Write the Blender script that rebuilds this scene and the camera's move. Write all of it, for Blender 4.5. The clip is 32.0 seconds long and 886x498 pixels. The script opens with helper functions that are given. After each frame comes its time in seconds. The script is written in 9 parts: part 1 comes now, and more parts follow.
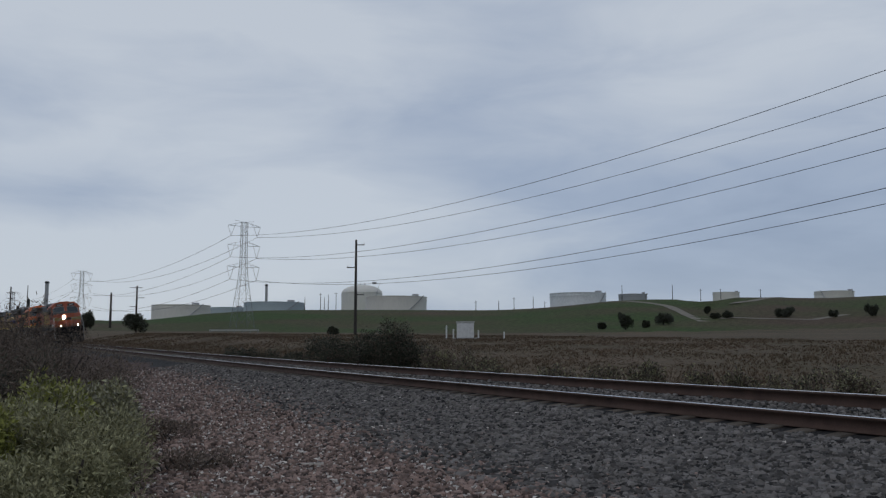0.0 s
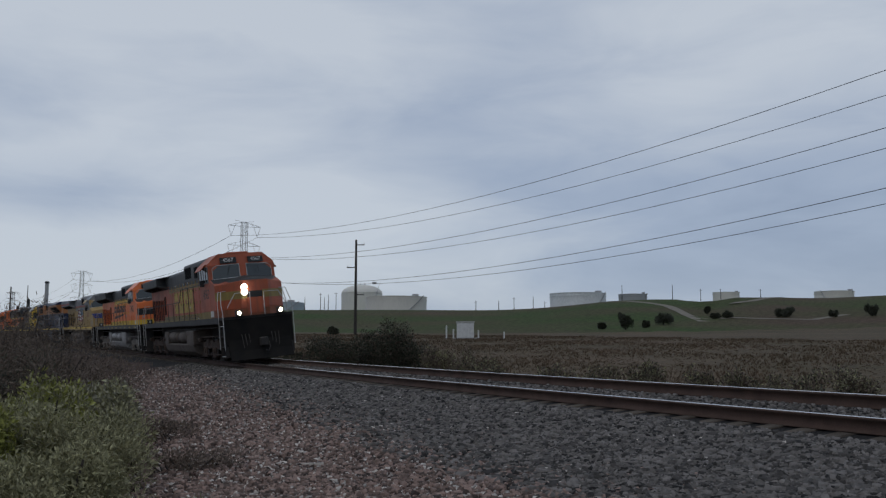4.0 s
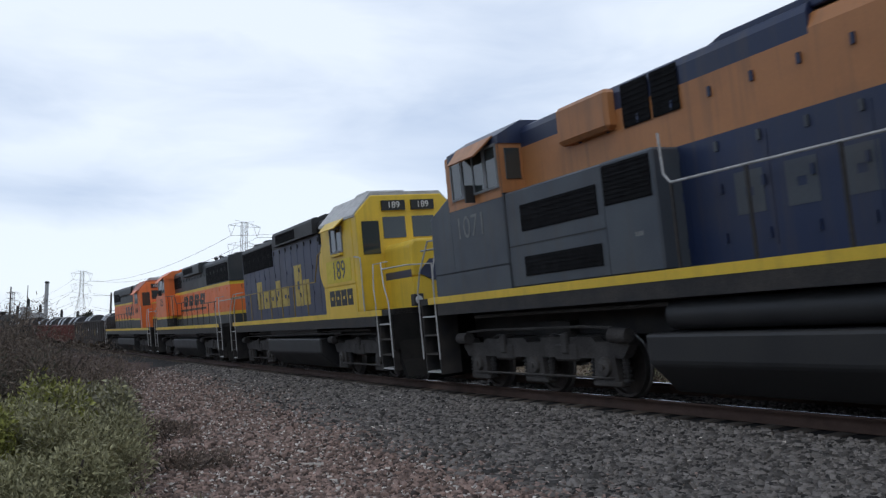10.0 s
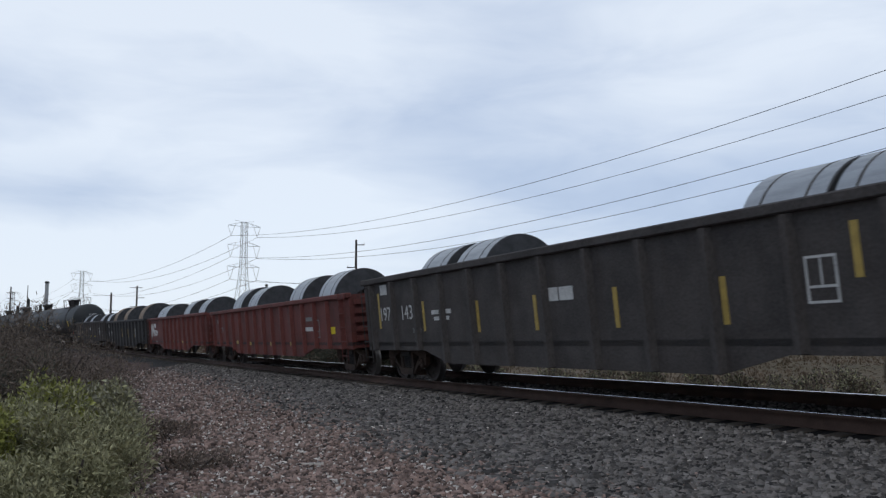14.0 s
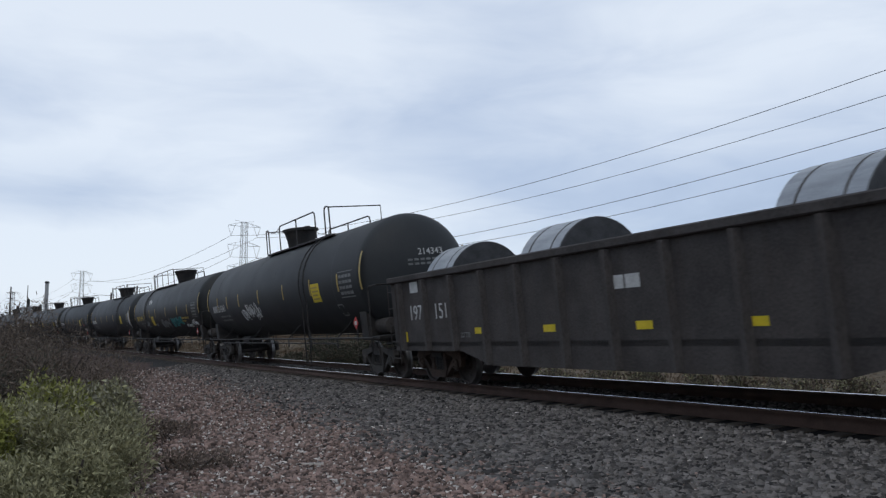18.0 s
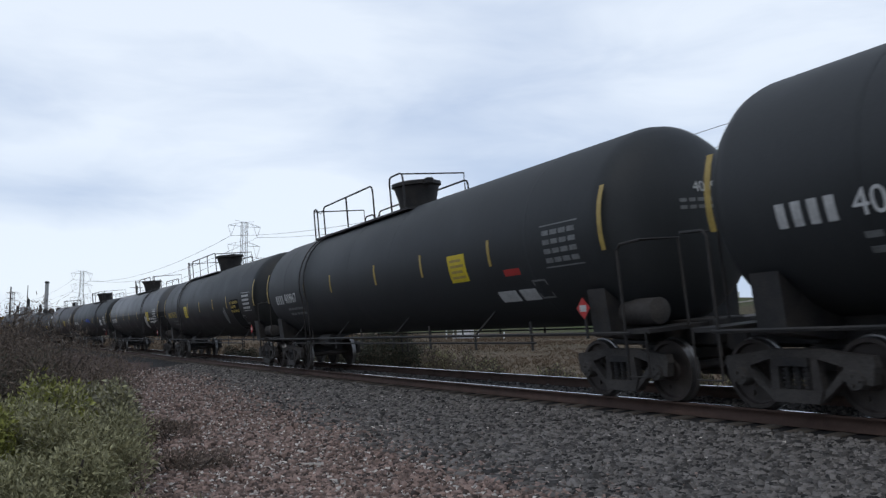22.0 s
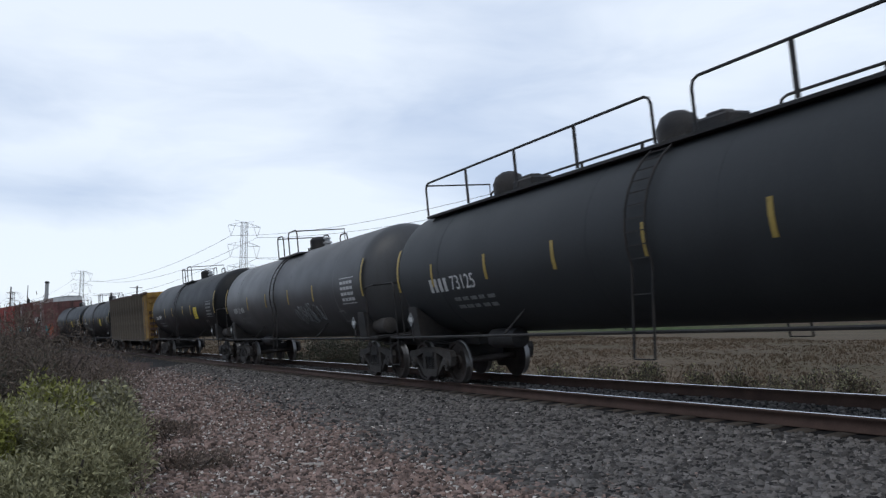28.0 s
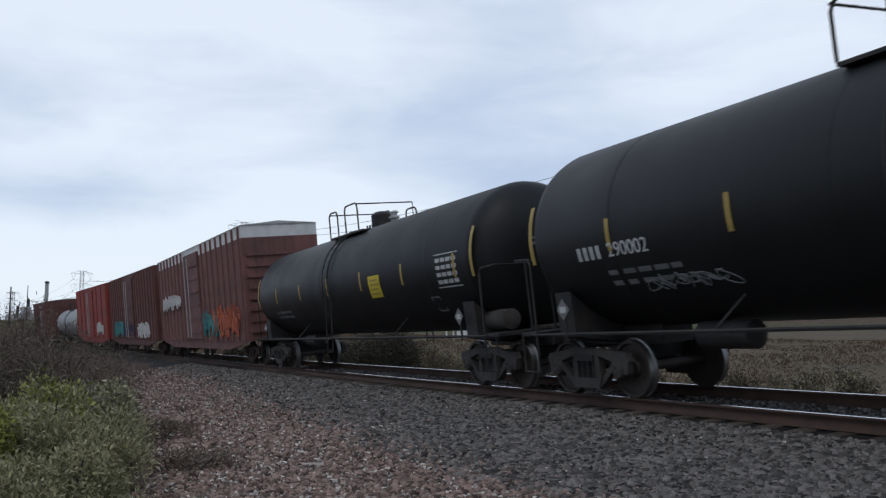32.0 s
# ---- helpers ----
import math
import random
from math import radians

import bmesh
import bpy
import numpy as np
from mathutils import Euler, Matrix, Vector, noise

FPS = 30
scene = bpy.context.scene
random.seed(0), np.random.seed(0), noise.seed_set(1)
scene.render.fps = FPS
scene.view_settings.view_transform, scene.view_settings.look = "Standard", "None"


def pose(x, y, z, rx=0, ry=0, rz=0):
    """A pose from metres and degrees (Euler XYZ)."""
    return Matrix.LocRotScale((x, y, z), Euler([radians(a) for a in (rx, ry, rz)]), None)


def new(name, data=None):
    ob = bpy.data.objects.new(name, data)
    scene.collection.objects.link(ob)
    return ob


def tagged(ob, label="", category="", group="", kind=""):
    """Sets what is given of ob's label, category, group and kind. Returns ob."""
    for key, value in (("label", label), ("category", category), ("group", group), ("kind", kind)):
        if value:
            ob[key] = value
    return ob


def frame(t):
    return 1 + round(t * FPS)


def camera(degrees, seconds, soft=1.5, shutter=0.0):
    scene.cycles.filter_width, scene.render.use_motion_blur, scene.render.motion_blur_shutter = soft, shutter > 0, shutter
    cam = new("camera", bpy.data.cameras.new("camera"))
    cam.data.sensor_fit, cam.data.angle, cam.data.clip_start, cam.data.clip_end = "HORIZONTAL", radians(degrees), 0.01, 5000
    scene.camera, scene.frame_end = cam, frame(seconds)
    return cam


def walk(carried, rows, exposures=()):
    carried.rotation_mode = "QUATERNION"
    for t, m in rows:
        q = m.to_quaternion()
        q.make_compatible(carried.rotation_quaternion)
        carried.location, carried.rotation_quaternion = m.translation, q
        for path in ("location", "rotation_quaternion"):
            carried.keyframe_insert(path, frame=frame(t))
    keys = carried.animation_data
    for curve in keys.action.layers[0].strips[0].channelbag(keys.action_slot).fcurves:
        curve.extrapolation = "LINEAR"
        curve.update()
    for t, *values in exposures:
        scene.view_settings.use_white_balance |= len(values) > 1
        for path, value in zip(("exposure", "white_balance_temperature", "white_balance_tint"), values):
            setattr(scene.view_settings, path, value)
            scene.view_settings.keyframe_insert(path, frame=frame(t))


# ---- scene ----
SECONDS = 32.0

# ---- camera: it stands still beside the track ----
EYE = (0.0, 0.0, 0.7957)
TILT = math.degrees(0.11013)
cam = camera(55.19, SECONDS, soft=1.3, shutter=0.08)
walk(cam, [(0.0, pose(*EYE, 90 + TILT, 0, 0)), (SECONDS, pose(*EYE, 90 + TILT, 0, 0))],
     exposures=[(0.0, -0.55), (3.5, -0.55), (5.4, -0.55), (6.0, 0.18), (13.0, 0.15), (14.2, 0.0), (16.5, -0.05), (18.0, 0.0), (18.7, 0.2), (20.0, 0.15), (25.0, 0.1), (28.5, 0.15), (32.0, 0.05)])

# ---- world and sun: a bright overcast sky ----
world = bpy.data.worlds.new("overcast_sky")
scene.world = world
world.use_nodes = True


def world_nodes():
    """Broad soft cloud banks over a Nishita sky, brightest ahead where the veiled sun stands."""
    nt = world.node_tree
    nt.nodes.clear()
    n = nt.nodes.new
    link = nt.links.new

    def spread(source, lo, hi, a, b, smooth=True):
        r = n("ShaderNodeMapRange")
        if smooth:
            r.interpolation_type = "SMOOTHSTEP"
        for k, v in zip(("From Min", "From Max", "To Min", "To Max"), (lo, hi, a, b)):
            r.inputs[k].default_value = v
        link(source, r.inputs[0])
        return r.outputs[0]

    def sums(a, b, op="ADD"):
        m = n("ShaderNodeMath")
        m.operation = op
        link(a, m.inputs[0])
        link(b, m.inputs[1])
        return m.outputs[0]

    out, bg, sky = n("ShaderNodeOutputWorld"), n("ShaderNodeBackground"), n("ShaderNodeTexSky")
    sky.sky_type, sky.sun_disc = "NISHITA", False
    sky.sun_elevation, sky.sun_rotation = radians(55), radians(195)
    dim = n("ShaderNodeMix")
    dim.data_type, dim.blend_type = "RGBA", "MULTIPLY"
    dim.inputs[0].default_value = 1.0
    dim.inputs[7].default_value = (0.11, 0.115, 0.12, 1)
    link(sky.outputs[0], dim.inputs[6])
    co, mp = n("ShaderNodeTexCoord"), n("ShaderNodeMapping")
    mp.inputs["Scale"].default_value = (1.15, 1.15, 3.9)
    mp.inputs["Location"].default_value = (0.35, 0.0, 0.2)
    link(co.outputs["Generated"], mp.inputs[0])
    big, fine = n("ShaderNodeTexNoise"), n("ShaderNodeTexNoise")
    for node, sc, det, ro, di in ((big, 1.7, 2.5, 0.42, 0.15), (fine, 4.2, 4.5, 0.55, 0.4)):
        node.inputs["Scale"].default_value, node.inputs["Detail"].default_value = sc, det
        node.inputs["Roughness"].default_value, node.inputs["Distortion"].default_value = ro, di
        link(mp.outputs[0], node.inputs["Vector"])
    level = sums(spread(big.outputs["Fac"], 0.25, 0.75, 0.34, 0.74, False), spread(fine.outputs["Fac"], 0.3, 0.7, -0.11, 0.11, False))
    # cloud banks: where, how wide and flat, how much brighter or darker
    for d, flat, width, amount in (((0.10, 0.95, 0.30), 1.6, 0.30, -0.14), ((-0.36, 0.86, 0.42), 1.2, 0.55, 0.34), ((-0.43, 0.88, 0.185), 5.0, 0.32, -0.26), ((-0.42, 0.90, 0.07), 4.5, 0.42, 0.30),
                                   ((-0.15, 0.97, 0.15), 2.6, 0.40, 0.30), ((0.46, 0.88, 0.12), 2.2, 0.40, -0.16), ((0.42, 0.80, 0.44), 1.2, 0.62, 0.40)):
        way = n("ShaderNodeVectorMath")
        way.operation = "SUBTRACT"
        way.inputs[1].default_value = (d[0] * 0.87, d[1], d[2] * 0.87)
        link(co.outputs["Generated"], way.inputs[0])
        squash = n("ShaderNodeVectorMath")
        squash.operation = "MULTIPLY"
        squash.inputs[1].default_value = (1, 1, flat)
        link(way.outputs[0], squash.inputs[0])
        far = n("ShaderNodeVectorMath")
        far.operation = "LENGTH"
        link(squash.outputs[0], far.inputs[0])
        level = sums(level, spread(far.outputs["Value"], 0.0, width * 0.88, amount, 0.0))
    tone = n("ShaderNodeValToRGB")
    e = tone.color_ramp.elements
    e[0].position, e[0].color = 0.15, (0.30, 0.39, 0.565, 1)
    e[1].position, e[1].color = 0.85, (0.815, 0.89, 0.995, 1)
    mid = tone.color_ramp.elements.new(0.48)
    mid.color = (0.505, 0.605, 0.785, 1)
    link(level, tone.inputs[0])
    mix = n("ShaderNodeMix")
    mix.data_type = "RGBA"
    mix.inputs[0].default_value = 0.88
    link(dim.outputs[2], mix.inputs[6])
    link(tone.outputs[0], mix.inputs[7])
    # the cover thickens overhead and away from the sun
    sep = n("ShaderNodeSeparateXYZ")
    link(co.outputs["Generated"], sep.inputs[0])
    cover = sums(spread(sep.outputs["Z"], 0.45, 0.95, 1.0, 0.85), spread(sep.outputs["Y"], -0.7, 0.6, 0.72, 1.0), "MULTIPLY")
    dark = n("ShaderNodeMix")
    dark.data_type, dark.blend_type = "RGBA", "MULTIPLY"
    dark.inputs[0].default_value = 1.0
    link(mix.outputs[2], dark.inputs[6])
    link(cover, dark.inputs[7])
    link(dark.outputs[2], bg.inputs[0])
    bg.inputs[1].default_value = 1.0
    link(bg.outputs[0], out.inputs[0])


world_nodes()
sun = new("sun", bpy.data.lights.new("sun", "SUN"))
sun.data.energy, sun.data.angle, sun.data.color = 0.5, radians(25), (1.0, 0.97, 0.92)
sun.rotation_euler = (radians(35), 0, radians(-15))

# ---- materials ----
def surface(name, base, rough=0.6, metal=0.0, vary=0.25, scale=3.0, fine=40.0, bump=0.15, second=None, spots=0.0, per_object=0.0, per_island=0.0, stretch=(1, 1, 1), coords="Object", streak=0.0, grime=(0.075, 0.062, 0.05), speckle=0.5):
    """A surface with wear at two scales: broad stains towards the second colour, fine grain and relief."""
    m = bpy.data.materials.new(name)
    m.use_nodes = True
    nt = m.node_tree
    n, link = nt.nodes.new, nt.links.new
    bsdf = nt.nodes["Principled BSDF"]
    bsdf.inputs["Roughness"].default_value, bsdf.inputs["Metallic"].default_value = rough, metal
    co = n("ShaderNodeTexCoord")
    mp = n("ShaderNodeMapping")
    mp.inputs["Scale"].default_value = stretch
    link(co.outputs[coords], mp.inputs[0])
    broad, grain = n("ShaderNodeTexNoise"), n("ShaderNodeTexNoise")
    for node, sc, det in ((broad, scale, 5.0), (grain, fine, 4.0)):
        node.inputs["Scale"].default_value, node.inputs["Detail"].default_value = sc, det
        link(mp.outputs[0], node.inputs["Vector"])
    ramp = n("ShaderNodeMapRange")
    ramp.inputs["From Min"].default_value, ramp.inputs["From Max"].default_value = 0.38, 0.68
    link(broad.outputs["Fac"], ramp.inputs[0])
    amt = n("ShaderNodeMath")
    amt.operation = "MULTIPLY"
    amt.inputs[1].default_value = vary
    link(ramp.outputs[0], amt.inputs[0])
    mix = n("ShaderNodeMix")
    mix.data_type = "RGBA"
    mix.inputs[6].default_value = (*base, 1)
    mix.inputs[7].default_value = (*(second or [c * 0.45 for c in base]), 1)
    link(amt.outputs[0], mix.inputs[0])
    hsv = n("ShaderNodeHueSaturation")
    coat = mix.outputs[2]
    if streak:
        # dirt that has run down the sides, and blotches of dust
        for scale_by, size, det, lo, hi, amount in (((4.0, 4.0, 0.22), 1.6, 4.0, 0.50, 0.78, streak), ((0.5, 0.5, 1.0), 1.1, 6.0, 0.46, 0.74, streak * 0.7)):
            run, dirt, far, soil = n("ShaderNodeMapping"), n("ShaderNodeTexNoise"), n("ShaderNodeMapRange"), n("ShaderNodeMix")
            run.inputs["Scale"].default_value = scale_by
            link(co.outputs[coords], run.inputs[0])
            link(run.outputs[0], dirt.inputs["Vector"])
            dirt.inputs["Scale"].default_value, dirt.inputs["Detail"].default_value = size, det
            for k, v in zip(("From Min", "From Max", "To Max"), (lo, hi, amount)):
                far.inputs[k].default_value = v
            link(dirt.outputs["Fac"], far.inputs[0])
            soil.data_type = "RGBA"
            soil.inputs[7].default_value = (*grime, 1)
            link(far.outputs[0], soil.inputs[0])
            link(coat, soil.inputs[6])
            coat = soil.outputs[2]
    link(coat, hsv.inputs["Color"])
    val = n("ShaderNodeMapRange")
    val.inputs["To Min"].default_value, val.inputs["To Max"].default_value = 1 - speckle * vary - spots, 1 + speckle * vary + spots
    val.inputs["From Min"].default_value, val.inputs["From Max"].default_value = 0.25, 0.75
    link(grain.outputs["Fac"], val.inputs[0])
    last = val.outputs[0]
    for amount, node, sock in ((per_object, "ShaderNodeObjectInfo", "Random"), (per_island, "ShaderNodeNewGeometry", "Random Per Island")):
        if amount:
            info = n(node)
            r = n("ShaderNodeMapRange")
            r.inputs["To Min"].default_value, r.inputs["To Max"].default_value = 1 - amount, 1 + amount
            link(info.outputs[sock], r.inputs[0])
            mul = n("ShaderNodeMath")
            mul.operation = "MULTIPLY"
            link(last, mul.inputs[0])
            link(r.outputs[0], mul.inputs[1])
            last = mul.outputs[0]
    link(last, hsv.inputs["Value"])
    link(hsv.outputs[0], bsdf.inputs["Base Color"])
    rr = n("ShaderNodeMapRange")
    rr.inputs["To Min"].default_value, rr.inputs["To Max"].default_value = max(0.05, rough - 0.12), min(1.0, rough + 0.15)
    link(broad.outputs["Fac"], rr.inputs[0])
    link(rr.outputs[0], bsdf.inputs["Roughness"])
    if bump:
        b = n("ShaderNodeBump")
        b.inputs["Strength"].default_value, b.inputs["Distance"].default_value = bump, 0.02
        link(grain.outputs["Fac"], b.inputs["Height"])
        link(b.outputs[0], bsdf.inputs["Normal"])
    return m


def glowing(name, colour, power):
    m = bpy.data.materials.new(name)
    m.use_nodes = True
    b = m.node_tree.nodes["Principled BSDF"]
    b.inputs["Emission Color"].default_value, b.inputs["Emission Strength"].default_value = (*colour, 1), power
    return m


def glazing(name, tint):
    m = bpy.data.materials.new(name)
    m.use_nodes = True
    b = m.node_tree.nodes["Principled BSDF"]
    b.inputs["Base Color"].default_value, b.inputs["Roughness"].default_value = (*tint, 1), 0.06
    b.inputs["Specular IOR Level"].default_value = 0.9
    return m


RUST = (0.10, 0.045, 0.025)
DUST = (0.20, 0.17, 0.14)
M = dict(
    gravel=surface("red_brown_gravel", (0.10, 0.064, 0.053), 0.95, vary=0.5, scale=0.5, fine=26, bump=1.0, second=(0.045, 0.032, 0.029), spots=0.35),
    # bed much darker than its stones: the shade in their gaps, put into colour
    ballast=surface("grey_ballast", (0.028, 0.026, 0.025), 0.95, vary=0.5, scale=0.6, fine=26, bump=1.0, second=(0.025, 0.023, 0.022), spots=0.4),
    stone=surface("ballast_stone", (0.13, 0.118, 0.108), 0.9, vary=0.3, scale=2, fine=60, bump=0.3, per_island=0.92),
    stone_red=surface("gravel_stone", (0.23, 0.160, 0.132), 0.9, vary=0.35, scale=2, fine=60, bump=0.3, per_island=0.8),
    stone_pale=surface("pale_stone", (0.60, 0.55, 0.50), 0.9, vary=0.3, scale=2, fine=60, bump=0.3, per_island=0.4),
    grass=surface("dry_grass_blades", (0.15, 0.108, 0.075), 0.9, vary=0.6, scale=0.1, fine=6, bump=0.0, second=(0.105, 0.085, 0.055), per_island=0.22),
    leaf_pale=surface("pale_sage_tips", (0.30, 0.285, 0.21), 0.8, vary=0.4, scale=2, fine=20, bump=0.1, per_island=0.3),
    field=surface("dry_grass_field", (0.125, 0.092, 0.062), 1.0, vary=0.8, scale=0.06, fine=2.5, bump=0.6, second=(0.088, 0.075, 0.046), spots=0.1),
    hill=surface("green_hill_grass", (0.046, 0.078, 0.02), 1.0, vary=1.0, scale=0.011, fine=0.7, bump=0.8, second=(0.095, 0.064, 0.045), spots=0.1),
    dirt=surface("dirt_road", (0.22, 0.19, 0.15), 1.0, vary=0.4, scale=0.3, fine=8, bump=0.5),
    tie=surface("weathered_tie", (0.13, 0.105, 0.082), 0.95, vary=0.6, scale=2.0, fine=30, bump=0.8, stretch=(8, 1, 8), per_object=0.3),
    rail=surface("rusty_rail", (0.085, 0.048, 0.034), 0.85, vary=0.5, scale=3, fine=60, bump=0.3),
    railhead=surface("polished_rail", (0.55, 0.55, 0.56), 0.22, 1.0, vary=0.15, scale=1, fine=80, bump=0.05),
    soot=surface("sooty_black_steel", (0.014, 0.0135, 0.013), 0.85, vary=0.5, scale=2.5, fine=50, bump=0.2, second=(0.028, 0.025, 0.022)),
    orange_dirty=surface("grimy_orange_paint", (0.30, 0.085, 0.035), 0.6, vary=0.7, scale=1.8, fine=30, bump=0.08, second=(0.10, 0.06, 0.03), speckle=0.15),
    steel_dark=surface("grimy_black_steel", (0.028, 0.027, 0.027), 0.62, vary=0.6, scale=2.5, fine=50, bump=0.2, second=(0.07, 0.06, 0.052)),
    truck=surface("dusty_truck_casting", (0.075, 0.068, 0.062), 0.8, vary=0.7, scale=2.5, fine=40, bump=0.4, second=(0.035, 0.03, 0.028)),
    truck_grey=surface("grey_dusty_truck", (0.25, 0.222, 0.195), 0.8, vary=0.6, scale=2.5, fine=40, bump=0.4, second=(0.075, 0.065, 0.06), streak=0.5),
    truck_dusty=surface("brown_dusty_truck", (0.105, 0.09, 0.078), 0.85, vary=0.6, scale=2.5, fine=40, bump=0.4, second=(0.05, 0.042, 0.038)),
    truck_rust=surface("rusty_truck_casting", (0.085, 0.058, 0.045), 0.85, vary=0.7, scale=2.5, fine=40, bump=0.4, second=(0.03, 0.026, 0.024)),
    wheel=surface("wheel_steel", (0.075, 0.062, 0.055), 0.6, 0.4, vary=0.5, scale=4, fine=60, bump=0.2),
    tread=surface("wheel_tread", (0.28, 0.27, 0.26), 0.45, 1.0, vary=0.2, scale=4, fine=60, bump=0.1),
    orange=surface("faded_orange_paint", (0.46, 0.1, 0.04), 0.5, vary=0.45, scale=1.3, fine=30, bump=0.015, second=(0.27, 0.07, 0.035), streak=0.45, speckle=0.15),
    orange_clean=surface("bright_orange_paint", (0.86, 0.205, 0.050), 0.42, vary=0.25, scale=1.2, fine=30, bump=0.015, second=(0.62, 0.14, 0.035), streak=0.2, speckle=0.15),
    green_black=surface("dark_green_paint", (0.030, 0.036, 0.038), 0.5, vary=0.5, scale=1.4, fine=30, bump=0.015, second=(0.046, 0.048, 0.047), streak=0.4, speckle=0.15),
    yellow_old=surface("dirty_yellow_paint", (0.33, 0.235, 0.06), 0.55, vary=0.6, scale=1.5, fine=30, bump=0.015, second=(0.17, 0.125, 0.05), streak=0.5, speckle=0.15),
    yellow=surface("yellow_paint", (0.8, 0.54, 0.045), 0.45, vary=0.3, scale=1.3, fine=30, bump=0.015, second=(0.6, 0.4, 0.05), streak=0.2, speckle=0.15),
    armour=surface("armour_yellow_paint", (0.46, 0.315, 0.125), 0.55, vary=0.55, scale=1.3, fine=30, bump=0.015, second=(0.36, 0.23, 0.09), streak=0.35, grime=(0.13, 0.085, 0.05), speckle=0.15),
    harbor=surface("harbour_grey_paint", (0.22, 0.23, 0.235), 0.5, vary=0.35, scale=1.3, fine=30, bump=0.015, streak=0.4, speckle=0.15),
    red_faded=surface("faded_red_numerals", (0.26, 0.10, 0.075), 0.6, vary=0.5, scale=3, fine=30, bump=0.0, second=(0.30, 0.2, 0.1)),
    slate=surface("faded_slate_paint", (0.072, 0.085, 0.098), 0.5, vary=0.5, scale=1.3, fine=30, bump=0.015, second=(0.045, 0.055, 0.075), streak=0.4, speckle=0.15),
    wing_blue=surface("bright_blue_badge", (0.03, 0.075, 0.34), 0.5, vary=0.4, scale=3, fine=30, bump=0.0),
    # worn, streaked tan, darkened further to paint the ribs' shadow side
    hopper_rib=surface("worn_tan_rib", (0.125, 0.105, 0.08), 0.85, vary=0.8, scale=1.2, fine=25, bump=0.2, second=(0.05, 0.042, 0.034), streak=0.5),
    red=surface("red_stripe_paint", (0.50, 0.035, 0.03), 0.5, vary=0.3, scale=2, fine=30, bump=0.05),
    navy=surface("navy_paint", (0.012, 0.025, 0.075), 0.42, vary=0.4, scale=1.3, fine=30, bump=0.015, second=(0.03, 0.042, 0.075), streak=0.4, speckle=0.15),
    tangerine=surface("tangerine_paint", (0.47, 0.2, 0.07), 0.45, vary=0.3, scale=1.3, fine=30, bump=0.015, second=(0.32, 0.14, 0.06), streak=0.4, speckle=0.15),
    blue=surface("faded_blue_paint", (0.045, 0.055, 0.105), 0.5, vary=0.5, scale=1.3, fine=30, bump=0.015, second=(0.075, 0.078, 0.10), streak=0.4, speckle=0.15),
    grey_dark=surface("dark_grey_paint", (0.022, 0.022, 0.023), 0.55, vary=0.5, scale=1.5, fine=30, bump=0.08, second=(0.045, 0.043, 0.04), speckle=0.15),
    grille=surface("black_grille", (0.012, 0.012, 0.013), 0.75, vary=0.5, scale=5, fine=90, bump=0.6),
    silver=surface("dusty_silver_tank", (0.35, 0.345, 0.335), 0.5, 0.2, vary=0.5, scale=1.8, fine=30, bump=0.1, second=(0.17, 0.155, 0.14), streak=0.5, speckle=0.15),
    fuel_old=surface("brown_dusty_tank", (0.125, 0.1, 0.082), 0.75, vary=0.6, scale=1.8, fine=30, bump=0.2, second=(0.055, 0.044, 0.038), streak=0.5),
    white=surface("white_paint", (0.72, 0.72, 0.70), 0.55, vary=0.3, scale=3, fine=30, bump=0.05, speckle=0.15),
    handrail=surface("pale_handrail", (0.50, 0.50, 0.49), 0.5, vary=0.4, scale=6, fine=50, bump=0.05, second=(0.2, 0.2, 0.2)),
    glass=glazing("cab_glass", (0.035, 0.045, 0.045)),
    lens=glazing("lamp_glass", (0.55, 0.57, 0.58)),
    lamp=glowing("lit_headlight", (1.0, 0.93, 0.84), 90.0),
    lamp_warm=glowing("lit_ditch_light", (1.0, 0.74, 0.42), 30.0),
    tank=surface("black_tank_paint", (0.016, 0.0175, 0.0175), 0.52, vary=0.55, scale=0.9, fine=30, bump=0.05, second=(0.034, 0.035, 0.033), streak=0.3, grime=(0.042, 0.043, 0.043), speckle=0.15),
    tank_black=surface("sooty_tank_paint", (0.0085, 0.009, 0.0095), 0.5, vary=0.55, scale=0.9, fine=30, bump=0.05, second=(0.018, 0.018, 0.0175), streak=0.3, grime=(0.02, 0.02, 0.02), speckle=0.15),
    tank_dusty=surface("dusty_black_tank_paint", (0.029, 0.0315, 0.033), 0.58, vary=0.5, scale=0.9, fine=30, bump=0.06, second=(0.047, 0.05, 0.051), streak=0.3, grime=(0.044, 0.045, 0.046), speckle=0.15),
    tank_worn=surface("worn_grey_tank_paint", (0.072, 0.073, 0.074), 0.45, vary=0.5, scale=0.9, fine=30, bump=0.06, second=(0.045, 0.045, 0.044), streak=0.35, grime=(0.05, 0.046, 0.042), speckle=0.15),
    tank_brown=surface("brown_black_tank_paint", (0.033, 0.027, 0.026), 0.5, vary=0.6, scale=0.9, fine=30, bump=0.06, second=(0.055, 0.045, 0.04), streak=0.3, grime=(0.062, 0.064, 0.067), speckle=0.15),
    tank_pale=surface("pale_grey_tank_paint", (0.30, 0.30, 0.30), 0.5, vary=0.4, scale=0.9, fine=30, bump=0.06, streak=0.3, grime=(0.062, 0.064, 0.067)),
    gon_grey=surface("weathered_grey_gondola", (0.072, 0.064, 0.06), 0.75, vary=0.65, scale=1.6, fine=30, bump=0.15, second=(0.034, 0.03, 0.029), streak=0.5, grime=(0.05, 0.038, 0.032)),
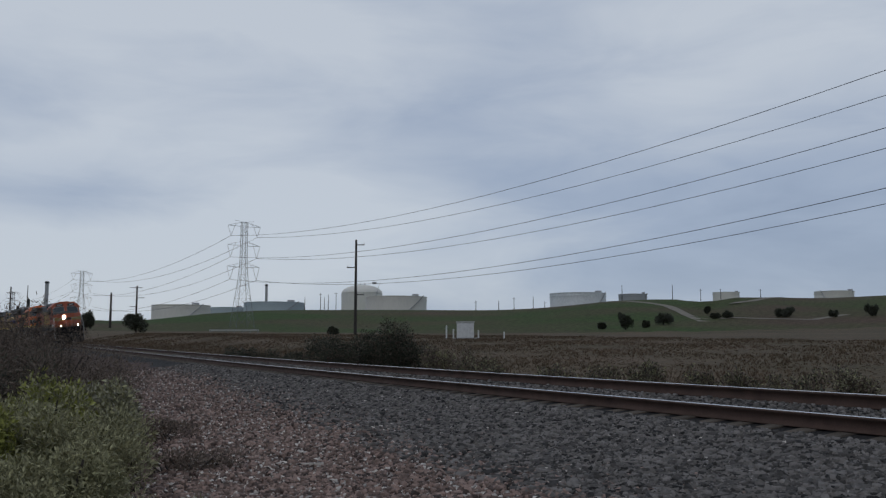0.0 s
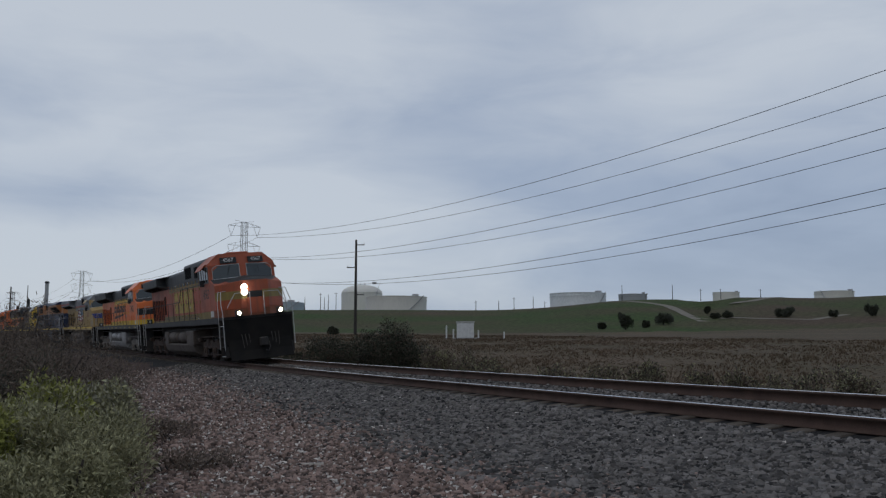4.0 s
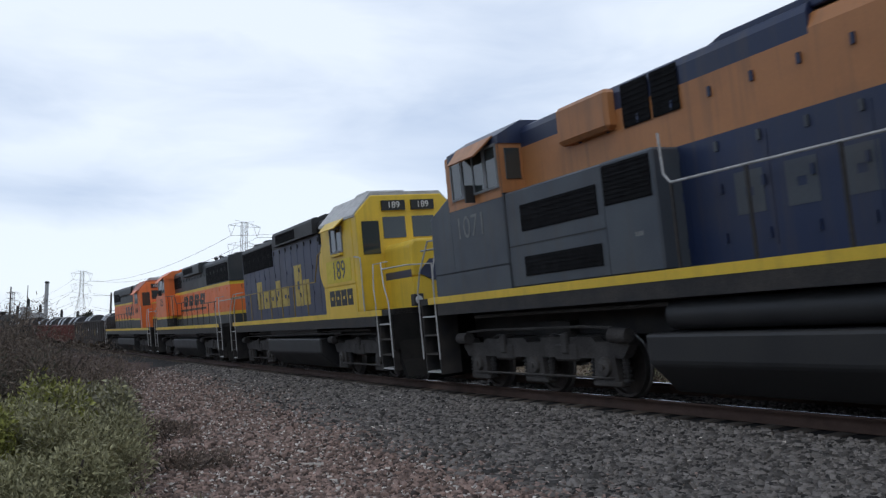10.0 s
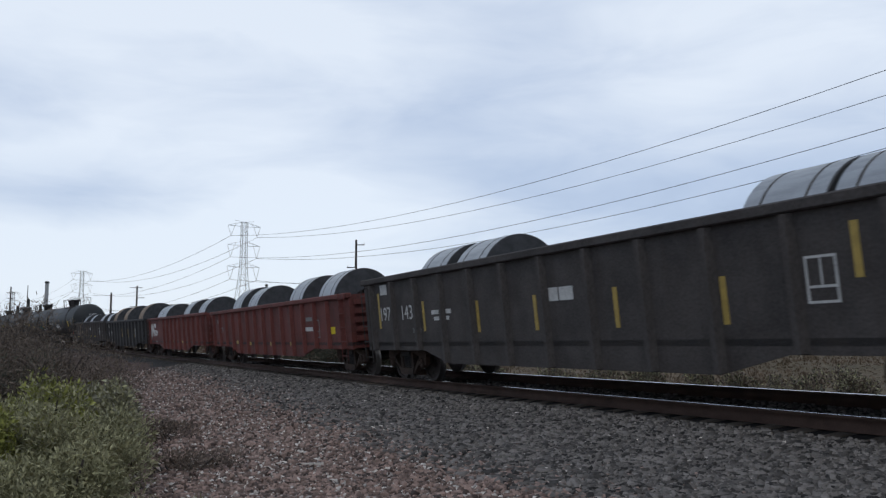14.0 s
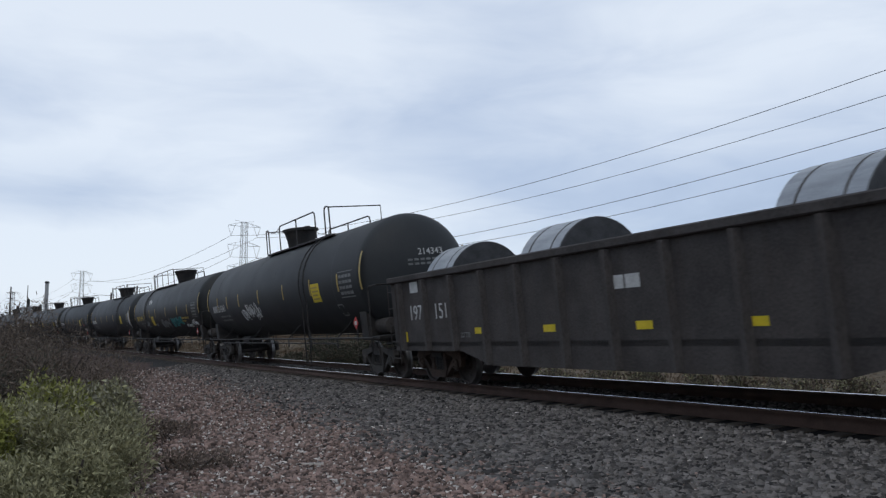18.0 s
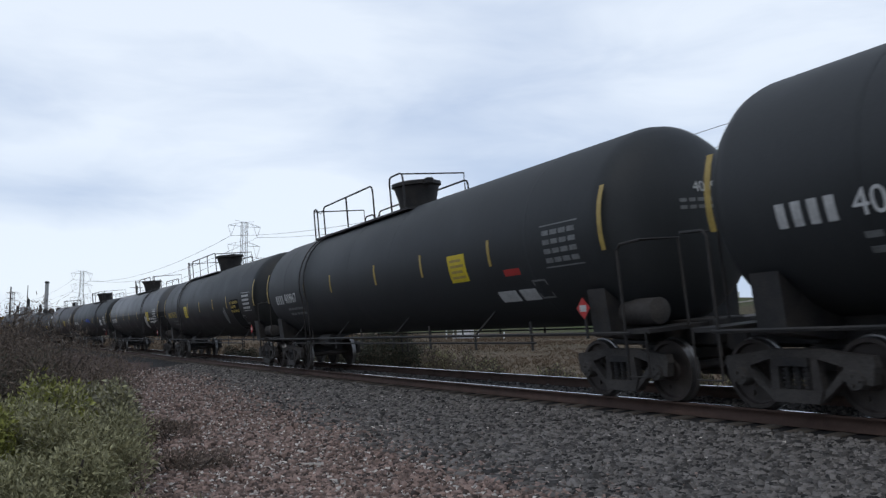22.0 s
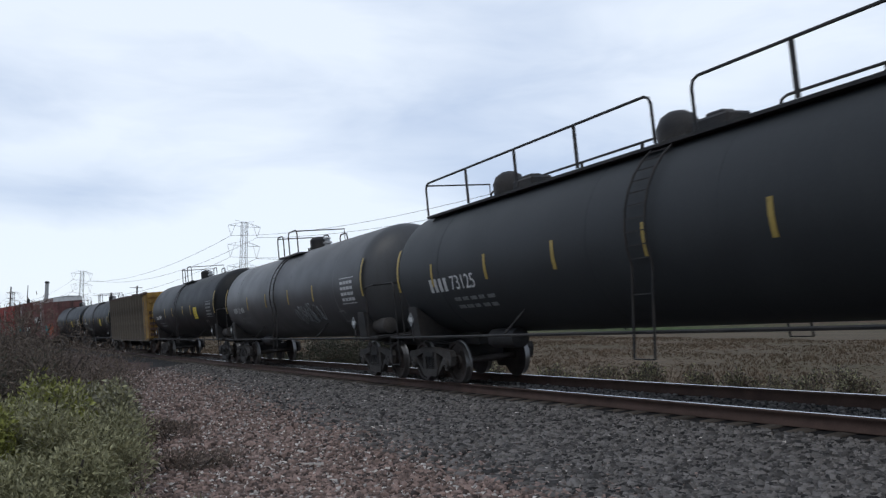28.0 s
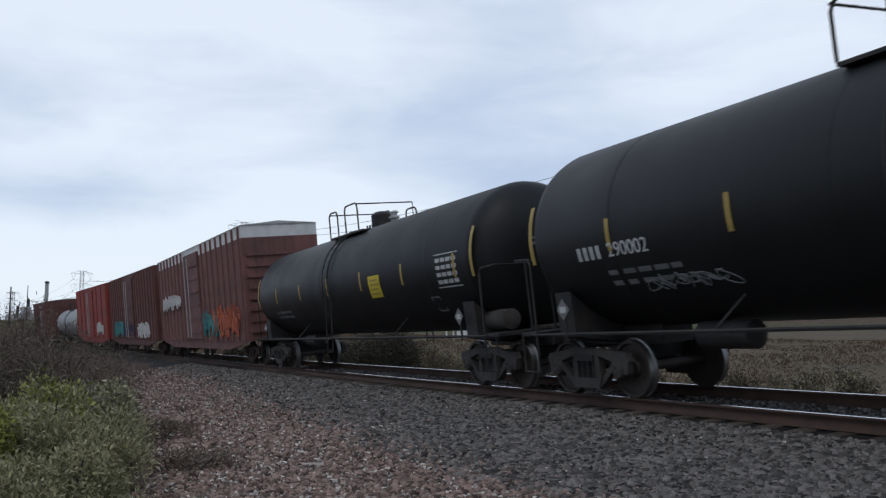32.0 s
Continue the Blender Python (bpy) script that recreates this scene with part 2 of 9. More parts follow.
    gon_red=surface("oxide_red_gondola", (0.16, 0.038, 0.030), 0.75, vary=0.6, scale=1.6, fine=30, bump=0.15, second=(0.075, 0.03, 0.025), streak=0.5, grime=(0.05, 0.038, 0.032)),
    gon_black=surface("black_gondola", (0.028, 0.028, 0.029), 0.65, vary=0.6, scale=1.6, fine=30, bump=0.15, second=(0.055, 0.052, 0.05), streak=0.5, grime=(0.05, 0.038, 0.032)),
    coil=surface("galvanised_coil", (0.34, 0.36, 0.38), 0.42, 0.55, vary=0.35, scale=1.5, fine=30, bump=0.1, stretch=(1, 6, 1)),
    coil_rust=surface("rust_brown_coil", (0.22, 0.14, 0.075), 0.6, 0.2, vary=0.5, scale=1.5, fine=30, bump=0.1, second=(0.13, 0.088, 0.055)),
    coil_face=surface("coil_edge", (0.075, 0.075, 0.078), 0.6, 0.3, vary=0.6, scale=5, fine=90, bump=0.4),
    box_red=surface("oxide_red_boxcar", (0.145, 0.05, 0.042), 0.75, vary=0.6, scale=1.4, fine=30, bump=0.12, second=(0.09, 0.042, 0.038), streak=0.5, grime=(0.05, 0.038, 0.032)),
    box_pink=surface("faded_red_boxcar", (0.20, 0.085, 0.075), 0.75, vary=0.6, scale=1.4, fine=30, bump=0.12, second=(0.13, 0.062, 0.056), streak=0.5, grime=(0.05, 0.038, 0.032)),
    box_bright=surface("bright_red_boxcar", (0.30, 0.035, 0.025), 0.7, vary=0.45, scale=1.4, fine=30, bump=0.12, second=(0.16, 0.032, 0.026), streak=0.5, grime=(0.05, 0.038, 0.032)),
    hopper=surface("olive_grey_hopper", (0.165, 0.142, 0.108), 0.85, vary=0.7, scale=1.2, fine=25, bump=0.2, second=(0.09, 0.08, 0.068), streak=0.5, grime=(0.05, 0.038, 0.032)),
    hopper_yellow=surface("worn_yellow_hopper", (0.42, 0.25, 0.05), 0.8, vary=0.7, scale=1.6, fine=25, bump=0.2, second=(0.14, 0.075, 0.045), streak=0.5, grime=(0.05, 0.038, 0.032)),
    reflect=surface("yellow_reflector", (0.44, 0.31, 0.075), 0.5, vary=0.4, scale=8, fine=60, bump=0.05),
    label_yellow=surface("yellow_panel", (0.72, 0.55, 0.02), 0.5, vary=0.25, scale=6, fine=60, bump=0.03),
    stencil=surface("white_stencil", (0.58, 0.58, 0.56), 0.6, vary=0.4, scale=6, fine=50, bump=0.03),
    stencil_faint=surface("faded_stencil", (0.20, 0.205, 0.20), 0.6, vary=0.5, scale=6, fine=50, bump=0.03),
    teal=surface("teal_spray_paint", (0.05, 0.22, 0.22), 0.6, vary=0.4, scale=6, fine=50, bump=0.03),
    ink=surface("black_lettering", (0.018, 0.020, 0.020), 0.5, vary=0.4, scale=4, fine=50, bump=0.03),
    gold=surface("worn_yellow_lettering", (0.52, 0.39, 0.07), 0.55, vary=0.6, scale=4, fine=50, bump=0.03, second=(0.30, 0.20, 0.06)),
    flag_red=surface("flag_red_film", (0.36, 0.06, 0.06), 0.5, vary=0.3, scale=3, fine=50, bump=0.03),
    flag_blue=surface("flag_blue_film", (0.06, 0.13, 0.19), 0.5, vary=0.3, scale=3, fine=50, bump=0.03),
    galv=surface("galvanised_lattice", (0.27, 0.28, 0.29), 0.6, 0.3, vary=0.3, scale=0.5, fine=5, bump=0.05),
    wire=surface("conductor_wire", (0.06, 0.062, 0.068), 0.7, vary=0.1, scale=0.5, fine=5, bump=0.0),
    pole=surface("dark_wood_pole", (0.055, 0.045, 0.04), 0.9, vary=0.5, scale=0.8, fine=10, bump=0.3, stretch=(6, 6, 1)),
    tank_cream=surface("cream_storage_tank", (0.78, 0.75, 0.67), 0.7, vary=0.1, scale=0.06, fine=0.8, bump=0.1, stretch=(1, 1, 0.3)),
    tank_white=surface("white_storage_tank", (0.86, 0.87, 0.86), 0.7, vary=0.25, scale=0.06, fine=0.8, bump=0.1),
    tank_blue=surface("pale_blue_storage_tank", (0.5, 0.57, 0.59), 0.7, vary=0.1, scale=0.06, fine=0.8, bump=0.1),
    tank_grey=surface("grey_storage_tank", (0.42, 0.42, 0.425), 0.7, vary=0.1, scale=0.06, fine=0.8, bump=0.1),
    leaf_sage=surface("sage_leaves", (0.30, 0.285, 0.155), 0.8, vary=0.5, scale=2, fine=20, bump=0.2, second=(0.22, 0.21, 0.13), per_island=0.4),
    leaf_green=surface("yellow_green_leaves", (0.27, 0.275, 0.065), 0.7, vary=0.5, scale=2, fine=20, bump=0.2, second=(0.19, 0.2, 0.055), per_island=0.4),
    leaf_dark=surface("dark_green_leaves", (0.056, 0.06, 0.038), 0.8, vary=0.5, scale=1, fine=15, bump=0.2, second=(0.036, 0.04, 0.026), per_island=0.4),
    leaf_brown=surface("dry_brown_twigs", (0.155, 0.118, 0.09), 0.9, vary=0.5, scale=2, fine=20, bump=0.2, second=(0.08, 0.068, 0.056), per_island=0.4),
    bark=surface("grey_bark", (0.07, 0.06, 0.05), 0.95, vary=0.5, scale=3, fine=30, bump=0.5),
)

for key, gloss in (("soot", 0.12), ("tank", 0.35), ("tank_black", 0.28), ("tank_dusty", 0.3), ("steel_dark", 0.3), ("truck", 0.3), ("truck_rust", 0.25), ("gravel", 0.2), ("grille", 0.1), ("ballast", 0.2), ("field", 0.1), ("hill", 0.1), ("grass", 0.1), ("gon_black", 0.35), ("gon_grey", 0.35)):
    M[key].node_tree.nodes["Principled BSDF"].inputs["Specular IOR Level"].default_value = gloss

# ---- mesh tools ----
class Shape:
    """Collects faces of one mesh part."""

    def __init__(self):
        self.v, self.f = [], []

    def add(self, verts, faces):
        k = len(self.v)
        self.v.extend(tuple(p) for p in verts)
        self.f.extend(tuple(i + k for i in f) for f in faces)
        return self

    def box(self, x0, x1, y0, y1, z0, z1):
        return self.add([(x, y, z) for x in (x0, x1) for y in (y0, y1) for z in (z0, z1)],
                        [(0, 1, 3, 2), (4, 6, 7, 5), (0, 4, 5, 1), (2, 3, 7, 6), (0, 2, 6, 4), (1, 5, 7, 3)])

    def chamfer(self, x0, x1, y0, y1, z0, z1, c=0.03):
        """A box with cut edges."""
        pts = []
        for sx, X in ((1, x0), (-1, x1)):
            for sy, Y in ((1, y0), (-1, y1)):
                for sz, Z in ((1, z0), (-1, z1)):
                    pts += [(X, Y + sy * c, Z + sz * c), (X + sx * c, Y, Z + sz * c), (X + sx * c, Y + sy * c, Z)]
        i = lambda a, b, d, k: (a * 4 + b * 2 + d) * 3 + k
        faces = []
        for a in (0, 1):
            faces += [(i(a, 0, 0, 0), i(a, 0, 1, 0), i(a, 1, 1, 0), i(a, 1, 0, 0)), (i(0, a, 0, 1), i(1, a, 0, 1), i(1, a, 1, 1), i(0, a, 1, 1)),
                      (i(0, 0, a, 2), i(0, 1, a, 2), i(1, 1, a, 2), i(1, 0, a, 2))]
        for b in (0, 1):
            for d in (0, 1):
                faces += [(i(0, b, d, 1), i(1, b, d, 1), i(1, b, d, 2), i(0, b, d, 2)), (i(b, 0, d, 0), i(b, 1, d, 0), i(b, 1, d, 2), i(b, 0, d, 2)),
                          (i(b, d, 0, 0), i(b, d, 1, 0), i(b, d, 1, 1), i(b, d, 0, 1))]
        faces += [tuple(i(a, b, d, k) for k in range(3)) for a in (0, 1) for b in (0, 1) for d in (0, 1)]
        return self.add(pts, faces)

    def prism(self, outline, a0, a1, axis="x"):
        """An outline swept along an axis. x: outline of (y, z); y: of (x, z); z: of (x, y)."""
        put = {"x": lambda a, p: (a, p[0], p[1]), "y": lambda a, p: (p[0], a, p[1]), "z": lambda a, p: (p[0], p[1], a)}[axis]
        n = len(outline)
        return self.add([put(a, p) for a in (a0, a1) for p in outline],
                        [tuple(range(n))[::-1], tuple(range(n, 2 * n))] + [(i, (i + 1) % n, n + (i + 1) % n, n + i) for i in range(n)])

    def tube(self, pts, r, n=6):
        """A round bar along a line of points."""
        pts = [Vector(p) for p in pts]
        verts, faces = [], []
        side = None
        for k, p in enumerate(pts):
            d = (pts[min(k + 1, len(pts) - 1)] - pts[max(k - 1, 0)]).normalized()
            if side is None:
                side = d.orthogonal().normalized()
            side = (side - d * side.dot(d)).normalized()
            up = d.cross(side)
            verts += [p + r * (math.cos(2 * math.pi * j / n) * side + math.sin(2 * math.pi * j / n) * up) for j in range(n)]
            if k:
                faces += [((k - 1) * n + j, (k - 1) * n + (j + 1) % n, k * n + (j + 1) % n, k * n + j) for j in range(n)]
        faces += [tuple(range(n))[::-1], tuple(range(len(verts) - n, len(verts)))]
        return self.add(verts, faces)

    def turned(self, profile, axis="x", at=(0, 0, 0), n=24):
        """A profile of (place along the axis, radius) turned round the axis."""
        verts, faces = [], []
        for a, r in profile:
            for j in range(n):
                c, s = r * math.cos(2 * math.pi * j / n), r * math.sin(2 * math.pi * j / n)
                p = {"x": (a, c, s), "y": (c, a, s), "z": (c, s, a)}[axis]
                verts.append((p[0] + at[0], p[1] + at[1], p[2] + at[2]))
        for k in range(len(profile) - 1):
            faces += [(k * n + j, k * n + (j + 1) % n, (k + 1) * n + (j + 1) % n, (k + 1) * n + j) for j in range(n)]
        faces += [tuple(range(n))[::-1], tuple(range(len(verts) - n, len(verts)))]
        return self.add(verts, faces)

    def mesh(self, name, smooth=False, weld=False):
        me = bpy.data.meshes.new(name)
        me.from_pydata(self.v, [], self.f)
        bm = bmesh.new()
        bm.from_mesh(me)
        if weld:
            bmesh.ops.remove_doubles(bm, verts=bm.verts, dist=0.0002)
        bmesh.ops.recalc_face_normals(bm, faces=bm.faces)
        bm.to_mesh(me)
        bm.free()
        if smooth:
            me.shade_smooth()
            me.set_sharp_from_angle(angle=radians(35))
        return me


def thing(name, m=None, label="", category="", group="", kind=""):
    ob = new(name)
    ob.empty_display_size = 0.3
    if m is not None:
        ob.matrix_basis = m
    return tagged(ob, label, category, group, kind)


def part(name, shape, material, parent, label="", smooth=False, bevel=0.0):
    me = shape.mesh(name, smooth) if isinstance(shape, Shape) else shape
    if not me.materials:
        me.materials.append(material)
    ob = new(name, me)
    ob.parent = parent
    if bevel:
        mod = ob.modifiers.new("edge", "BEVEL")
        mod.width, mod.segments, mod.limit_method = bevel, 2, "ANGLE"
    if label:
        ob["label"] = label
    return ob


def solid(name, shape, material, label, category, group="", kind="", smooth=False, m=None):
    """A thing that is one mesh."""
    ob = part(name, shape, material, None, "", smooth)
    if m is not None:
        ob.matrix_basis = m
    return tagged(ob, label, category, group, kind)


def sheet(name, verts, faces, material, smooth=True):
    """A large mesh out of arrays."""
    me = bpy.data.meshes.new(name)
    verts, faces = np.asarray(verts, dtype=np.float32), np.asarray(faces, dtype=np.int32)
    k = faces.shape[1]
    me.vertices.add(len(verts))
    me.vertices.foreach_set("co", verts.ravel())
    me.loops.add(faces.size)
    me.loops.foreach_set("vertex_index", faces.ravel())
    me.polygons.add(len(faces))
    me.polygons.foreach_set("loop_start", np.arange(len(faces), dtype=np.int32) * k)
    me.polygons.foreach_set("loop_total", np.full(len(faces), k, dtype=np.int32))
    me.update(calc_edges=True)
    if smooth:
        me.shade_smooth()
    for mt in (material if isinstance(material, (list, tuple)) else [material]):
        me.materials.append(mt)
    return new(name, me)


# ---- the line of the track: a canted curve that passes the camera ----
CANT = 0.1063
STEP = 0.5
S_LOW, S_HIGH = -800.0, 620.0
_s = np.arange(S_LOW, S_HIGH + STEP, STEP)
_u = np.clip(_s, -125.0, 55.0) / 100
_th = -1.10958 + -0.05940 * _u + 0.23368 * _u ** 2 + 0.31009 * _u ** 3 + 0.11895 * _u ** 4
_cx = np.concatenate([[0], np.cumsum((np.cos(_th[1:]) + np.cos(_th[:-1])) / 2 * STEP)])
_cy = np.concatenate([[0], np.cumsum((np.sin(_th[1:]) + np.sin(_th[:-1])) / 2 * STEP)])
_o = int(round(-S_LOW / STEP))
_cx, _cy = _cx - _cx[_o], _cy - _cy[_o] + 21.22142
_slope = 0.001084 + 0.026720 * _u + 0.012198 * _u ** 2
_slope = np.where(_s < -125, _slope * np.clip(1 - (-125 - _s) / 70, 0, 1), np.where(_s > 55, _slope * np.clip(1 - (_s - 55) / 40, 0, 1), _slope))
_cz = np.concatenate([[0], np.cumsum((_slope[1:] + _slope[:-1]) / 2 * STEP)])
_cz = _cz - _cz[_o]


def track(s):
    """Place and heading of the track's middle, at the rails' top."""
    return Vector((np.interp(s, _s, _cx), np.interp(s, _s, _cy), np.interp(s, _s, _cz))), float(np.interp(s, _s, _th))


def track_frame(s):
    p, th = track(s)
    return Matrix.Translation(p) @ Matrix.Rotation(th, 4, "Z") @ Matrix.Rotation(CANT, 4, "X")


def track_array(s, off, up):
    """Points beside the track, by arrays: off is to the far side, up from the rails' top."""
    x, y, z, th = (np.interp(s, _s, a) for a in (_cx, _cy, _cz, _th))
    o, h = off * np.cos(CANT) - up * np.sin(CANT), up * np.cos(CANT) + off * np.sin(CANT)
    return np.stack([x - o * np.sin(th), y + o * np.cos(th), z + h], -1)


# ---- the ground: one sheet from the roadbed to the horizon ----
DEPTH = 1.1713  # how far the land behind the track is drawn out
AHEAD = np.array([math.cos(-1.0), math.sin(-1.0)])
ASIDE = np.array([-math.sin(-1.0), math.cos(-1.0)])


def ridge(az):
    """Height angle of the skyline, in thousandths, by the bearing in degrees from the middle of the view."""
    a = np.array([-60, -34, -26.6, -24.4, -22, -18, -14.6, -10.8, -3.7, 4.3, 8.5, 13, 16, 18, 20, 21.9, 25, 27.2, 31.5, 60])
    h = np.array([20, 24, 26.8, 26, 28, 36.5, 41, 42.4, 43, 42.3, 45.7, 53.4, 55, 54.4, 48, 55.8, 54.6, 52.3, 53.4, 50])
    return np.interp(az, a, h)


def land(x, y):
    """Height of the open land, away from the roadbed."""
    y = np.where(np.asarray(y) > 0, np.asarray(y) / DEPTH, y)
    r = np.hypot(x, y) + 1e-6
    az = np.degrees(np.arctan2(x, y))
    rise = np.clip((r - 200) / 300, 0, 1)
    rise = rise * rise * (3 - 2 * rise)
    crest = 0.8 + ridge(az) / 1000 * 500
    front = np.where(y > 0, 1.0, 0.0)
    wave = 0.35 * np.sin(x * 0.021 + 1.0) * np.cos(y * 0.017) * np.clip((r - 40) / 100, 0, 1)
    far_drop = np.clip((r - 900) / 2500, 0, 1) * 22
    plain = np.interp(r, [0, 40, 70, 105, 130, 260, 500], [-1.25, -1.1, 0.0, 1.4, 2.2, 3.9, 5.0])
    plain = np.where(y > 0, plain, -1.25)
    return plain + (crest - plain) * rise * front + wave - far_drop * front


def bed(off, wig):
    """Height of the roadbed's cross section under the rails' top, by the distance from the middle (far side positive)."""
    o = np.array([-60, -14, -9.0, -6.2, -4.6, -3.5, -2.2, -1.75, -1.3, 1.3, 1.8, 2.3, 4.2, 7, 12])
    h = np.array([-1.0, -1.0, -0.93, -0.86, -0.74, -0.57, -0.31, -0.215, -0.20, -0.20, -0.22, -0.43, -1.20, -1.45, -1.45])
    return np.interp(off, o, h)


def ground_points(s, off):
    s, off = np.broadcast_arrays(np.asarray(s, float), np.asarray(off, float))
    x, y, z, th = (np.interp(s, _s, a) for a in (_cx, _cy, _cz, _th))
    beyond = np.maximum(s - S_HIGH, 0) + np.minimum(s - S_LOW, 0)
    x, y = x + beyond * np.cos(th), y + beyond * np.sin(th)
    near = np.clip(off, -40, 40)
    rest = off - near
    px = x - near * np.sin(th) + rest * ASIDE[0]
    py = y + near * np.cos(th) + rest * ASIDE[1]
    side = np.abs(off)
    tilt = np.where(side < 1.9, off * math.sin(CANT), np.sign(off) * 1.9 * math.sin(CANT) * np.clip(1 - (side - 1.9) / 3, 0, 1))
    a = z + bed(off, 0) + tilt
    level = np.clip((side - 5) / 25, 0, 1)
    w = level * level * (3 - 2 * level)
    w = np.where(off < 0, np.clip((side - 14) / 60, 0, 1) ** 2, w)
    b = land(px, py)
    lump = 0.035 * np.sin(px * 2.1 + 0.7 * py) * np.sin(py * 1.7 - 0.4 * px) * np.clip((side - 3.2) / 3, 0, 1) * np.clip(30 / (side + 10), 0, 1)
    return np.stack([px, py, a * (1 - w) + b * w + lump], -1)


def ground_z(x, y):
    """Height of the ground under a place, near or far."""
    d2 = (_cx - x) ** 2 + (_cy - y) ** 2
    i = int(np.argmin(d2))
    s, th = _s[i], _th[i]
    off = -(x - _cx[i]) * math.sin(th) + (y - _cy[i]) * math.cos(th)
    if abs(off) > 39:
        return float(land(x, y))
    return float(ground_points(s, off)[2])


def build_ground():
    ss = np.unique(np.concatenate([np.arange(-45, 26, 0.4), np.arange(-140, 60, 1.5), np.arange(-720, -140, 6), np.arange(60, 620, 20),
                                   np.geomspace(720, 4200, 22) * -1, np.geomspace(620, 2500, 14)]))
    oo = np.unique(np.concatenate([np.arange(-13, 8, 0.3), np.arange(-40, -13, 1.5), np.arange(8, 40, 1.5), np.geomspace(40, 900, 70), np.geomspace(900, 4200, 14), np.geomspace(40, 2500, 20) * -1]))
    S, O = np.meshgrid(ss, oo, indexing="ij")
    pts = ground_points(S, O)
    a, b = len(ss), len(oo)
    idx = np.arange(a * b).reshape(a, b)
    faces = np.stack([idx[:-1, :-1], idx[1:, :-1], idx[1:, 1:], idx[:-1, 1:]], -1).reshape(-1, 4)
    ob = sheet("ground", pts.reshape(-1, 3), faces, [M["gravel"], M["ballast"], M["field"], M["hill"], M["dirt"]])
    mid_o = ((O[:-1, :-1] + O[1:, 1:]) / 2).ravel()
    mid = pts[:-1, :-1].reshape(-1, 3)
    r = np.hypot(mid[:, 0], mid[:, 1])
    rnd = 0.35 * np.sin(mid[:, 0] * 1.3) + 0.3 * np.sin(mid[:, 1] * 0.9 + 1)
    kind = np.zeros(len(faces), dtype=np.int32)
    edge = np.interp(S[:-1, :-1].ravel(), [-40, -14, -4, 10], [-2.3, -2.4, -3.0, -4.0])
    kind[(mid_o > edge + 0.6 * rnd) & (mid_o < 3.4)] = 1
    kind[mid_o >= 3.4] = 2
    kind[(mid_o > 6.0) & (mid_o < 8.6)] = 4
    kind[(r > 270) & (mid_o > 20)] = 3
    kind[(mid_o < -13)] = 2
    ob.data.polygons.foreach_set("material_index", kind)
    tagged(ob, "gravel roadbed edge, dry grass field and green hills", "ground", kind="structure")


build_ground()


# ---- the track ----
def build_track():
    ss = np.concatenate([np.arange(-780, -140, 8), np.arange(-140, 60, 1.0), np.arange(60, 610, 8)])
    prof = [(-0.075, -0.18), (0.075, -0.18), (0.075, -0.165), (0.012, -0.145), (0.012, -0.045), (0.037, -0.035), (0.037, -0.003), (0.026, 0.0),
            (-0.026, 0.0), (-0.037, -0.003), (-0.037, -0.035), (-0.012, -0.045), (-0.012, -0.145), (-0.075, -0.165)]
    for side, name in ((-0.755, "near"), (0.755, "far")):
        n, k = len(ss), len(prof)
        pts = np.stack([track_array(ss, np.full(n, side + y), np.full(n, z)) for y, z in prof], 1)
        idx = np.arange(n * k).reshape(n, k)
        faces = np.stack([idx[:-1], idx[1:], np.roll(idx, -1, 1)[1:], np.roll(idx, -1, 1)[:-1]], -1).reshape(-1, 4)
        ob = sheet("rail", pts.reshape(-1, 3), faces, [M["rail"], M["railhead"]], smooth=False)
        mi = np.zeros((n - 1, k), dtype=np.int32)
        mi[:, 7] = 1
        ob.data.polygons.foreach_set("material_index", mi.ravel())
        tagged(ob, "rusty steel rail with a polished running surface", "rail", "rails of the track", "structure")
    # wooden ties under the rails
    base = Shape().chamfer(-0.115, 0.115, -1.3, 1.3, -0.36, -0.178, 0.012).mesh("tie")
    base.materials.append(M["tie"])
    rnd = random.Random(5)
    bed_ob = thing("railway_ties", label="row of weathered wooden ties half sunk in grey ballast", category="railway ties", kind="structure")
    near = np.arange(-96.0, 34.0, 0.52)
    for s in near:
        ob = new("tie", base)
        ob.parent = bed_ob
        ob.matrix_basis = track_frame(float(s)) @ pose(0, rnd.uniform(-0.05, 0.05), rnd.uniform(-0.012, 0.006), 0, 0, rnd.uniform(-1.2, 1.2))
    rest = np.concatenate([np.arange(-400, -96, 0.55), np.arange(34, 80, 0.55)])
    box = np.array([(x, y, z) for x in (-0.115, 0.115) for y in (-1.3, 1.3) for z in (-0.36, -0.178)])
    pts = np.concatenate([track_array(s + box[:, 0], box[:, 1], box[:, 2]) for s in rest])
    f = np.array([(0, 1, 3, 2), (4, 6, 7, 5), (0, 4, 5, 1), (2, 3, 7, 6), (1, 5, 7, 3)])
    faces = (np.arange(len(rest))[:, None, None] * 8 + f[None]).reshape(-1, 4)
    ob = sheet("far_ties", pts, faces, M["tie"], smooth=False)
    ob.parent = bed_ob
    ob["kind"] = "stuff"


build_track()


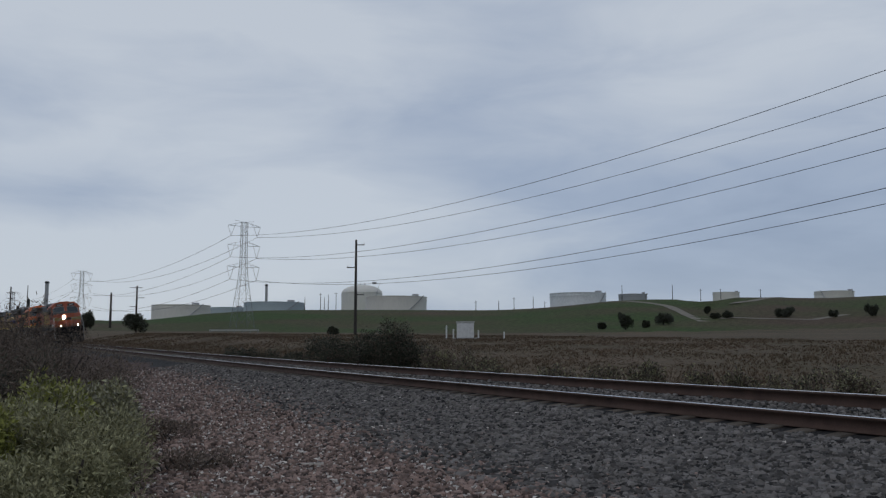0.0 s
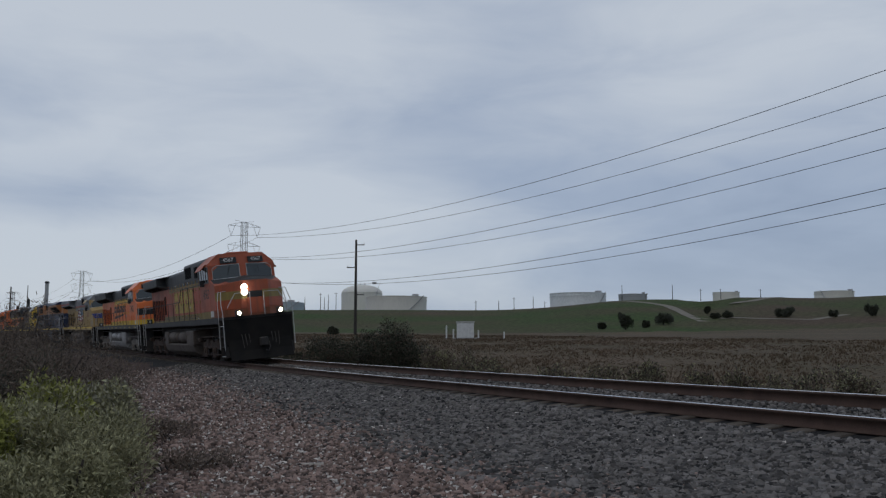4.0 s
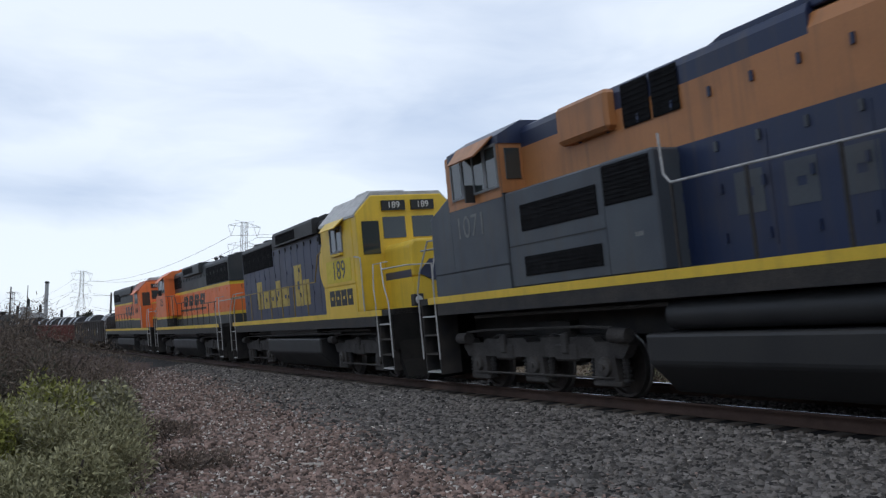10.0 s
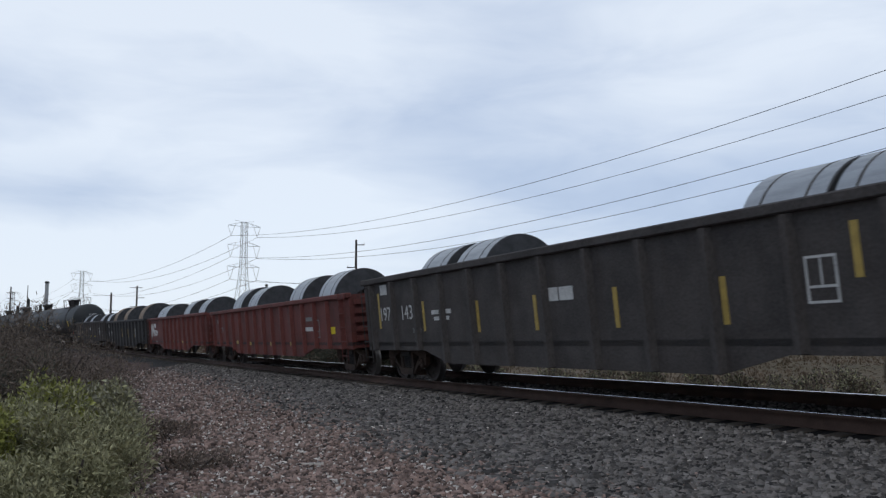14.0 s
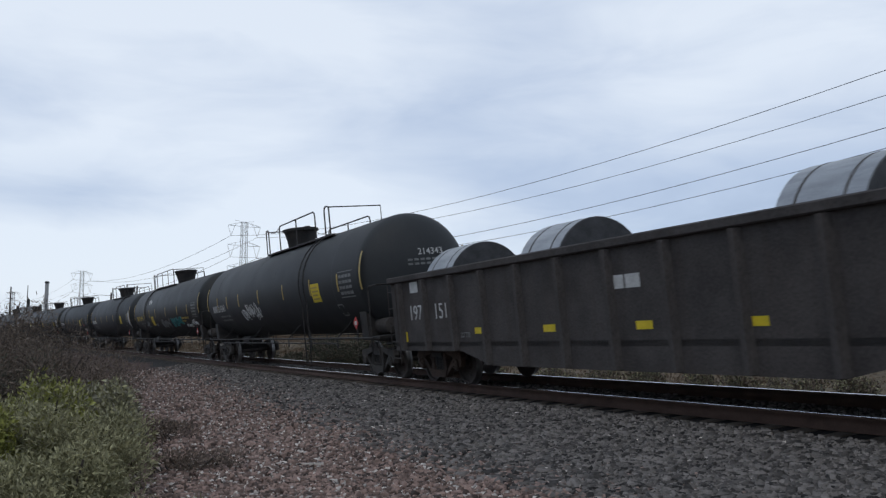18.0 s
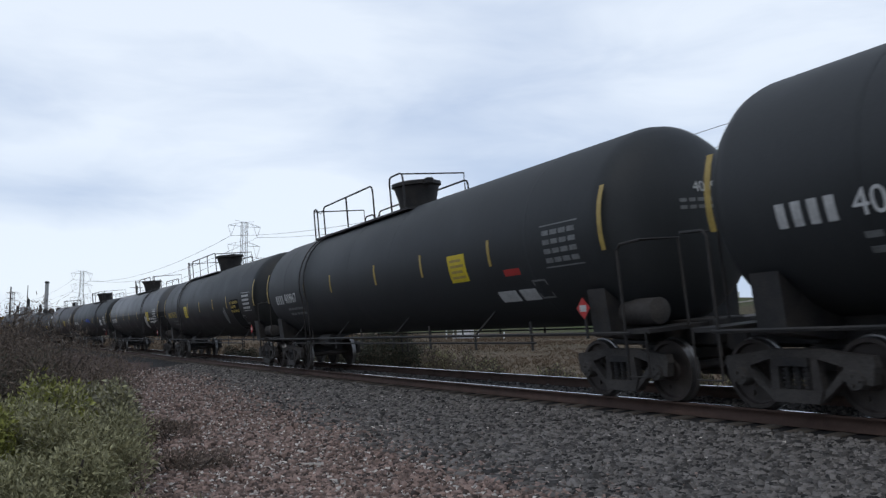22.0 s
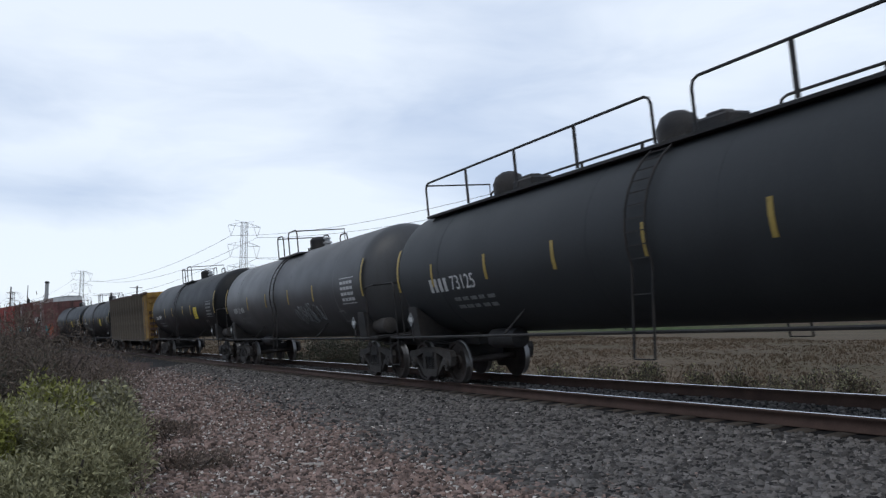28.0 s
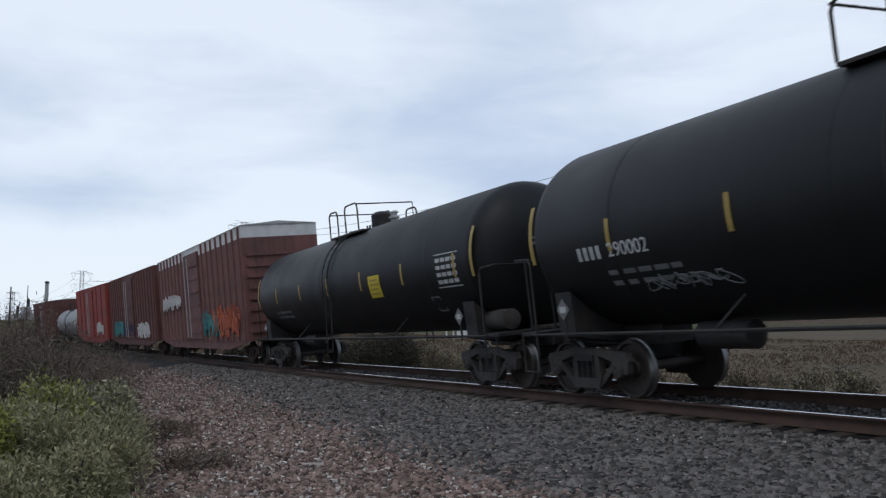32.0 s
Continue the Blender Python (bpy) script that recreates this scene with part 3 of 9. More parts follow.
# ---- loose stone on the roadbed ----
def scatter_stones(name, material, count, lo, hi, size, seed, label, near=6.0, far=46.0, s_range=(-75, 22), side=0):
    rng = np.random.default_rng(seed)
    pts = []
    need = count
    while need > 0:
        n = need * 4 + 1000
        s = rng.uniform(*s_range, n)
        o = rng.uniform(lo, hi, n)
        p = ground_points(s, o)
        r = np.hypot(p[:, 0], p[:, 1])
        az = np.degrees(np.arctan2(p[:, 0], p[:, 1]))
        edge = np.interp(s, [-40, -14, -4, 10], [-2.3, -2.4, -3.0, -4.0]) + rng.normal(0, 0.6, n)
        keep = (side * (o - edge) >= 0) & (rng.random(n) < np.clip((9.0 / r) ** 1.5, 0, 1)) & (r > near) & (r < far) & (np.abs(az) < 36)
        p = p[keep][:need]
        pts.append(p)
        need -= len(p)
    c = np.concatenate(pts)
    n = len(c)
    cube = np.array([(x, y, z) for x in (-1, 1) for y in (-1, 1) for z in (-1, 1)], dtype=float)
    sz = rng.uniform(size[0], size[1], (n, 1, 1)) * rng.uniform(0.65, 1.25, (n, 1, 3))
    v = cube[None] * sz * rng.uniform(0.55, 1.1, (n, 8, 3))
    a, b = rng.uniform(0, 6.28, n), rng.uniform(-1.1, 1.1, n)
    ca, sa, cb, sb = np.cos(a), np.sin(a), np.cos(b), np.sin(b)
    x, y, z = v[..., 0], v[..., 1], v[..., 2]
    y, z = y * cb[:, None] - z * sb[:, None], y * sb[:, None] + z * cb[:, None]
    x, y = x * ca[:, None] - y * sa[:, None], x * sa[:, None] + y * ca[:, None]
    v = np.stack([x, y, z], -1) + c[:, None, :] + np.array([0, 0, 0.016])
    f = np.array([(0, 1, 3, 2), (4, 6, 7, 5), (0, 4, 5, 1), (2, 3, 7, 6), (0, 2, 6, 4), (1, 5, 7, 3)])
    faces = (np.arange(n)[:, None, None] * 8 + f[None]).reshape(-1, 4)
    ob = sheet(name, v.reshape(-1, 3), faces, material, smooth=False)
    return tagged(ob, label, "stones", kind="stuff")


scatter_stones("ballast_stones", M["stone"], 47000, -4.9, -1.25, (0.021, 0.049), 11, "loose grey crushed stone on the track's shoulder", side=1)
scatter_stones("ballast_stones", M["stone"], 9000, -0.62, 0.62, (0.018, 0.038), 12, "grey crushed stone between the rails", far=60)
scatter_stones("gravel_stones", M["stone_red"], 56000, -12.5, -2.0, (0.014, 0.036), 13, "loose reddish gravel with pale stones", side=-1)
scatter_stones("pale_stones", M["stone_pale"], 2400, -4.2, -1.4, (0.014, 0.034), 15, "few pale stones among grey ballast", side=1)
scatter_stones("pale_stones", M["stone_pale"], 14000, -12.0, -2.4, (0.010, 0.028), 14, "scattered pale stones on the gravel", side=-1)


# ---- plants ----
def leaf_cloud(rng, blobs, count, size, droop=0.0, thin=0.42):
    """Small leaf blades spread over lumpy blobs: (x, y, z, rx, ry, rz)."""
    blobs = np.asarray(blobs, float)
    w = blobs[:, 3] * blobs[:, 4] * blobs[:, 5]
    pick = rng.choice(len(blobs), count, p=w ** 0.7 / (w ** 0.7).sum())
    d = rng.normal(size=(count, 3))
    d /= np.linalg.norm(d, axis=1, keepdims=True)
    r = rng.random(count) ** 0.42
    r = np.clip(r + rng.normal(0, 0.10, count), 0, 1.22)
    c = blobs[pick, :3] + d * blobs[pick, 3:] * r[:, None]
    u = rng.normal(size=(count, 3)) + d * 0.9 + np.array([0, 0, 0.5 - droop])
    u /= np.linalg.norm(u, axis=1, keepdims=True)
    side = np.cross(u, rng.normal(size=(count, 3)))
    side /= np.linalg.norm(side, axis=1, keepdims=True) + 1e-9
    l = size * rng.uniform(0.6, 1.5, (count, 1))
    v = np.stack([c, c + u * l * 0.5 + side * l * thin * 0.5, c + u * l, c + u * l * 0.5 - side * l * thin * 0.5], 1)
    return v.reshape(-1, 3), np.arange(count * 4).reshape(-1, 4)


def shrub(name, x, y, blobs, count, size, mat, label, category="shrub", group="", seed=1, stems=9, trunk=None, thin=0.42, mats=None, z=None):
    rng = np.random.default_rng(seed)
    z0 = ground_z(x, y) - 0.03 if z is None else z
    ob = thing(name, pose(x, y, z0), label, category, group)
    s = Shape()
    rnd = random.Random(seed)
    if trunk:
        h, r = trunk
        s.tube([(0, 0, -0.1), (r * 0.5, 0, h * 0.5), (0, r * 0.6, h)], r, 8)
    for i in range(stems):
        b = blobs[i % len(blobs)]
        top = (b[0] + rnd.uniform(-0.5, 0.5) * b[3], b[1] + rnd.uniform(-0.5, 0.5) * b[4], b[2] + rnd.uniform(-0.1, 0.6) * b[5])
        foot = (0, 0, trunk[0] * 0.7) if trunk else (b[0] * 0.5, b[1] * 0.5, -0.05)
        mid = ((foot[0] + top[0]) / 2 + rnd.uniform(-0.1, 0.1), (foot[1] + top[1]) / 2 + rnd.uniform(-0.1, 0.1), (foot[2] + top[2]) / 2)
        s.tube([foot, mid, top], max(0.012, b[5] * 0.025), 5)
    stem = part("trunk" if trunk else "stem", s, M["bark"], ob)
    if not trunk:
        stem["kind"] = "stuff"
    for k, (mt, share) in enumerate(mats or [(mat, 1.0)]):
        v, f = leaf_cloud(rng, blobs, int(count * share), size, thin=thin)
        cr = sheet("crown", v, f, M[mt], smooth=False)
        cr.parent = ob
    return ob


def lumps(seed, n, rx, ry, h, low=0.25):
    rnd = random.Random(seed)
    out = []
    for i in range(n):
        k = rnd.uniform(0.28, 0.5)
        a = rnd.uniform(0, 6.28)
        q = math.sqrt(rnd.random())
        out.append((rx * q * math.cos(a), ry * q * math.sin(a), h * rnd.uniform(low, 1 - k * 0.7), rx * k, ry * k, h * k * 0.8))
    out.append((0, 0, h * 0.4, rx * 0.6, ry * 0.6, h * 0.38))
    return out


NEAR = "brush beside the track"
# the brush at the camera's left: grey sage, yellow-green and dry twigs
shrub("sage_bush", -3.75, 7.73, lumps(1, 12, 0.75, 0.75, 0.95), 30000, 0.05, "leaf_sage", "grey-green sagebrush beside the gravel", "bush", NEAR, 1, thin=0.3)
shrub("sage_bush", -4.35, 9.60, lumps(2, 12, 0.95, 0.9, 1.05), 28000, 0.055, "leaf_sage", "dense grey-green sagebrush with pale tips", "bush", NEAR, 2, thin=0.3)
shrub("green_bush", -4.85, 8.90, lumps(3, 10, 0.6, 0.7, 1.15), 20000, 0.055, "leaf_green", "yellow-green leafy bush among the sage", "bush", NEAR, 3)
shrub("green_bush", -5.6, 11.01, lumps(4, 10, 0.9, 0.8, 1.35), 16000, 0.065, "leaf_green", "olive green leafy bush", "bush", NEAR, 4, mats=[("leaf_green", 0.6), ("leaf_sage", 0.4)])
shrub("sage_bush", -5.4, 12.65, lumps(5, 10, 0.9, 0.8, 1.15), 14000, 0.065, "leaf_sage", "pale flowering sagebrush beside the gravel", "bush", NEAR, 5, mats=[("leaf_sage", 0.6), ("leaf_pale", 0.4)])
shrub("dry_bush", -7.6, 16.40, lumps(6, 13, 1.5, 1.3, 2.0), 26000, 0.08, "leaf_brown", "dark dry leafless brush", "bush", NEAR, 6, thin=0.14, stems=40)
shrub("dry_bush", -9.6, 20.15, lumps(7, 14, 1.5, 1.5, 2.4), 28000, 0.085, "leaf_brown", "tall dark dry brush", "bush", NEAR, 7, thin=0.14, stems=46)
shrub("dry_bush", -11.8, 22.84, lumps(8, 14, 1.7, 1.6, 2.9), 14000, 0.12, "leaf_brown", "tall dark twiggy brush", "bush", NEAR, 8, thin=0.14, stems=40)
shrub("dry_bush", -7.3, 13.82, lumps(9, 11, 1.1, 1.0, 1.7), 10000, 0.09, "leaf_brown", "brown dry brush with sparse leaves", "bush", NEAR, 9, thin=0.16, stems=34, mats=[("leaf_brown", 0.7), ("leaf_dark", 0.3)])
shrub("weed", -2.55, 7.38, lumps(10, 6, 0.45, 0.4, 0.42), 2600, 0.06, "leaf_sage", "low dry weeds in the gravel", "weeds", NEAR, 10, thin=0.15)
shrub("weed", -3.3, 11.24, lumps(11, 6, 0.6, 0.5, 0.35), 2400, 0.06, "leaf_brown", "low brown weeds in the gravel", "weeds", NEAR, 11, thin=0.15)
shrub("weed", -4.6, 14.76, lumps(12, 6, 0.8, 0.6, 0.4), 2400, 0.07, "leaf_brown", "low brown weeds at the gravel's edge", "weeds", NEAR, 12, thin=0.15)

FIELD = "shrubs in the field"
for k, (x, y, rx, h, n, mt, lab) in enumerate((
        (-9.0, 43, 1.2, 1.6, 4000, "leaf_dark", "rounded dark green shrub behind the track"), (-6.6, 44, 1.9, 2.5, 7000, "leaf_dark", "broad dark green shrub behind the track"),
        (-4.6, 42, 1.8, 2.7, 7000, "leaf_dark", "bushy dark green shrub behind the track"), (-2.2, 42, 1.7, 3.5, 8000, "leaf_dark", "tall dark green shrub behind the track"),
        (-3.4, 43.5, 1.4, 3.0, 5000, "leaf_dark", "tall dark green shrub behind the track"), (-11.5, 42, 0.8, 0.9, 1200, "leaf_dark", "low dark shrub behind the track"),
        (0.2, 38, 1.1, 2.0, 2600, "leaf_brown", "thin olive shrub in dry grass"), (1.6, 36, 1.0, 1.7, 2400, "leaf_brown", "thin brown shrub in dry grass"), (2.6, 33, 0.8, 1.4, 2200, "leaf_dark", "rounded grey-green shrub in dry grass"),
        (4.6, 31, 0.8, 1.4, 2000, "leaf_dark", "dark weedy shrub in dry grass"), (6.4, 30, 0.9, 1.3, 2000, "leaf_brown", "brown weedy shrub in dry grass"), (8.2, 29, 1.0, 1.5, 2600, "leaf_dark", "dark weedy shrub in dry grass"),
        (8.6, 24.5, 0.55, 1.6, 2200, "leaf_dark", "upright green shrub in dry grass"), (9.9, 24, 0.7, 1.4, 2200, "leaf_dark", "dark green shrub in dry grass"), (12.2, 25, 0.9, 1.3, 2000, "leaf_brown", "brown brush in dry grass"),
        (14.6, 26, 1.0, 1.3, 2000, "leaf_brown", "brown brush in dry grass"), (5.5, 26, 0.8, 1.0, 1600, "leaf_brown", "low brown brush in dry grass"), (11.0, 22.5, 0.6, 1.0, 1400, "leaf_brown", "low brown brush in dry grass"))):
    shrub("shrub", x, y * DEPTH, lumps(30 + k, 9, rx, rx, h, 0.2), int(n * 2.2), 0.07 + 0.001 * y, mt, lab, "shrub", FIELD, 30 + k, mats=[(mt, 0.75), ("leaf_sage" if mt == "leaf_brown" else "leaf_brown", 0.25)] if y > 37 else [("leaf_brown", 0.55), ("leaf_sage", 0.25), ("leaf_dark", 0.2)])

TREES = "trees on the hills"
for k, (b, dist, rx, h, tr, lab) in enumerate(((-22.9, 205, 3.6, 6.2, 1.2, "broad dark tree on the plain"), (-26.2, 235, 2.6, 7.0, 2.0, "dark ragged tree on the plain"), (14.1, 245, 2.5, 7.0, 1.2, "dark tree at the foot of the hill"),
                                               (16.9, 270, 4.2, 5.0, 0.8, "spreading dark tree on the slope"), (15.6, 255, 1.5, 3.0, 0.4, "small dark bush on the slope"), (12.3, 250, 1.5, 2.8, 0.4, "small dark bush on the slope"),
                                               (25.2, 300, 3.6, 4.8, 0.6, "dark bush on the green slope"), (30.6, 300, 2.2, 5.2, 1.0, "dark tree on the green slope"), (28.3, 300, 1.4, 3.2, 0.5, "small dark tree on the slope"),
                                               (20.0, 330, 1.5, 4.5, 1.8, "small upright tree on the slope"), (20.6, 300, 2.0, 3.2, 0.5, "small dark bush on the slope"), (21.4, 300, 2.0, 3.6, 0.6, "small dark bush on the slope"),
                                               (-8.6, 200, 1.4, 2.6, 0.4, "small bush on the plain"))):
    x, y = dist * math.sin(radians(b)), dist * math.cos(radians(b)) * DEPTH
    shrub("tree", x, y, [(p[0], p[1], p[2] + tr * 0.6, p[3], p[4], p[5]) for p in lumps(60 + k, 11, rx * 0.8, rx * 0.8, (h - tr * 0.5) * 0.8, 0.25)], 4200, 0.42, "leaf_dark", lab, "tree", TREES, 60 + k, trunk=(tr + h * 0.3, 0.22), stems=6, thin=0.6, z=float(land(x, y)) - 0.2)


def dry_grass():
    """Tufts of dry grass over the near field."""
    rng = np.random.default_rng(21)
    n = 60000
    s = rng.uniform(-170, 30, n)
    o = 4.4 + rng.random(n) ** 1.6 * 75
    o = np.where((o > 5.6) & (o < 9.0), o + 3.6, o)
    p = ground_points(s, o)
    k = 4
    v = []
    for i in range(k):
        a = rng.uniform(0, 6.28, n)
        h = rng.uniform(0.08, 0.30, n) * (0.7 + 0.5 * np.sin(p[:, 0] * 0.3) * np.sin(p[:, 1] * 0.23))
        w = 0.012 + 0.0005 * np.hypot(p[:, 0], p[:, 1])
        base = p + np.stack([rng.normal(0, 0.09, n), rng.normal(0, 0.09, n), np.full(n, -0.02)], -1)
        dx = np.stack([np.cos(a) * w, np.sin(a) * w, np.zeros(n)], -1)
        tip = base + np.stack([rng.normal(0, 0.12, n), rng.normal(0, 0.12, n), h], -1)
        v.append(np.stack([base - dx, base + dx, tip], 1))
    v = np.concatenate(v).reshape(-1, 3)
    ob = sheet("dry_grass", v, np.arange(len(v)).reshape(-1, 3), M["grass"], smooth=False)
    tagged(ob, "tufts of dry brown grass over the field", "grass", kind="stuff")


dry_grass()


# ---- tracks on the hill and the pale stick on the gravel ----
def ribbon(name, places, width, label):
    b = np.array([p[0] for p in places]), np.array([p[1] for p in places])
    t = np.linspace(0, len(places) - 1, 14 * len(places))
    az, r = np.radians(np.interp(t, range(len(places)), b[0])), np.interp(t, range(len(places)), b[1])
    x, y = r * np.sin(az), r * np.cos(az) * DEPTH
    d = np.stack([np.gradient(x), np.gradient(y)], -1)
    d /= np.linalg.norm(d, axis=1, keepdims=True)
    rows = []
    for k in (-0.5, 0, 0.5):
        px, py = x - d[:, 1] * k * width, y + d[:, 0] * k * width
        rows.append(np.stack([px, py, land(px, py) + 0.12], -1))
    v = np.stack(rows, 1).reshape(-1, 3)
    i = np.arange(len(t) - 1)[:, None] * 3
    f = np.concatenate([i + np.array([[0, 1, 4, 3]]), i + np.array([[1, 2, 5, 4]])])
    tagged(sheet(name, v, f, M["dirt"]), label, "dirt track", "tracks on the hill", "structure")


ribbon("dirt_track", [(13.5, 440), (15.5, 400), (17.2, 370), (18.6, 320), (19.8, 290)], 4.5, "pale dirt track down the hill")
ribbon("dirt_track", [(18.6, 320), (21.0, 300), (24.0, 292), (27.0, 288), (29.0, 310)], 4.0, "pale dirt track along the slope")
ribbon("dirt_track", [(21.8, 380), (23.2, 400), (24.6, 450), (25.2, 490)], 5.0, "pale dirt track up to the crest")

stick = Shape().prism([(-0.24, 0), (0.22, 0.012), (0.26, 0.03), (-0.20, 0.05)], -0.016, 0.016, "z")
solid("wood_sliver", stick, M["stone_pale"], "pale splintered sliver of wood on gravel", "stick", m=pose(-1.78, 11.45, ground_z(-1.78, 11.45) + 0.045, 4, -6, -38))


# ---- the power line ----
LINE = [(x, y * DEPTH) for x, y in ((224.0, -100.0), (76.0, 80.0), (-72.0, 260.0), (-220.0, 440.0), (-368.0, 620.0), (-516.0, 800.0))]
ARMS = ((42.6, 39.0), (35.6, 31.3), (27.8, 23.3))


def lattice_tower(x, y, base, fat):
    ob = thing("lattice_tower", pose(x, y, base, 0, 0, -math.degrees(math.atan2(148, 180 * DEPTH)) * -1), "galvanised steel lattice tower with three pairs of arms", "power pylon", "towers of the power line")
    top = 44.2 - base
    legs, braces = Shape(), Shape()
    lv = [(z * top / 40, w) for z, w in [(0, 3.4), (6, 2.75), (11, 2.2), (16, 1.65), (20, 1.25), (24, 1.05), (28, 0.98), (32, 0.95), (36, 0.95), (38.2, 0.95), (40, 0.9)]]
    for sx in (-1, 1):
        for sy in (-1, 1):
            legs.tube([(sx * w, sy * w, z) for z, w in lv], 0.11 * fat, 4)
    for (z0, w0), (z1, w1) in zip(lv[:-1], lv[1:]):
        for a, b in (((-1, -1), (1, -1)), ((1, -1), (1, 1)), ((1, 1), (-1, 1)), ((-1, 1), (-1, -1))):
            braces.tube([(a[0] * w0, a[1] * w0, z0), (b[0] * w1, b[1] * w1, z1)], 0.055 * fat, 3)
            braces.tube([(b[0] * w0, b[1] * w0, z0), (a[0] * w1, a[1] * w1, z1)], 0.055 * fat, 3)
            braces.tube([(a[0] * w1, a[1] * w1, z1), (b[0] * w1, b[1] * w1, z1)], 0.055 * fat, 3)
    part("legs", legs, M["galv"], ob)
    part("bracing", braces, M["galv"], ob)
    for zt, zi in ARMS:
        z = zt - base
        for sd in (-1, 1):
            arm = Shape()
            for yy in (-0.95, 0.95):
                arm.tube([(sd * 0.95, yy, z), (sd * 6.2, 0, z + 0.15)], 0.07 * fat, 4)
                arm.tube([(sd * 0.95, yy, z + 1.6), (sd * 6.2, 0, z + 0.15)], 0.07 * fat, 4)
            arm.tube([(sd * 3.2, 0, z + 0.1), (sd * 3.2, 0, z + 0.9)], 0.05 * fat, 3)
            arm_ob = part("crossarm", arm, M["galv"], ob)
            ins = Shape().tube([(sd * 6.1, 0, z), (sd * 5.0, 0, zi - base)], 0.09 * fat, 5).tube([(sd * 3.6, 0, z), (sd * 5.0, 0, zi - base)], 0.09 * fat, 5)
            part("insulator_string", ins, M["tank_grey"], arm_ob)
    part("peak", Shape().tube([(-3.5, 0, top + 0.6), (-0.9, 0, top), (0.9, 0, top), (3.5, 0, top + 0.6)], 0.07 * fat, 4), M["galv"], ob)
    return ob


for i, (x, y) in enumerate(LINE[1:]):
    g = float(land(x, y))
    lattice_tower(x, y, g - 0.2, 0.62 + 0.12 * i)


def spans():
    ang = math.atan2(148, 180 * DEPTH)
    ax = (math.cos(ang), math.sin(ang))
    for i in range(1, len(LINE) - 1):
        (x0, y0), (x1, y1) = LINE[i], LINE[i + 1]
        for _, z in ARMS:
            for sd in (-5.0, 5.0):
                pts = []
                for k in range(25):
                    t = k / 24
                    pts.append((x0 + (x1 - x0) * t + sd * ax[0], y0 + (y1 - y0) * t + sd * ax[1], z - 4 * 6.8 * t * (1 - t)))
                solid("power_cable", Shape().tube(pts, 0.052 if i < 2 else 0.06, 5), M["wire"], "sagging overhead conductor between two towers", "power cable", "cables of the power line")
    # from the last tower that is out of sight back over the camera's shoulder
    for _, z in ARMS:
        for sd in (-5.0, 5.0):
            pts = [(76 + (224 - 76) * k / 12 + sd * ax[0], (80 - 180 * k / 12) * DEPTH + sd * ax[1], z - 4 * 6.8 * (k / 12) * (1 - k / 12) * 0.5) for k in range(13)]
            solid("power_cable", Shape().tube(pts, 0.035, 5), M["wire"], "sagging overhead conductor between two towers", "power cable", "cables of the power line")


spans()


def pole(x, y, top, arms, r=0.16, label="dark wooden utility pole with short crossarms"):
    y *= DEPTH
    g = float(land(x, y))
    ob = thing("utility_pole", pose(x, y, g - 0.3), label, "utility pole", "poles in the field")
    part("shaft", Shape().turned([(0, r), (top - g + 0.3, r * 0.62)], "z", n=10), M["pole"], ob, smooth=True)
    for z, a, b in arms:
        arm = part("crossarm", Shape().box(a, b, -0.07, 0.07, z - g + 0.2, z - g + 0.36), M["pole"], ob)
        for e in (a, b):
            if abs(e) > 0.3:
                part("insulator", Shape().turned([(z - g + 0.36, 0.07), (z - g + 0.6, 0.05)], "z", at=(e - math.copysign(0.08, e), 0, 0), n=8), M["tank_grey"], arm)
    return ob


pole(-15.7, 130, 19.3, [(18.4, -0.1, 1.5), (14.3, -1.6, 0.1), (9.4, -0.1, 1.5)], 0.30)
pole(-97.3, 230, 18.8, [(18.2, -2.2, 1.6), (15.0, -0.2, 2.4), (12.2, -2.0, 0.2)], 0.38)
pole(-119.2, 260, 18.7, [], 0.48, "bare dark wooden pole on the plain")
pole(-149.4, 250, 20.0, [(18.0, -1.4, 1.4), (16.0, -1.0, 1.0)], 0.34)
pole(-229.7, 400, 32.4, [], 0.30, "slender dark mast on the plain")
for k, (b, dist, h) in enumerate(((-10.8, 560, 13), (-9.6, 560, 16), (-9.0, 560, 15), (-8.4, 560, 17), (-9.3, 580, 14), (2.6, 520, 9), (4.4, 520, 9), (5.6, 540, 12), (7.1, 560, 13), (8.0, 560, 9), (17.6, 560, 15), (19.6, 560, 14), (21.0, 600, 15), (23.7, 600, 13), (13.9, 520, 13))):
    x, y = dist * math.sin(radians(b)), dist * math.cos(radians(b))
    pole(x, y, float(land(x, y * DEPTH)) + h, [(float(land(x, y * DEPTH)) + h - 1.0, -1.3, 1.3)] if k % 2 else [], 0.3, "distant utility pole on the ridge")


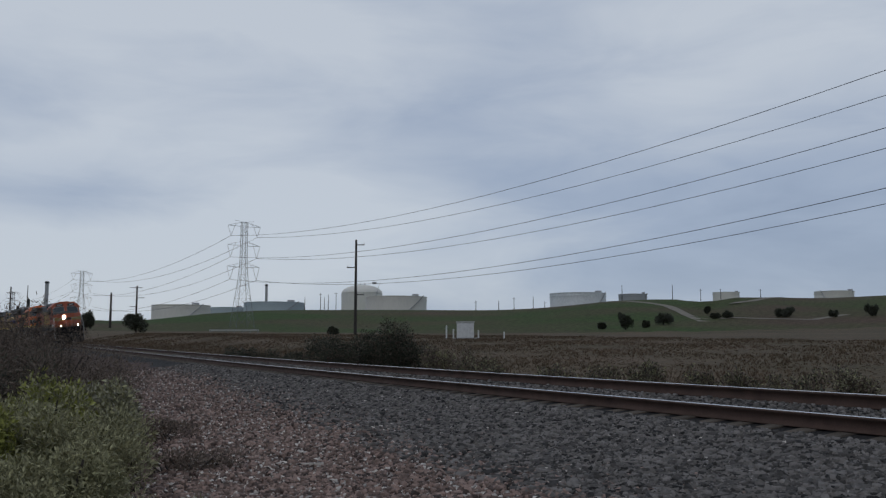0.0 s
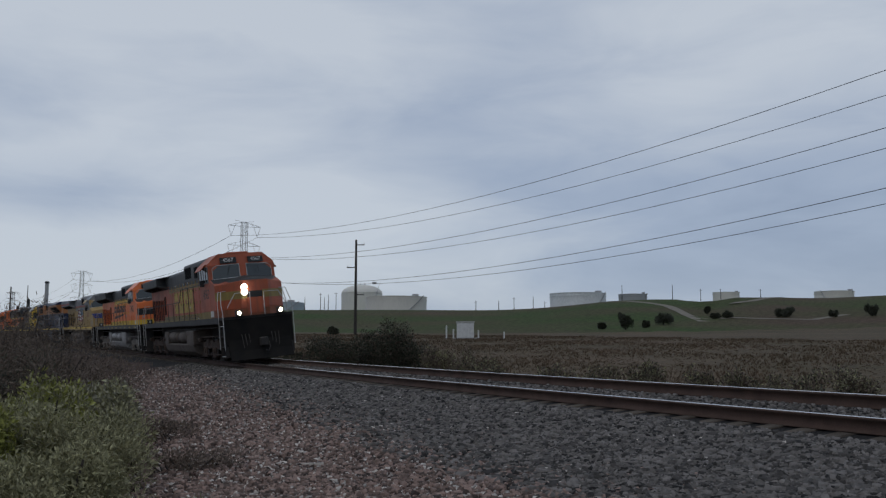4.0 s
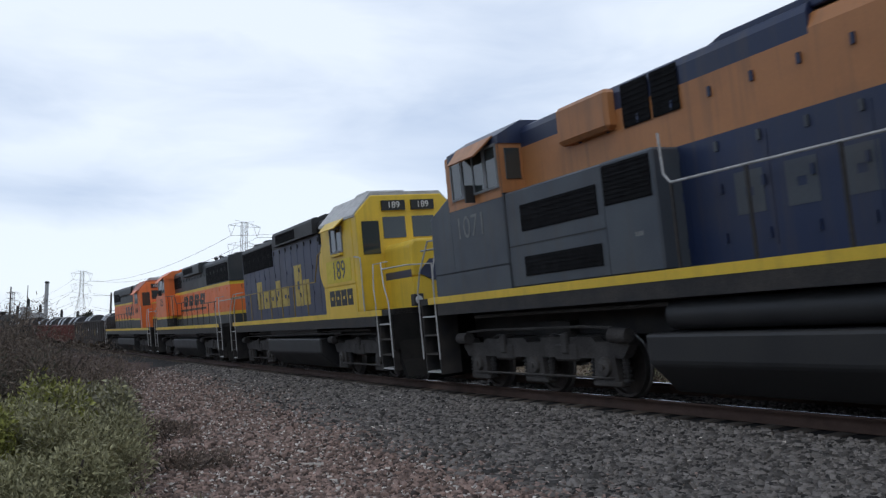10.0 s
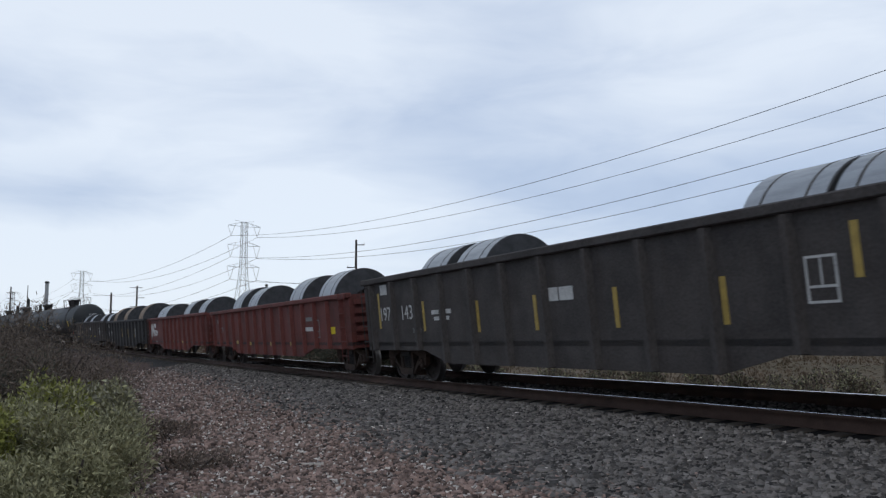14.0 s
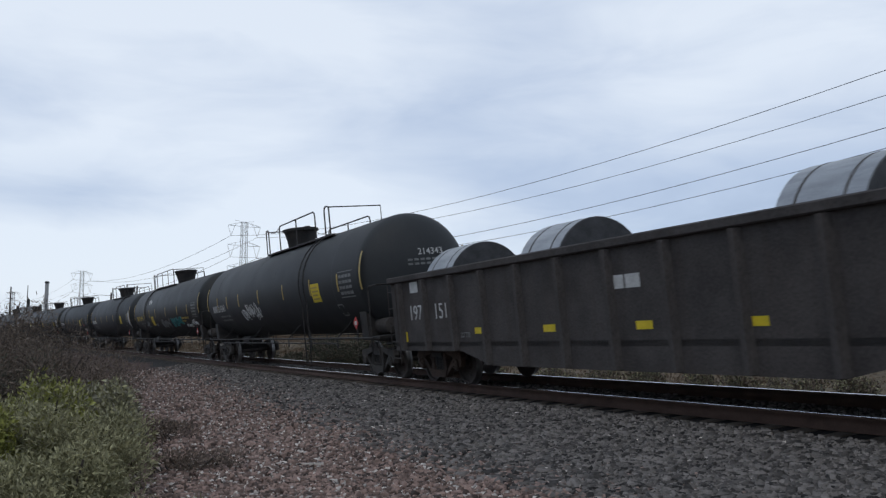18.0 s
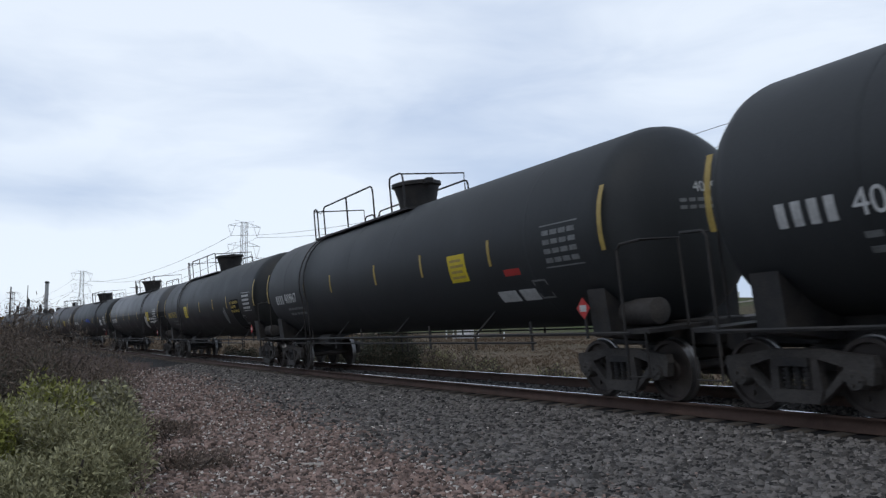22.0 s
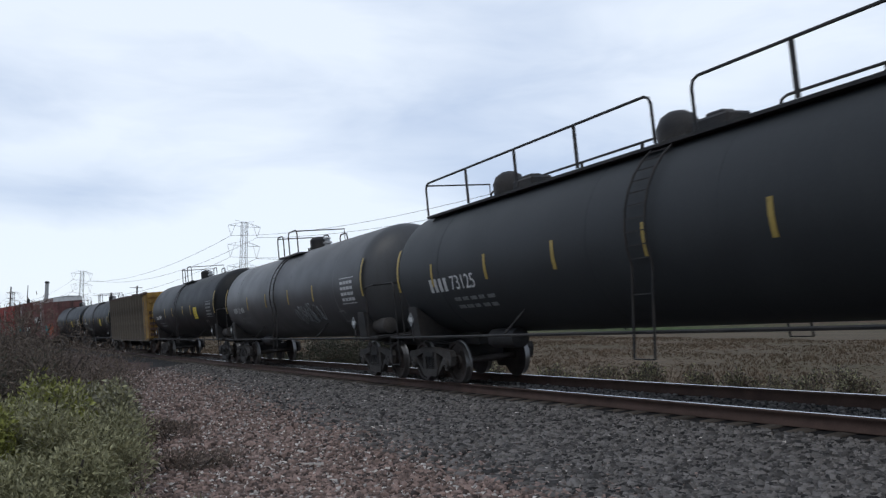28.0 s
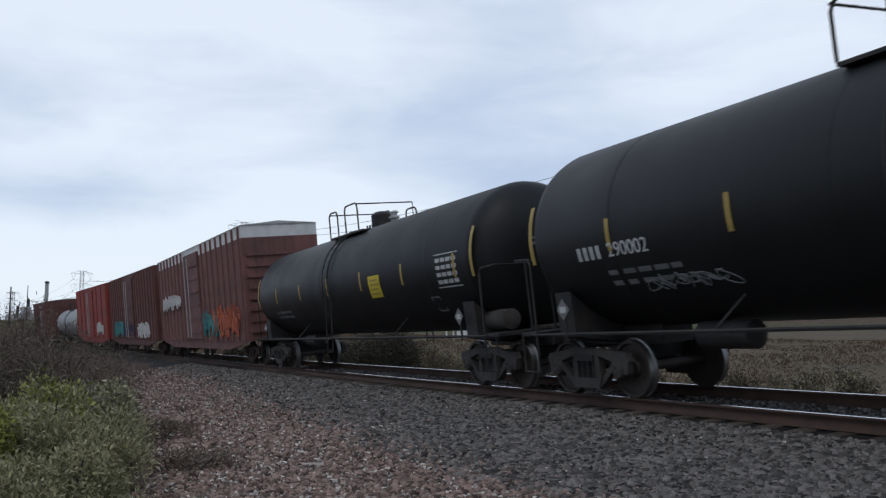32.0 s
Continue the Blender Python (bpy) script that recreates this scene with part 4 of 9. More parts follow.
# ---- the tank farm and plant on the ridge ----
def storage_tank(x, y, r, base, top, mat, label, dome=False, stair=1):
    y *= DEPTH
    g = min(base, float(land(x, y))) - 1.0
    ob = thing("storage_tank", pose(x, y, g), label, "storage tank", "storage tanks on the ridge")
    h = top - g
    if dome:
        wall = h - 7.6
        part("shell", Shape().turned([(0, r), (wall, r)], "z", n=48), M[mat], ob, smooth=True)
        part("dome_roof", Shape().turned([(wall - 0.02, r + 0.25)] + [(wall + 7.2 * math.sin(a), r * math.cos(a) + 0.01) for a in np.linspace(0.05, 1.5, 10)], "z", n=48), M[mat], ob, smooth=True)
        part("roof_vents", Shape().turned([(h - 0.6, 0.7), (h + 0.8, 0.7)], "z", at=(-1.5, 0, 0), n=10).turned([(h - 0.6, 0.5), (h + 1.2, 0.5)], "z", at=(2.4, 0, 0), n=10), M["tank_grey"], ob)
    else:
        part("shell", Shape().turned([(0, r), (h, r)], "z", n=56), M[mat], ob, smooth=True)
        part("roof", Shape().turned([(h, r + 0.02), (h + 0.5, r * 0.5), (h + 0.8, 0.2)], "z", n=48), M["tank_grey"], ob, smooth=True)
        for zz in (h - 0.5, h - 2.6):
            part("wind_girder", Shape().turned([(zz, r + 0.02), (zz, r + 0.4), (zz + 0.3, r + 0.4), (zz + 0.3, r + 0.02)], "z", n=48), M[mat], ob, smooth=True)
    part("stairway", (lambda s: [s.box((r + 0.5) * math.cos(a) - 0.4, (r + 0.5) * math.cos(a) + 0.4, (r + 0.5) * math.sin(a) - 0.4, (r + 0.5) * math.sin(a) + 0.4, z, z + 0.4) for a, z in zip(np.linspace(-1.2, -0.5, 26) if stair > 0 else np.linspace(-2.0, -2.7, 26), np.linspace(0.6, h + 0.2, 26))] and s)(Shape()), M["tank_grey"], ob)
    part("roof_platform", Shape().box(r * 0.55, r * 0.75, -r * 0.6, -r * 0.4, h - 0.2, h + 1.5), M["tank_grey"], ob)


storage_tank(-196.8, 545, 21.3, 17.0, 28.7, "tank_cream", "wide cream steel storage tank")
storage_tank(-207.5, 700, 20.0, 20.0, 34.3, "tank_blue", "wide pale blue storage tank")
storage_tank(-130.4, 560, 23.0, 22.0, 31.5, "tank_blue", "wide pale blue-green storage tank")
storage_tank(-70.6, 630, 17.7, 24.0, 51.2, "tank_cream", "tall cream storage tank with a domed roof", dome=True)
storage_tank(-34.3, 530, 22.3, 23.7, 34.0, "tank_cream", "wide cream storage tank with an outside stair")
storage_tank(101.5, 545, 20.9, 24.0, 37.6, "tank_white", "white storage tank on the ridge")
storage_tank(162.5, 620, 11.9, 30.0, 42.0, "tank_grey", "grey storage tank on the ridge")
storage_tank(352.0, 900, 15.8, 30.0, 63.0, "tank_cream", "pale distant storage tank")
storage_tank(345.9, 640, 16.2, 34.0, 45.9, "tank_cream", "low cream storage tank on the ridge", stair=-1)


def chimney(x, y, top, r, label):
    y *= DEPTH
    g = float(land(x, y)) - 1
    ob = thing("chimney", pose(x, y, g), label, "chimney", "chimneys of the plant")
    part("flue", Shape().turned([(0, r * 1.15), (top - g, r)], "z", n=20), M["tank_grey"], ob, smooth=True)
    part("rim", Shape().turned([(top - g - 2.0, r * 1.05), (top - g - 2.0, r * 1.25), (top - g - 0.5, r * 1.25), (top - g - 0.5, r * 1.05)], "z", n=20), M["grey_dark"], ob)


chimney(-383.6, 700, 60.0, 1.7, "grey plant chimney with dark rim")
chimney(-170.9, 700, 57.2, 1.2, "slim grey flare stack")
for b, dist, h, w in ((-29.2, 600, 9, 6), (-29.9, 620, 14, 5), (-30.6, 600, 8, 8), (-27.9, 640, 7, 7), (-26.9, 640, 6, 8)):
    x, y = dist * math.sin(radians(b)), dist * math.cos(radians(b)) * DEPTH
    g = float(land(x, y)) - 1
    ob = thing("plant_building", pose(x, y, g), "dark distant refinery structure with pipes", "industrial building", "plant on the plain")
    part("frame", Shape().box(-w / 2, w / 2, -3, 3, 0, h + 1), M["tank_grey"], ob)
    part("column", Shape().turned([(0, 1.1), (h + 6, 1.0), (h + 7, 0.2)], "z", at=(w * 0.3, 0, 0), n=12), M["grey_dark"], ob)
    part("pipe", Shape().tube([(-w / 2, -3.2, h * 0.6), (w / 2, -3.2, h * 0.6), (w / 2, -3.2, 0)], 0.3), M["handrail"], ob)


# ---- the small cabinet in the field ----
def cabinet():
    x, y = 3.2, 123.3
    g = ground_z(x, y) - 0.05
    ob = thing("utility_cabinet", pose(x, y, g), "white steel utility cabinet on a slab in the field", "utility cabinet")
    h = 3.7 - g
    part("slab", Shape().chamfer(-1.6, 1.8, -1.2, 1.2, -0.2, 0.2, 0.04), M["tank_grey"], ob)
    part("housing", Shape().chamfer(-1.2, 1.25, -0.9, 0.9, 0.2, h, 0.05), M["white"], ob)
    part("roof", Shape().chamfer(-1.3, 1.35, -1.0, 1.0, h, h + 0.12, 0.03), M["white"], ob)
    for k in (-0.6, 0.0, 0.6):
        part("door", Shape().chamfer(k - 0.28, k + 0.28, -0.94, -0.9, 0.4, h - 0.3, 0.01), M["white"], ob)
    for k, (px, hh) in enumerate(((-2.7, 1.9), (1.9, 1.2), (-1.7, 1.4), (5.6, 1.0))):
        post = solid("bollard", Shape().turned([(-0.2, 0.11), (hh, 0.11), (hh + 0.08, 0.03)], "z", n=10), M["white"], "white steel marker post in the field", "bollard", "posts round the cabinet", m=pose(x + px, y - 0.5, g))


cabinet()


def guard_rail():
    """A low pale barrier far out on the plain."""
    x, y = -62.0, 252.4
    ob = thing("guard_rail", pose(x, y, float(land(x, y)) - 0.1, 0, 0, -6), "low pale steel guard rail across the plain", "guard rail")
    part("beam", Shape().box(-7.5, 7.5, -0.06, 0.06, 0.55, 0.95), M["handrail"], ob)
    for i in range(7):
        part("post", Shape().box(-7.2 + 2.4 * i, -7.0 + 2.4 * i, 0.06, 0.2, 0.0, 0.85), M["galv"], ob)


guard_rail()

# ---- the train ----
SPEED, GAIN = 18.02628, 0.03401


def advance(t):
    t -= 13.0
    return SPEED * t + GAIN * t * t / 2


MOVING = []


def vehicle(name, front, rear, truck_gap, label, category, group, back_to_front=False):
    """A rail vehicle between two coupling places along the train."""
    ob = thing(name, label=label, category=category, group=group)
    MOVING.append((ob, (front + rear) / 2, truck_gap, back_to_front))
    return ob


def vehicle_pose(mid, gap, turned, t):
    s = mid + advance(t)
    a, b = track_frame(s + gap / 2), track_frame(s - gap / 2)
    pa, pb = a.translation, b.translation
    ahead = (pa - pb).normalized()
    up = (a.to_3x3() @ Vector((0, 0, 1)) + b.to_3x3() @ Vector((0, 0, 1))).normalized()
    left = up.cross(ahead).normalized()
    up = ahead.cross(left)
    m = Matrix((ahead, left, up)).transposed().to_4x4()
    m.translation = (pa + pb) / 2
    return m @ Matrix.Rotation(math.pi, 4, "Z") if turned else m


# ---- parts that many vehicles share ----
def lettering(ob, words, x, y, z, size, mat, turn=0.0, name="lettering", wide=1.0):
    """Flat characters on a side. y below 0: the side that is seen first; above 0: the other side."""
    cu = bpy.data.curves.new(name, "FONT")
    cu.body, cu.size, cu.align_x, cu.align_y, cu.extrude = words, size, "CENTER", "CENTER", 0.002
    tmp = bpy.data.objects.new(name, cu)
    scene.collection.objects.link(tmp)
    me = bpy.data.meshes.new_from_object(tmp.evaluated_get(bpy.context.evaluated_depsgraph_get()))
    bpy.data.objects.remove(tmp)
    o = part(name, me, M[mat], ob)
    o.data.materials.clear()
    o.data.materials.append(M[mat])
    o.matrix_basis = pose(x, y, z, 90, 0, 180 if y > 0 else 0) @ pose(0, 0, 0, 0, 0, turn) @ Matrix.Diagonal((wide, 1, 1, 1))
    return o


def end_lettering(ob, words, x, y, z, size, mat, name="lettering", lean=0.0):
    """Flat characters on an end that faces forwards (x above 0) or backwards."""
    o = lettering(ob, words, 0, -1, 0, size, mat, name=name)
    o.matrix_basis = pose(x, y, z, 90, 0, 90 if x > 0 else -90) @ pose(0, 0, 0, lean, 0, 0)
    return o


def plates(ob, name, rects, y, mat, proud=0.004, label=""):
    """Thin painted plates on a side: rects of (x0, x1, z0, z1)."""
    s = Shape()
    for x0, x1, z0, z1 in rects:
        s.box(x0, x1, min(y, y + math.copysign(proud, y)), max(y, y + math.copysign(proud, y)), z0, z1)
    return part(name, s, M[mat], ob, label)


def scrawl(ob, name, x0, x1, z0, z1, y, mat, seed, strokes=7, width=0.018, curve_r=None, zc=2.6):
    """Loose spray-painted strokes with no letters in them; on a barrel they follow its curve."""
    rnd = random.Random(seed)
    s = Shape()
    n = int(strokes * 1.8)
    width *= 0.55
    for k in range(n):
        cx = x0 + (x1 - x0) * (k + 0.5) / n
        w = (x1 - x0) / n * 1.7
        pts, ph = [], rnd.uniform(0, 6)
        f1, f2 = rnd.uniform(0.8, 1.7), rnd.uniform(1.2, 2.8)
        za, zb = sorted((rnd.uniform(0, 0.4), rnd.uniform(0.6, 1.0)))
        for i in range(17):
            a = i / 16
            px = cx + w * 0.6 * math.sin(ph + a * 6.0 * f1)
            pz = z0 + (z1 - z0) * (za + (zb - za) * (0.5 + 0.5 * math.sin(ph * 1.7 + a * 5.0 * f2)))
            if curve_r:
                py = math.copysign(math.sqrt(max(curve_r ** 2 - (pz - zc) ** 2, 0.01)) + 0.006, y)
            else:
                py = y + math.copysign(0.006, y)
            pts.append((px, py, pz))
        s.tube(pts, width, 4)
    o = part(name, s, M[mat], ob, "spray-painted scrawl")
    o["kind"] = "stuff"
    return o


def bands(ob, x0, x1, half, levels):
    for z0, z1, mat, name in levels:
        part(name, Shape().box(x0, x1, -half, half, z0, z1), M[mat], ob)


def vault(ob, name, x0, x1, half, z0, z1, mat, c=0.2, label=""):
    """A hood top with cut shoulders."""
    out = [(-half, z0), (-half, z1 - c), (-half + c * 0.35, z1 - c * 0.3), (-half + c, z1), (half - c, z1), (half - c * 0.35, z1 - c * 0.3), (half, z1 - c), (half, z0)]
    return part(name, Shape().prism(out, x0, x1), M[mat], ob, label)


def seams(ob, xs, half, z0, z1, mat, name="door_seam", w=0.022):
    for x in xs:
        for y in (-half, half):
            part(name, Shape().box(x - w / 2, x + w / 2, min(y, y + math.copysign(0.008, y)), max(y, y + math.copysign(0.008, y)), z0, z1), M[mat], ob)


def latches(ob, xs, half, zs, mat):
    s = Shape()
    for x in xs:
        for z in zs:
            for y in (-half, half):
                s.box(x - 0.025, x + 0.025, min(y, y + math.copysign(0.03, y)), max(y, y + math.copysign(0.03, y)), z - 0.06, z + 0.06)
    part("latch_row", s, M[mat], ob)["kind"] = "stuff"


def grille(ob, x0, x1, z0, z1, half, name="grille", upright=False, sides=(-1, 1), label="", frame_mat=None, step=0.09, mat="grille"):
    """A dark opening with a frame and slats, on one or both sides."""
    for sd in sides:
        s = Shape()
        y = sd * half
        s.box(x0, x1, min(y, y + sd * 0.012), max(y, y + sd * 0.012), z0, z1)
        n = max(2, int((x1 - x0 if upright else z1 - z0) / step))
        o = part(name, s, M[mat], ob, label)
        for i in range(n):
            s = Shape()
            a = (i + 0.5) / n
            if upright:
                c = x0 + (x1 - x0) * a
                s.box(c - 0.012, c + 0.012, min(y, y + sd * 0.035), max(y, y + sd * 0.022), z0, z1)
            else:
                c = z0 + (z1 - z0) * a
                s.box(x0, x1, min(y, y + sd * 0.032), max(y, y + sd * 0.02), c - 0.012, c + 0.012)
            part("slat", s, M[mat], o)
        if frame_mat:
            f = Shape()
            t = 0.035
            for a in ((x0 - t, x1 + t, z0 - t, z0), (x0 - t, x1 + t, z1, z1 + t), (x0 - t, x0, z0, z1), (x1, x1 + t, z0, z1)):
                f.box(a[0], a[1], min(y, y + sd * 0.028), max(y, y + sd * 0.028), a[2], a[3])
            part("grille_frame", f, M[frame_mat], o)


def handrails(ob, path, posts, deck, mat, post_mat, r=0.018, y=1.5):
    """The long side handrail of a walkway with its posts, on both sides. path: (x, z) points."""
    xs, zs = [p[0] for p in path], [p[1] for p in path]
    order = np.argsort(xs)
    xs, zs = np.array(xs)[order], np.array(zs)[order]
    for sd in (-1, 1):
        rail = part("handrail", Shape().tube([(px, sd * y, pz) for px, pz in path], r), M[mat], ob, smooth=True)
        for x in posts:
            top = float(np.interp(x, xs, zs))
            part("post", Shape().box(x - 0.022, x + 0.022, sd * y - 0.012, sd * y + 0.012, deck - 0.25, top), M[post_mat], rail)


def coupler(ob, x, mat="steel_dark"):
    d = 1 if x > 0 else -1
    s = Shape().box(min(x, x - d * 0.9), max(x, x - d * 0.9), -0.08, 0.08, 0.72, 0.94)
    s.chamfer(min(x, x + d * 0.14) - 0.14, max(x, x + d * 0.14), -0.16, 0.18, 0.68, 0.99, 0.03)
    part("coupler", s, M[mat], ob)
    hose = [(x - d * 0.35, 0.32, 0.9), (x - d * 0.1, 0.3, 0.62), (x + d * 0.08, 0.18, 0.45), (x + d * 0.12, 0.05, 0.5)]
    part("brake_hose", Shape().tube(hose, 0.022), M["steel_dark"], ob, smooth=True)


WHEELSETS = {}


def wheelset_mesh(r):
    if r not in WHEELSETS:
        me_s = Shape()
        for sd in (-1, 1):
            a = sd * 0.70
            prof = [(a - sd * 0.03, r + 0.028), (a + sd * 0.0, r + 0.02), (a + sd * 0.012, r), (a + sd * 0.105, r - 0.008), (a + sd * 0.105, r - 0.06), (a + sd * 0.06, r - 0.075),
                    (a + sd * 0.045, 0.16), (a + sd * 0.09, 0.14), (a + sd * 0.09, 0.085)]
            me_s.turned(prof, "y", n=32)
            for k in range(3):
                ang = 2.094 * k
                me_s.turned([(a + sd * 0.05, 0.035), (a + sd * 0.075, 0.03)], "y", at=(0.27 * r / 0.45 * math.cos(ang), 0, 0.27 * r / 0.45 * math.sin(ang)), n=8)
        me_s.turned([(-0.98, 0.075), (0.98, 0.075)], "y", n=12)
        me = me_s.mesh("wheelset", True)
        me.materials.append(M["wheel"])
        me.materials.append(M["tread"])
        for p in me.polygons:
            c = p.center
            d = math.hypot(c.x, c.z)
            if d > r - 0.012:
                p.material_index = 1
        WHEELSETS[r] = me
    return WHEELSETS[r]


SPINS = {}


def add_wheels(truck, places, r):
    turned = any(m[0] == truck.parent and m[3] for m in MOVING)
    sense = (-1 if turned else 1) * (-1 if truck.matrix_basis[0][0] < 0 else 1)
    for x in places:
        ob = new("wheelset", wheelset_mesh(r))
        ob.parent = truck
        ob.location = (x, 0, r)
        SPINS.setdefault((round(x, 3), r, sense), []).append(ob)


FREIGHT = {}


def freight_truck(ob, x, mat="truck", axle=1.68, r=0.457):
    """A two-axle truck with cast side frames, springs and bearing caps."""
    if mat not in FREIGHT:
        side = Shape()
        y0, y1 = -0.06, 0.06
        a = axle / 2
        top = [(-a - 0.26, 0.60), (-a - 0.22, 0.72), (-a + 0.22, 0.76), (-0.36, 0.80), (0.36, 0.80), (a - 0.22, 0.76), (a + 0.22, 0.72), (a + 0.26, 0.60), (a - 0.16, 0.60), (0.34, 0.685), (-0.34, 0.685), (-a + 0.16, 0.60)]
        side.prism(top, y0, y1, "y")
        for sg in (-1, 1):
            side.prism([(sg * (a + 0.24), 0.60), (sg * (a - 0.16), 0.60), (sg * (a - 0.18), 0.44), (sg * (a + 0.20), 0.40)], y0, y1, "y")
            side.prism([(sg * (a - 0.15), 0.58), (sg * (a - 0.19), 0.42), (sg * 0.34, 0.17), (sg * 0.42, 0.33)], y0, y1, "y")
            side.prism([(sg * 0.34, 0.70), (sg * 0.24, 0.70), (sg * 0.24, 0.30), (sg * 0.38, 0.30)], y0, y1, "y")
        side.prism([(-0.40, 0.32), (0.40, 0.32), (0.34, 0.165), (-0.34, 0.165)], y0 - 0.03, y1 + 0.03, "y")
        side_me = side.mesh("side_frame")
        spring = Shape()
        for k in (-0.15, 0.0, 0.15):
            for i in range(5):
                spring.turned([(0.33 + i * 0.055, 0.06), (0.355 + i * 0.055, 0.06)], "z", at=(k, 0, 0), n=10)
            spring.turned([(0.32, 0.04), (0.62, 0.04)], "z", at=(k, 0, 0), n=8)
        spring.box(-0.23, 0.23, -0.09, 0.09, 0.60, 0.70)
        caps = Shape().turned([(-0.10, 0.11), (-0.02, 0.13), (0.06, 0.13)], "y", at=(0, 0, 0.457), n=14)
        for k in range(3):
            caps.turned([(-0.125, 0.022), (-0.09, 0.022)], "y", at=(0.06 * math.cos(k * 2.1), 0, 0.457 + 0.06 * math.sin(k * 2.1)), n=6)
        beam = Shape().box(-0.2, 0.2, -0.95, 0.95, 0.5, 0.72).box(-0.35, 0.35, -0.3, 0.3, 0.72, 0.86)
        for y in (-0.62, 0.62):
            beam.box(-a + 0.12, a - 0.12, y - 0.03, y + 0.03, 0.42, 0.5)
        FREIGHT[mat] = [(n, s if not isinstance(s, Shape) else s.mesh(n)) for n, s in (("side_frame", side_me), ("coil_spring", spring), ("bearing_cap", caps), ("truck", beam))]
        for n, me in FREIGHT[mat]:
            me.materials.append(M["steel_dark" if n in ("coil_spring", "truck") else mat])
    meshes = dict(FREIGHT[mat])
    t = new("truck", meshes["truck"])
    t.parent = ob
    t.location = (x, 0, 0)
    for y in (-0.99, 0.99):
        for n, dx in (("side_frame", 0), ("coil_spring", 0), ("bearing_cap", -axle / 2), ("bearing_cap", axle / 2)):
            o = new(n, meshes[n])
            o.parent = t
            if n == "coil_spring":
                o["kind"] = "stuff"
            o.matrix_basis = pose(dx, y, 0, 0, 0, 180 if y > 0 else 0)
    add_wheels(t, (-axle / 2, axle / 2), r)


LOCO_TRUCKS = {}


def loco_truck(ob, x, axles, mat, r=0.53, flip=False):
    """A powered truck: a deep cast frame, pedestals with journal boxes, springs, brake rods."""
    key = (tuple(axles), mat)
    if key not in LOCO_TRUCKS:
        lo, hi = min(axles), max(axles)
        y0, y1 = -0.09, 0.09
        f = Shape()
        pts = [(lo - 0.62, 0.86), (lo - 0.55, 1.02)]
        for a in axles:
            pts += [(a - 0.30, 1.00), (a - 0.22, 0.92), (a + 0.22, 0.92), (a + 0.30, 1.00)]
        pts += [(hi + 0.55, 1.02), (hi + 0.62, 0.86), (hi + 0.45, 0.66)]
        f.prism(pts + [(lo - 0.45, 0.66)], y0, y1, "y")
        for a in axles:
            f.prism([(a - 0.26, 0.70), (a - 0.30, 0.28), (a - 0.12, 0.24), (a + 0.12, 0.24), (a + 0.30, 0.28), (a + 0.26, 0.70)], y0 - 0.01, y1, "y")
            f.chamfer(a - 0.36, a + 0.36, y0 - 0.015, y1, 0.22, 0.31, 0.02)
        for p, q in zip(axles[:-1], axles[1:]):
            m = (p + q) / 2
            f.chamfer(m - 0.34, m + 0.34, y0 - 0.03, y1, 0.60, 0.90, 0.04)
            f.chamfer(m - 0.10, m + 0.10, y0 - 0.06, y1, 0.72, 1.08, 0.03)
        springs, caps, gear = Shape(), Shape(), Shape()
        for a in axles:
            for k in (-0.40, 0.40):
                for i in range(5):
                    springs.turned([(0.31 + i * 0.065, 0.075), (0.34 + i * 0.065, 0.075)], "z", at=(a + k, 0, 0), n=10)
                springs.turned([(0.28, 0.05), (0.66, 0.05)], "z", at=(a + k, 0, 0), n=8)
        caps.turned([(-0.19, 0.05), (-0.165, 0.05), (-0.165, 0.09), (-0.15, 0.14), (-0.10, 0.16), (0.0, 0.16)], "y", at=(0, 0, 0.53), n=16)
        gear.turned([(-0.18, 0.11), (0.22, 0.12), (0.26, 0.05)], "x", at=(lo - 0.55, -0.16, 1.02), n=12)
        gear.turned([(-0.22, 0.12), (0.18, 0.11), (0.26, 0.05)], "x", at=(hi + 0.45, -0.16, 1.02), n=12)
        gear.tube([(lo - 0.3, -0.15, 1.14), (lo + 0.4, -0.16, 1.17), (hi - 0.4, -0.16, 1.17), (hi + 0.3, -0.15, 1.14)], 0.025)
        gear.tube([(lo - 0.2, -0.12, 0.36), (hi + 0.2, -0.12, 0.36)], 0.02)
        beam = Shape().box(lo + 0.35, hi - 0.35, -0.8, 0.8, 0.62, 1.0).box(-0.5, 0.5, -0.7, 0.7, 1.0, 1.25)
        LOCO_TRUCKS[key] = dict(truck_frame=f.mesh("truck_frame"), coil_spring=springs.mesh("coil_spring"), journal_box=caps.mesh("journal_box", True), brake_gear=gear.mesh("brake_gear", True), truck=beam.mesh("truck"))
        for n, me in LOCO_TRUCKS[key].items():
            me.materials.append(M[mat if n in ("truck_frame", "brake_gear", "journal_box") else "steel_dark"])
    ms = LOCO_TRUCKS[key]
    t = new("truck", ms["truck"])
    t.parent = ob
    t.matrix_basis = pose(x, 0, 0, 0, 0, 180 if flip else 0)
    for y in (-1.08, 1.08):
        for n, dx in [("truck_frame", 0), ("coil_spring", 0), ("brake_gear", 0)] + [("journal_box", a) for a in axles]:
            o = new(n, ms[n])
            o.parent = t
            if n == "coil_spring":
                o["kind"] = "stuff"
            o.location = (dx, y, 0)
            if y > 0:
                o.scale = (1, -1, 1)
    add_wheels(t, axles, r)


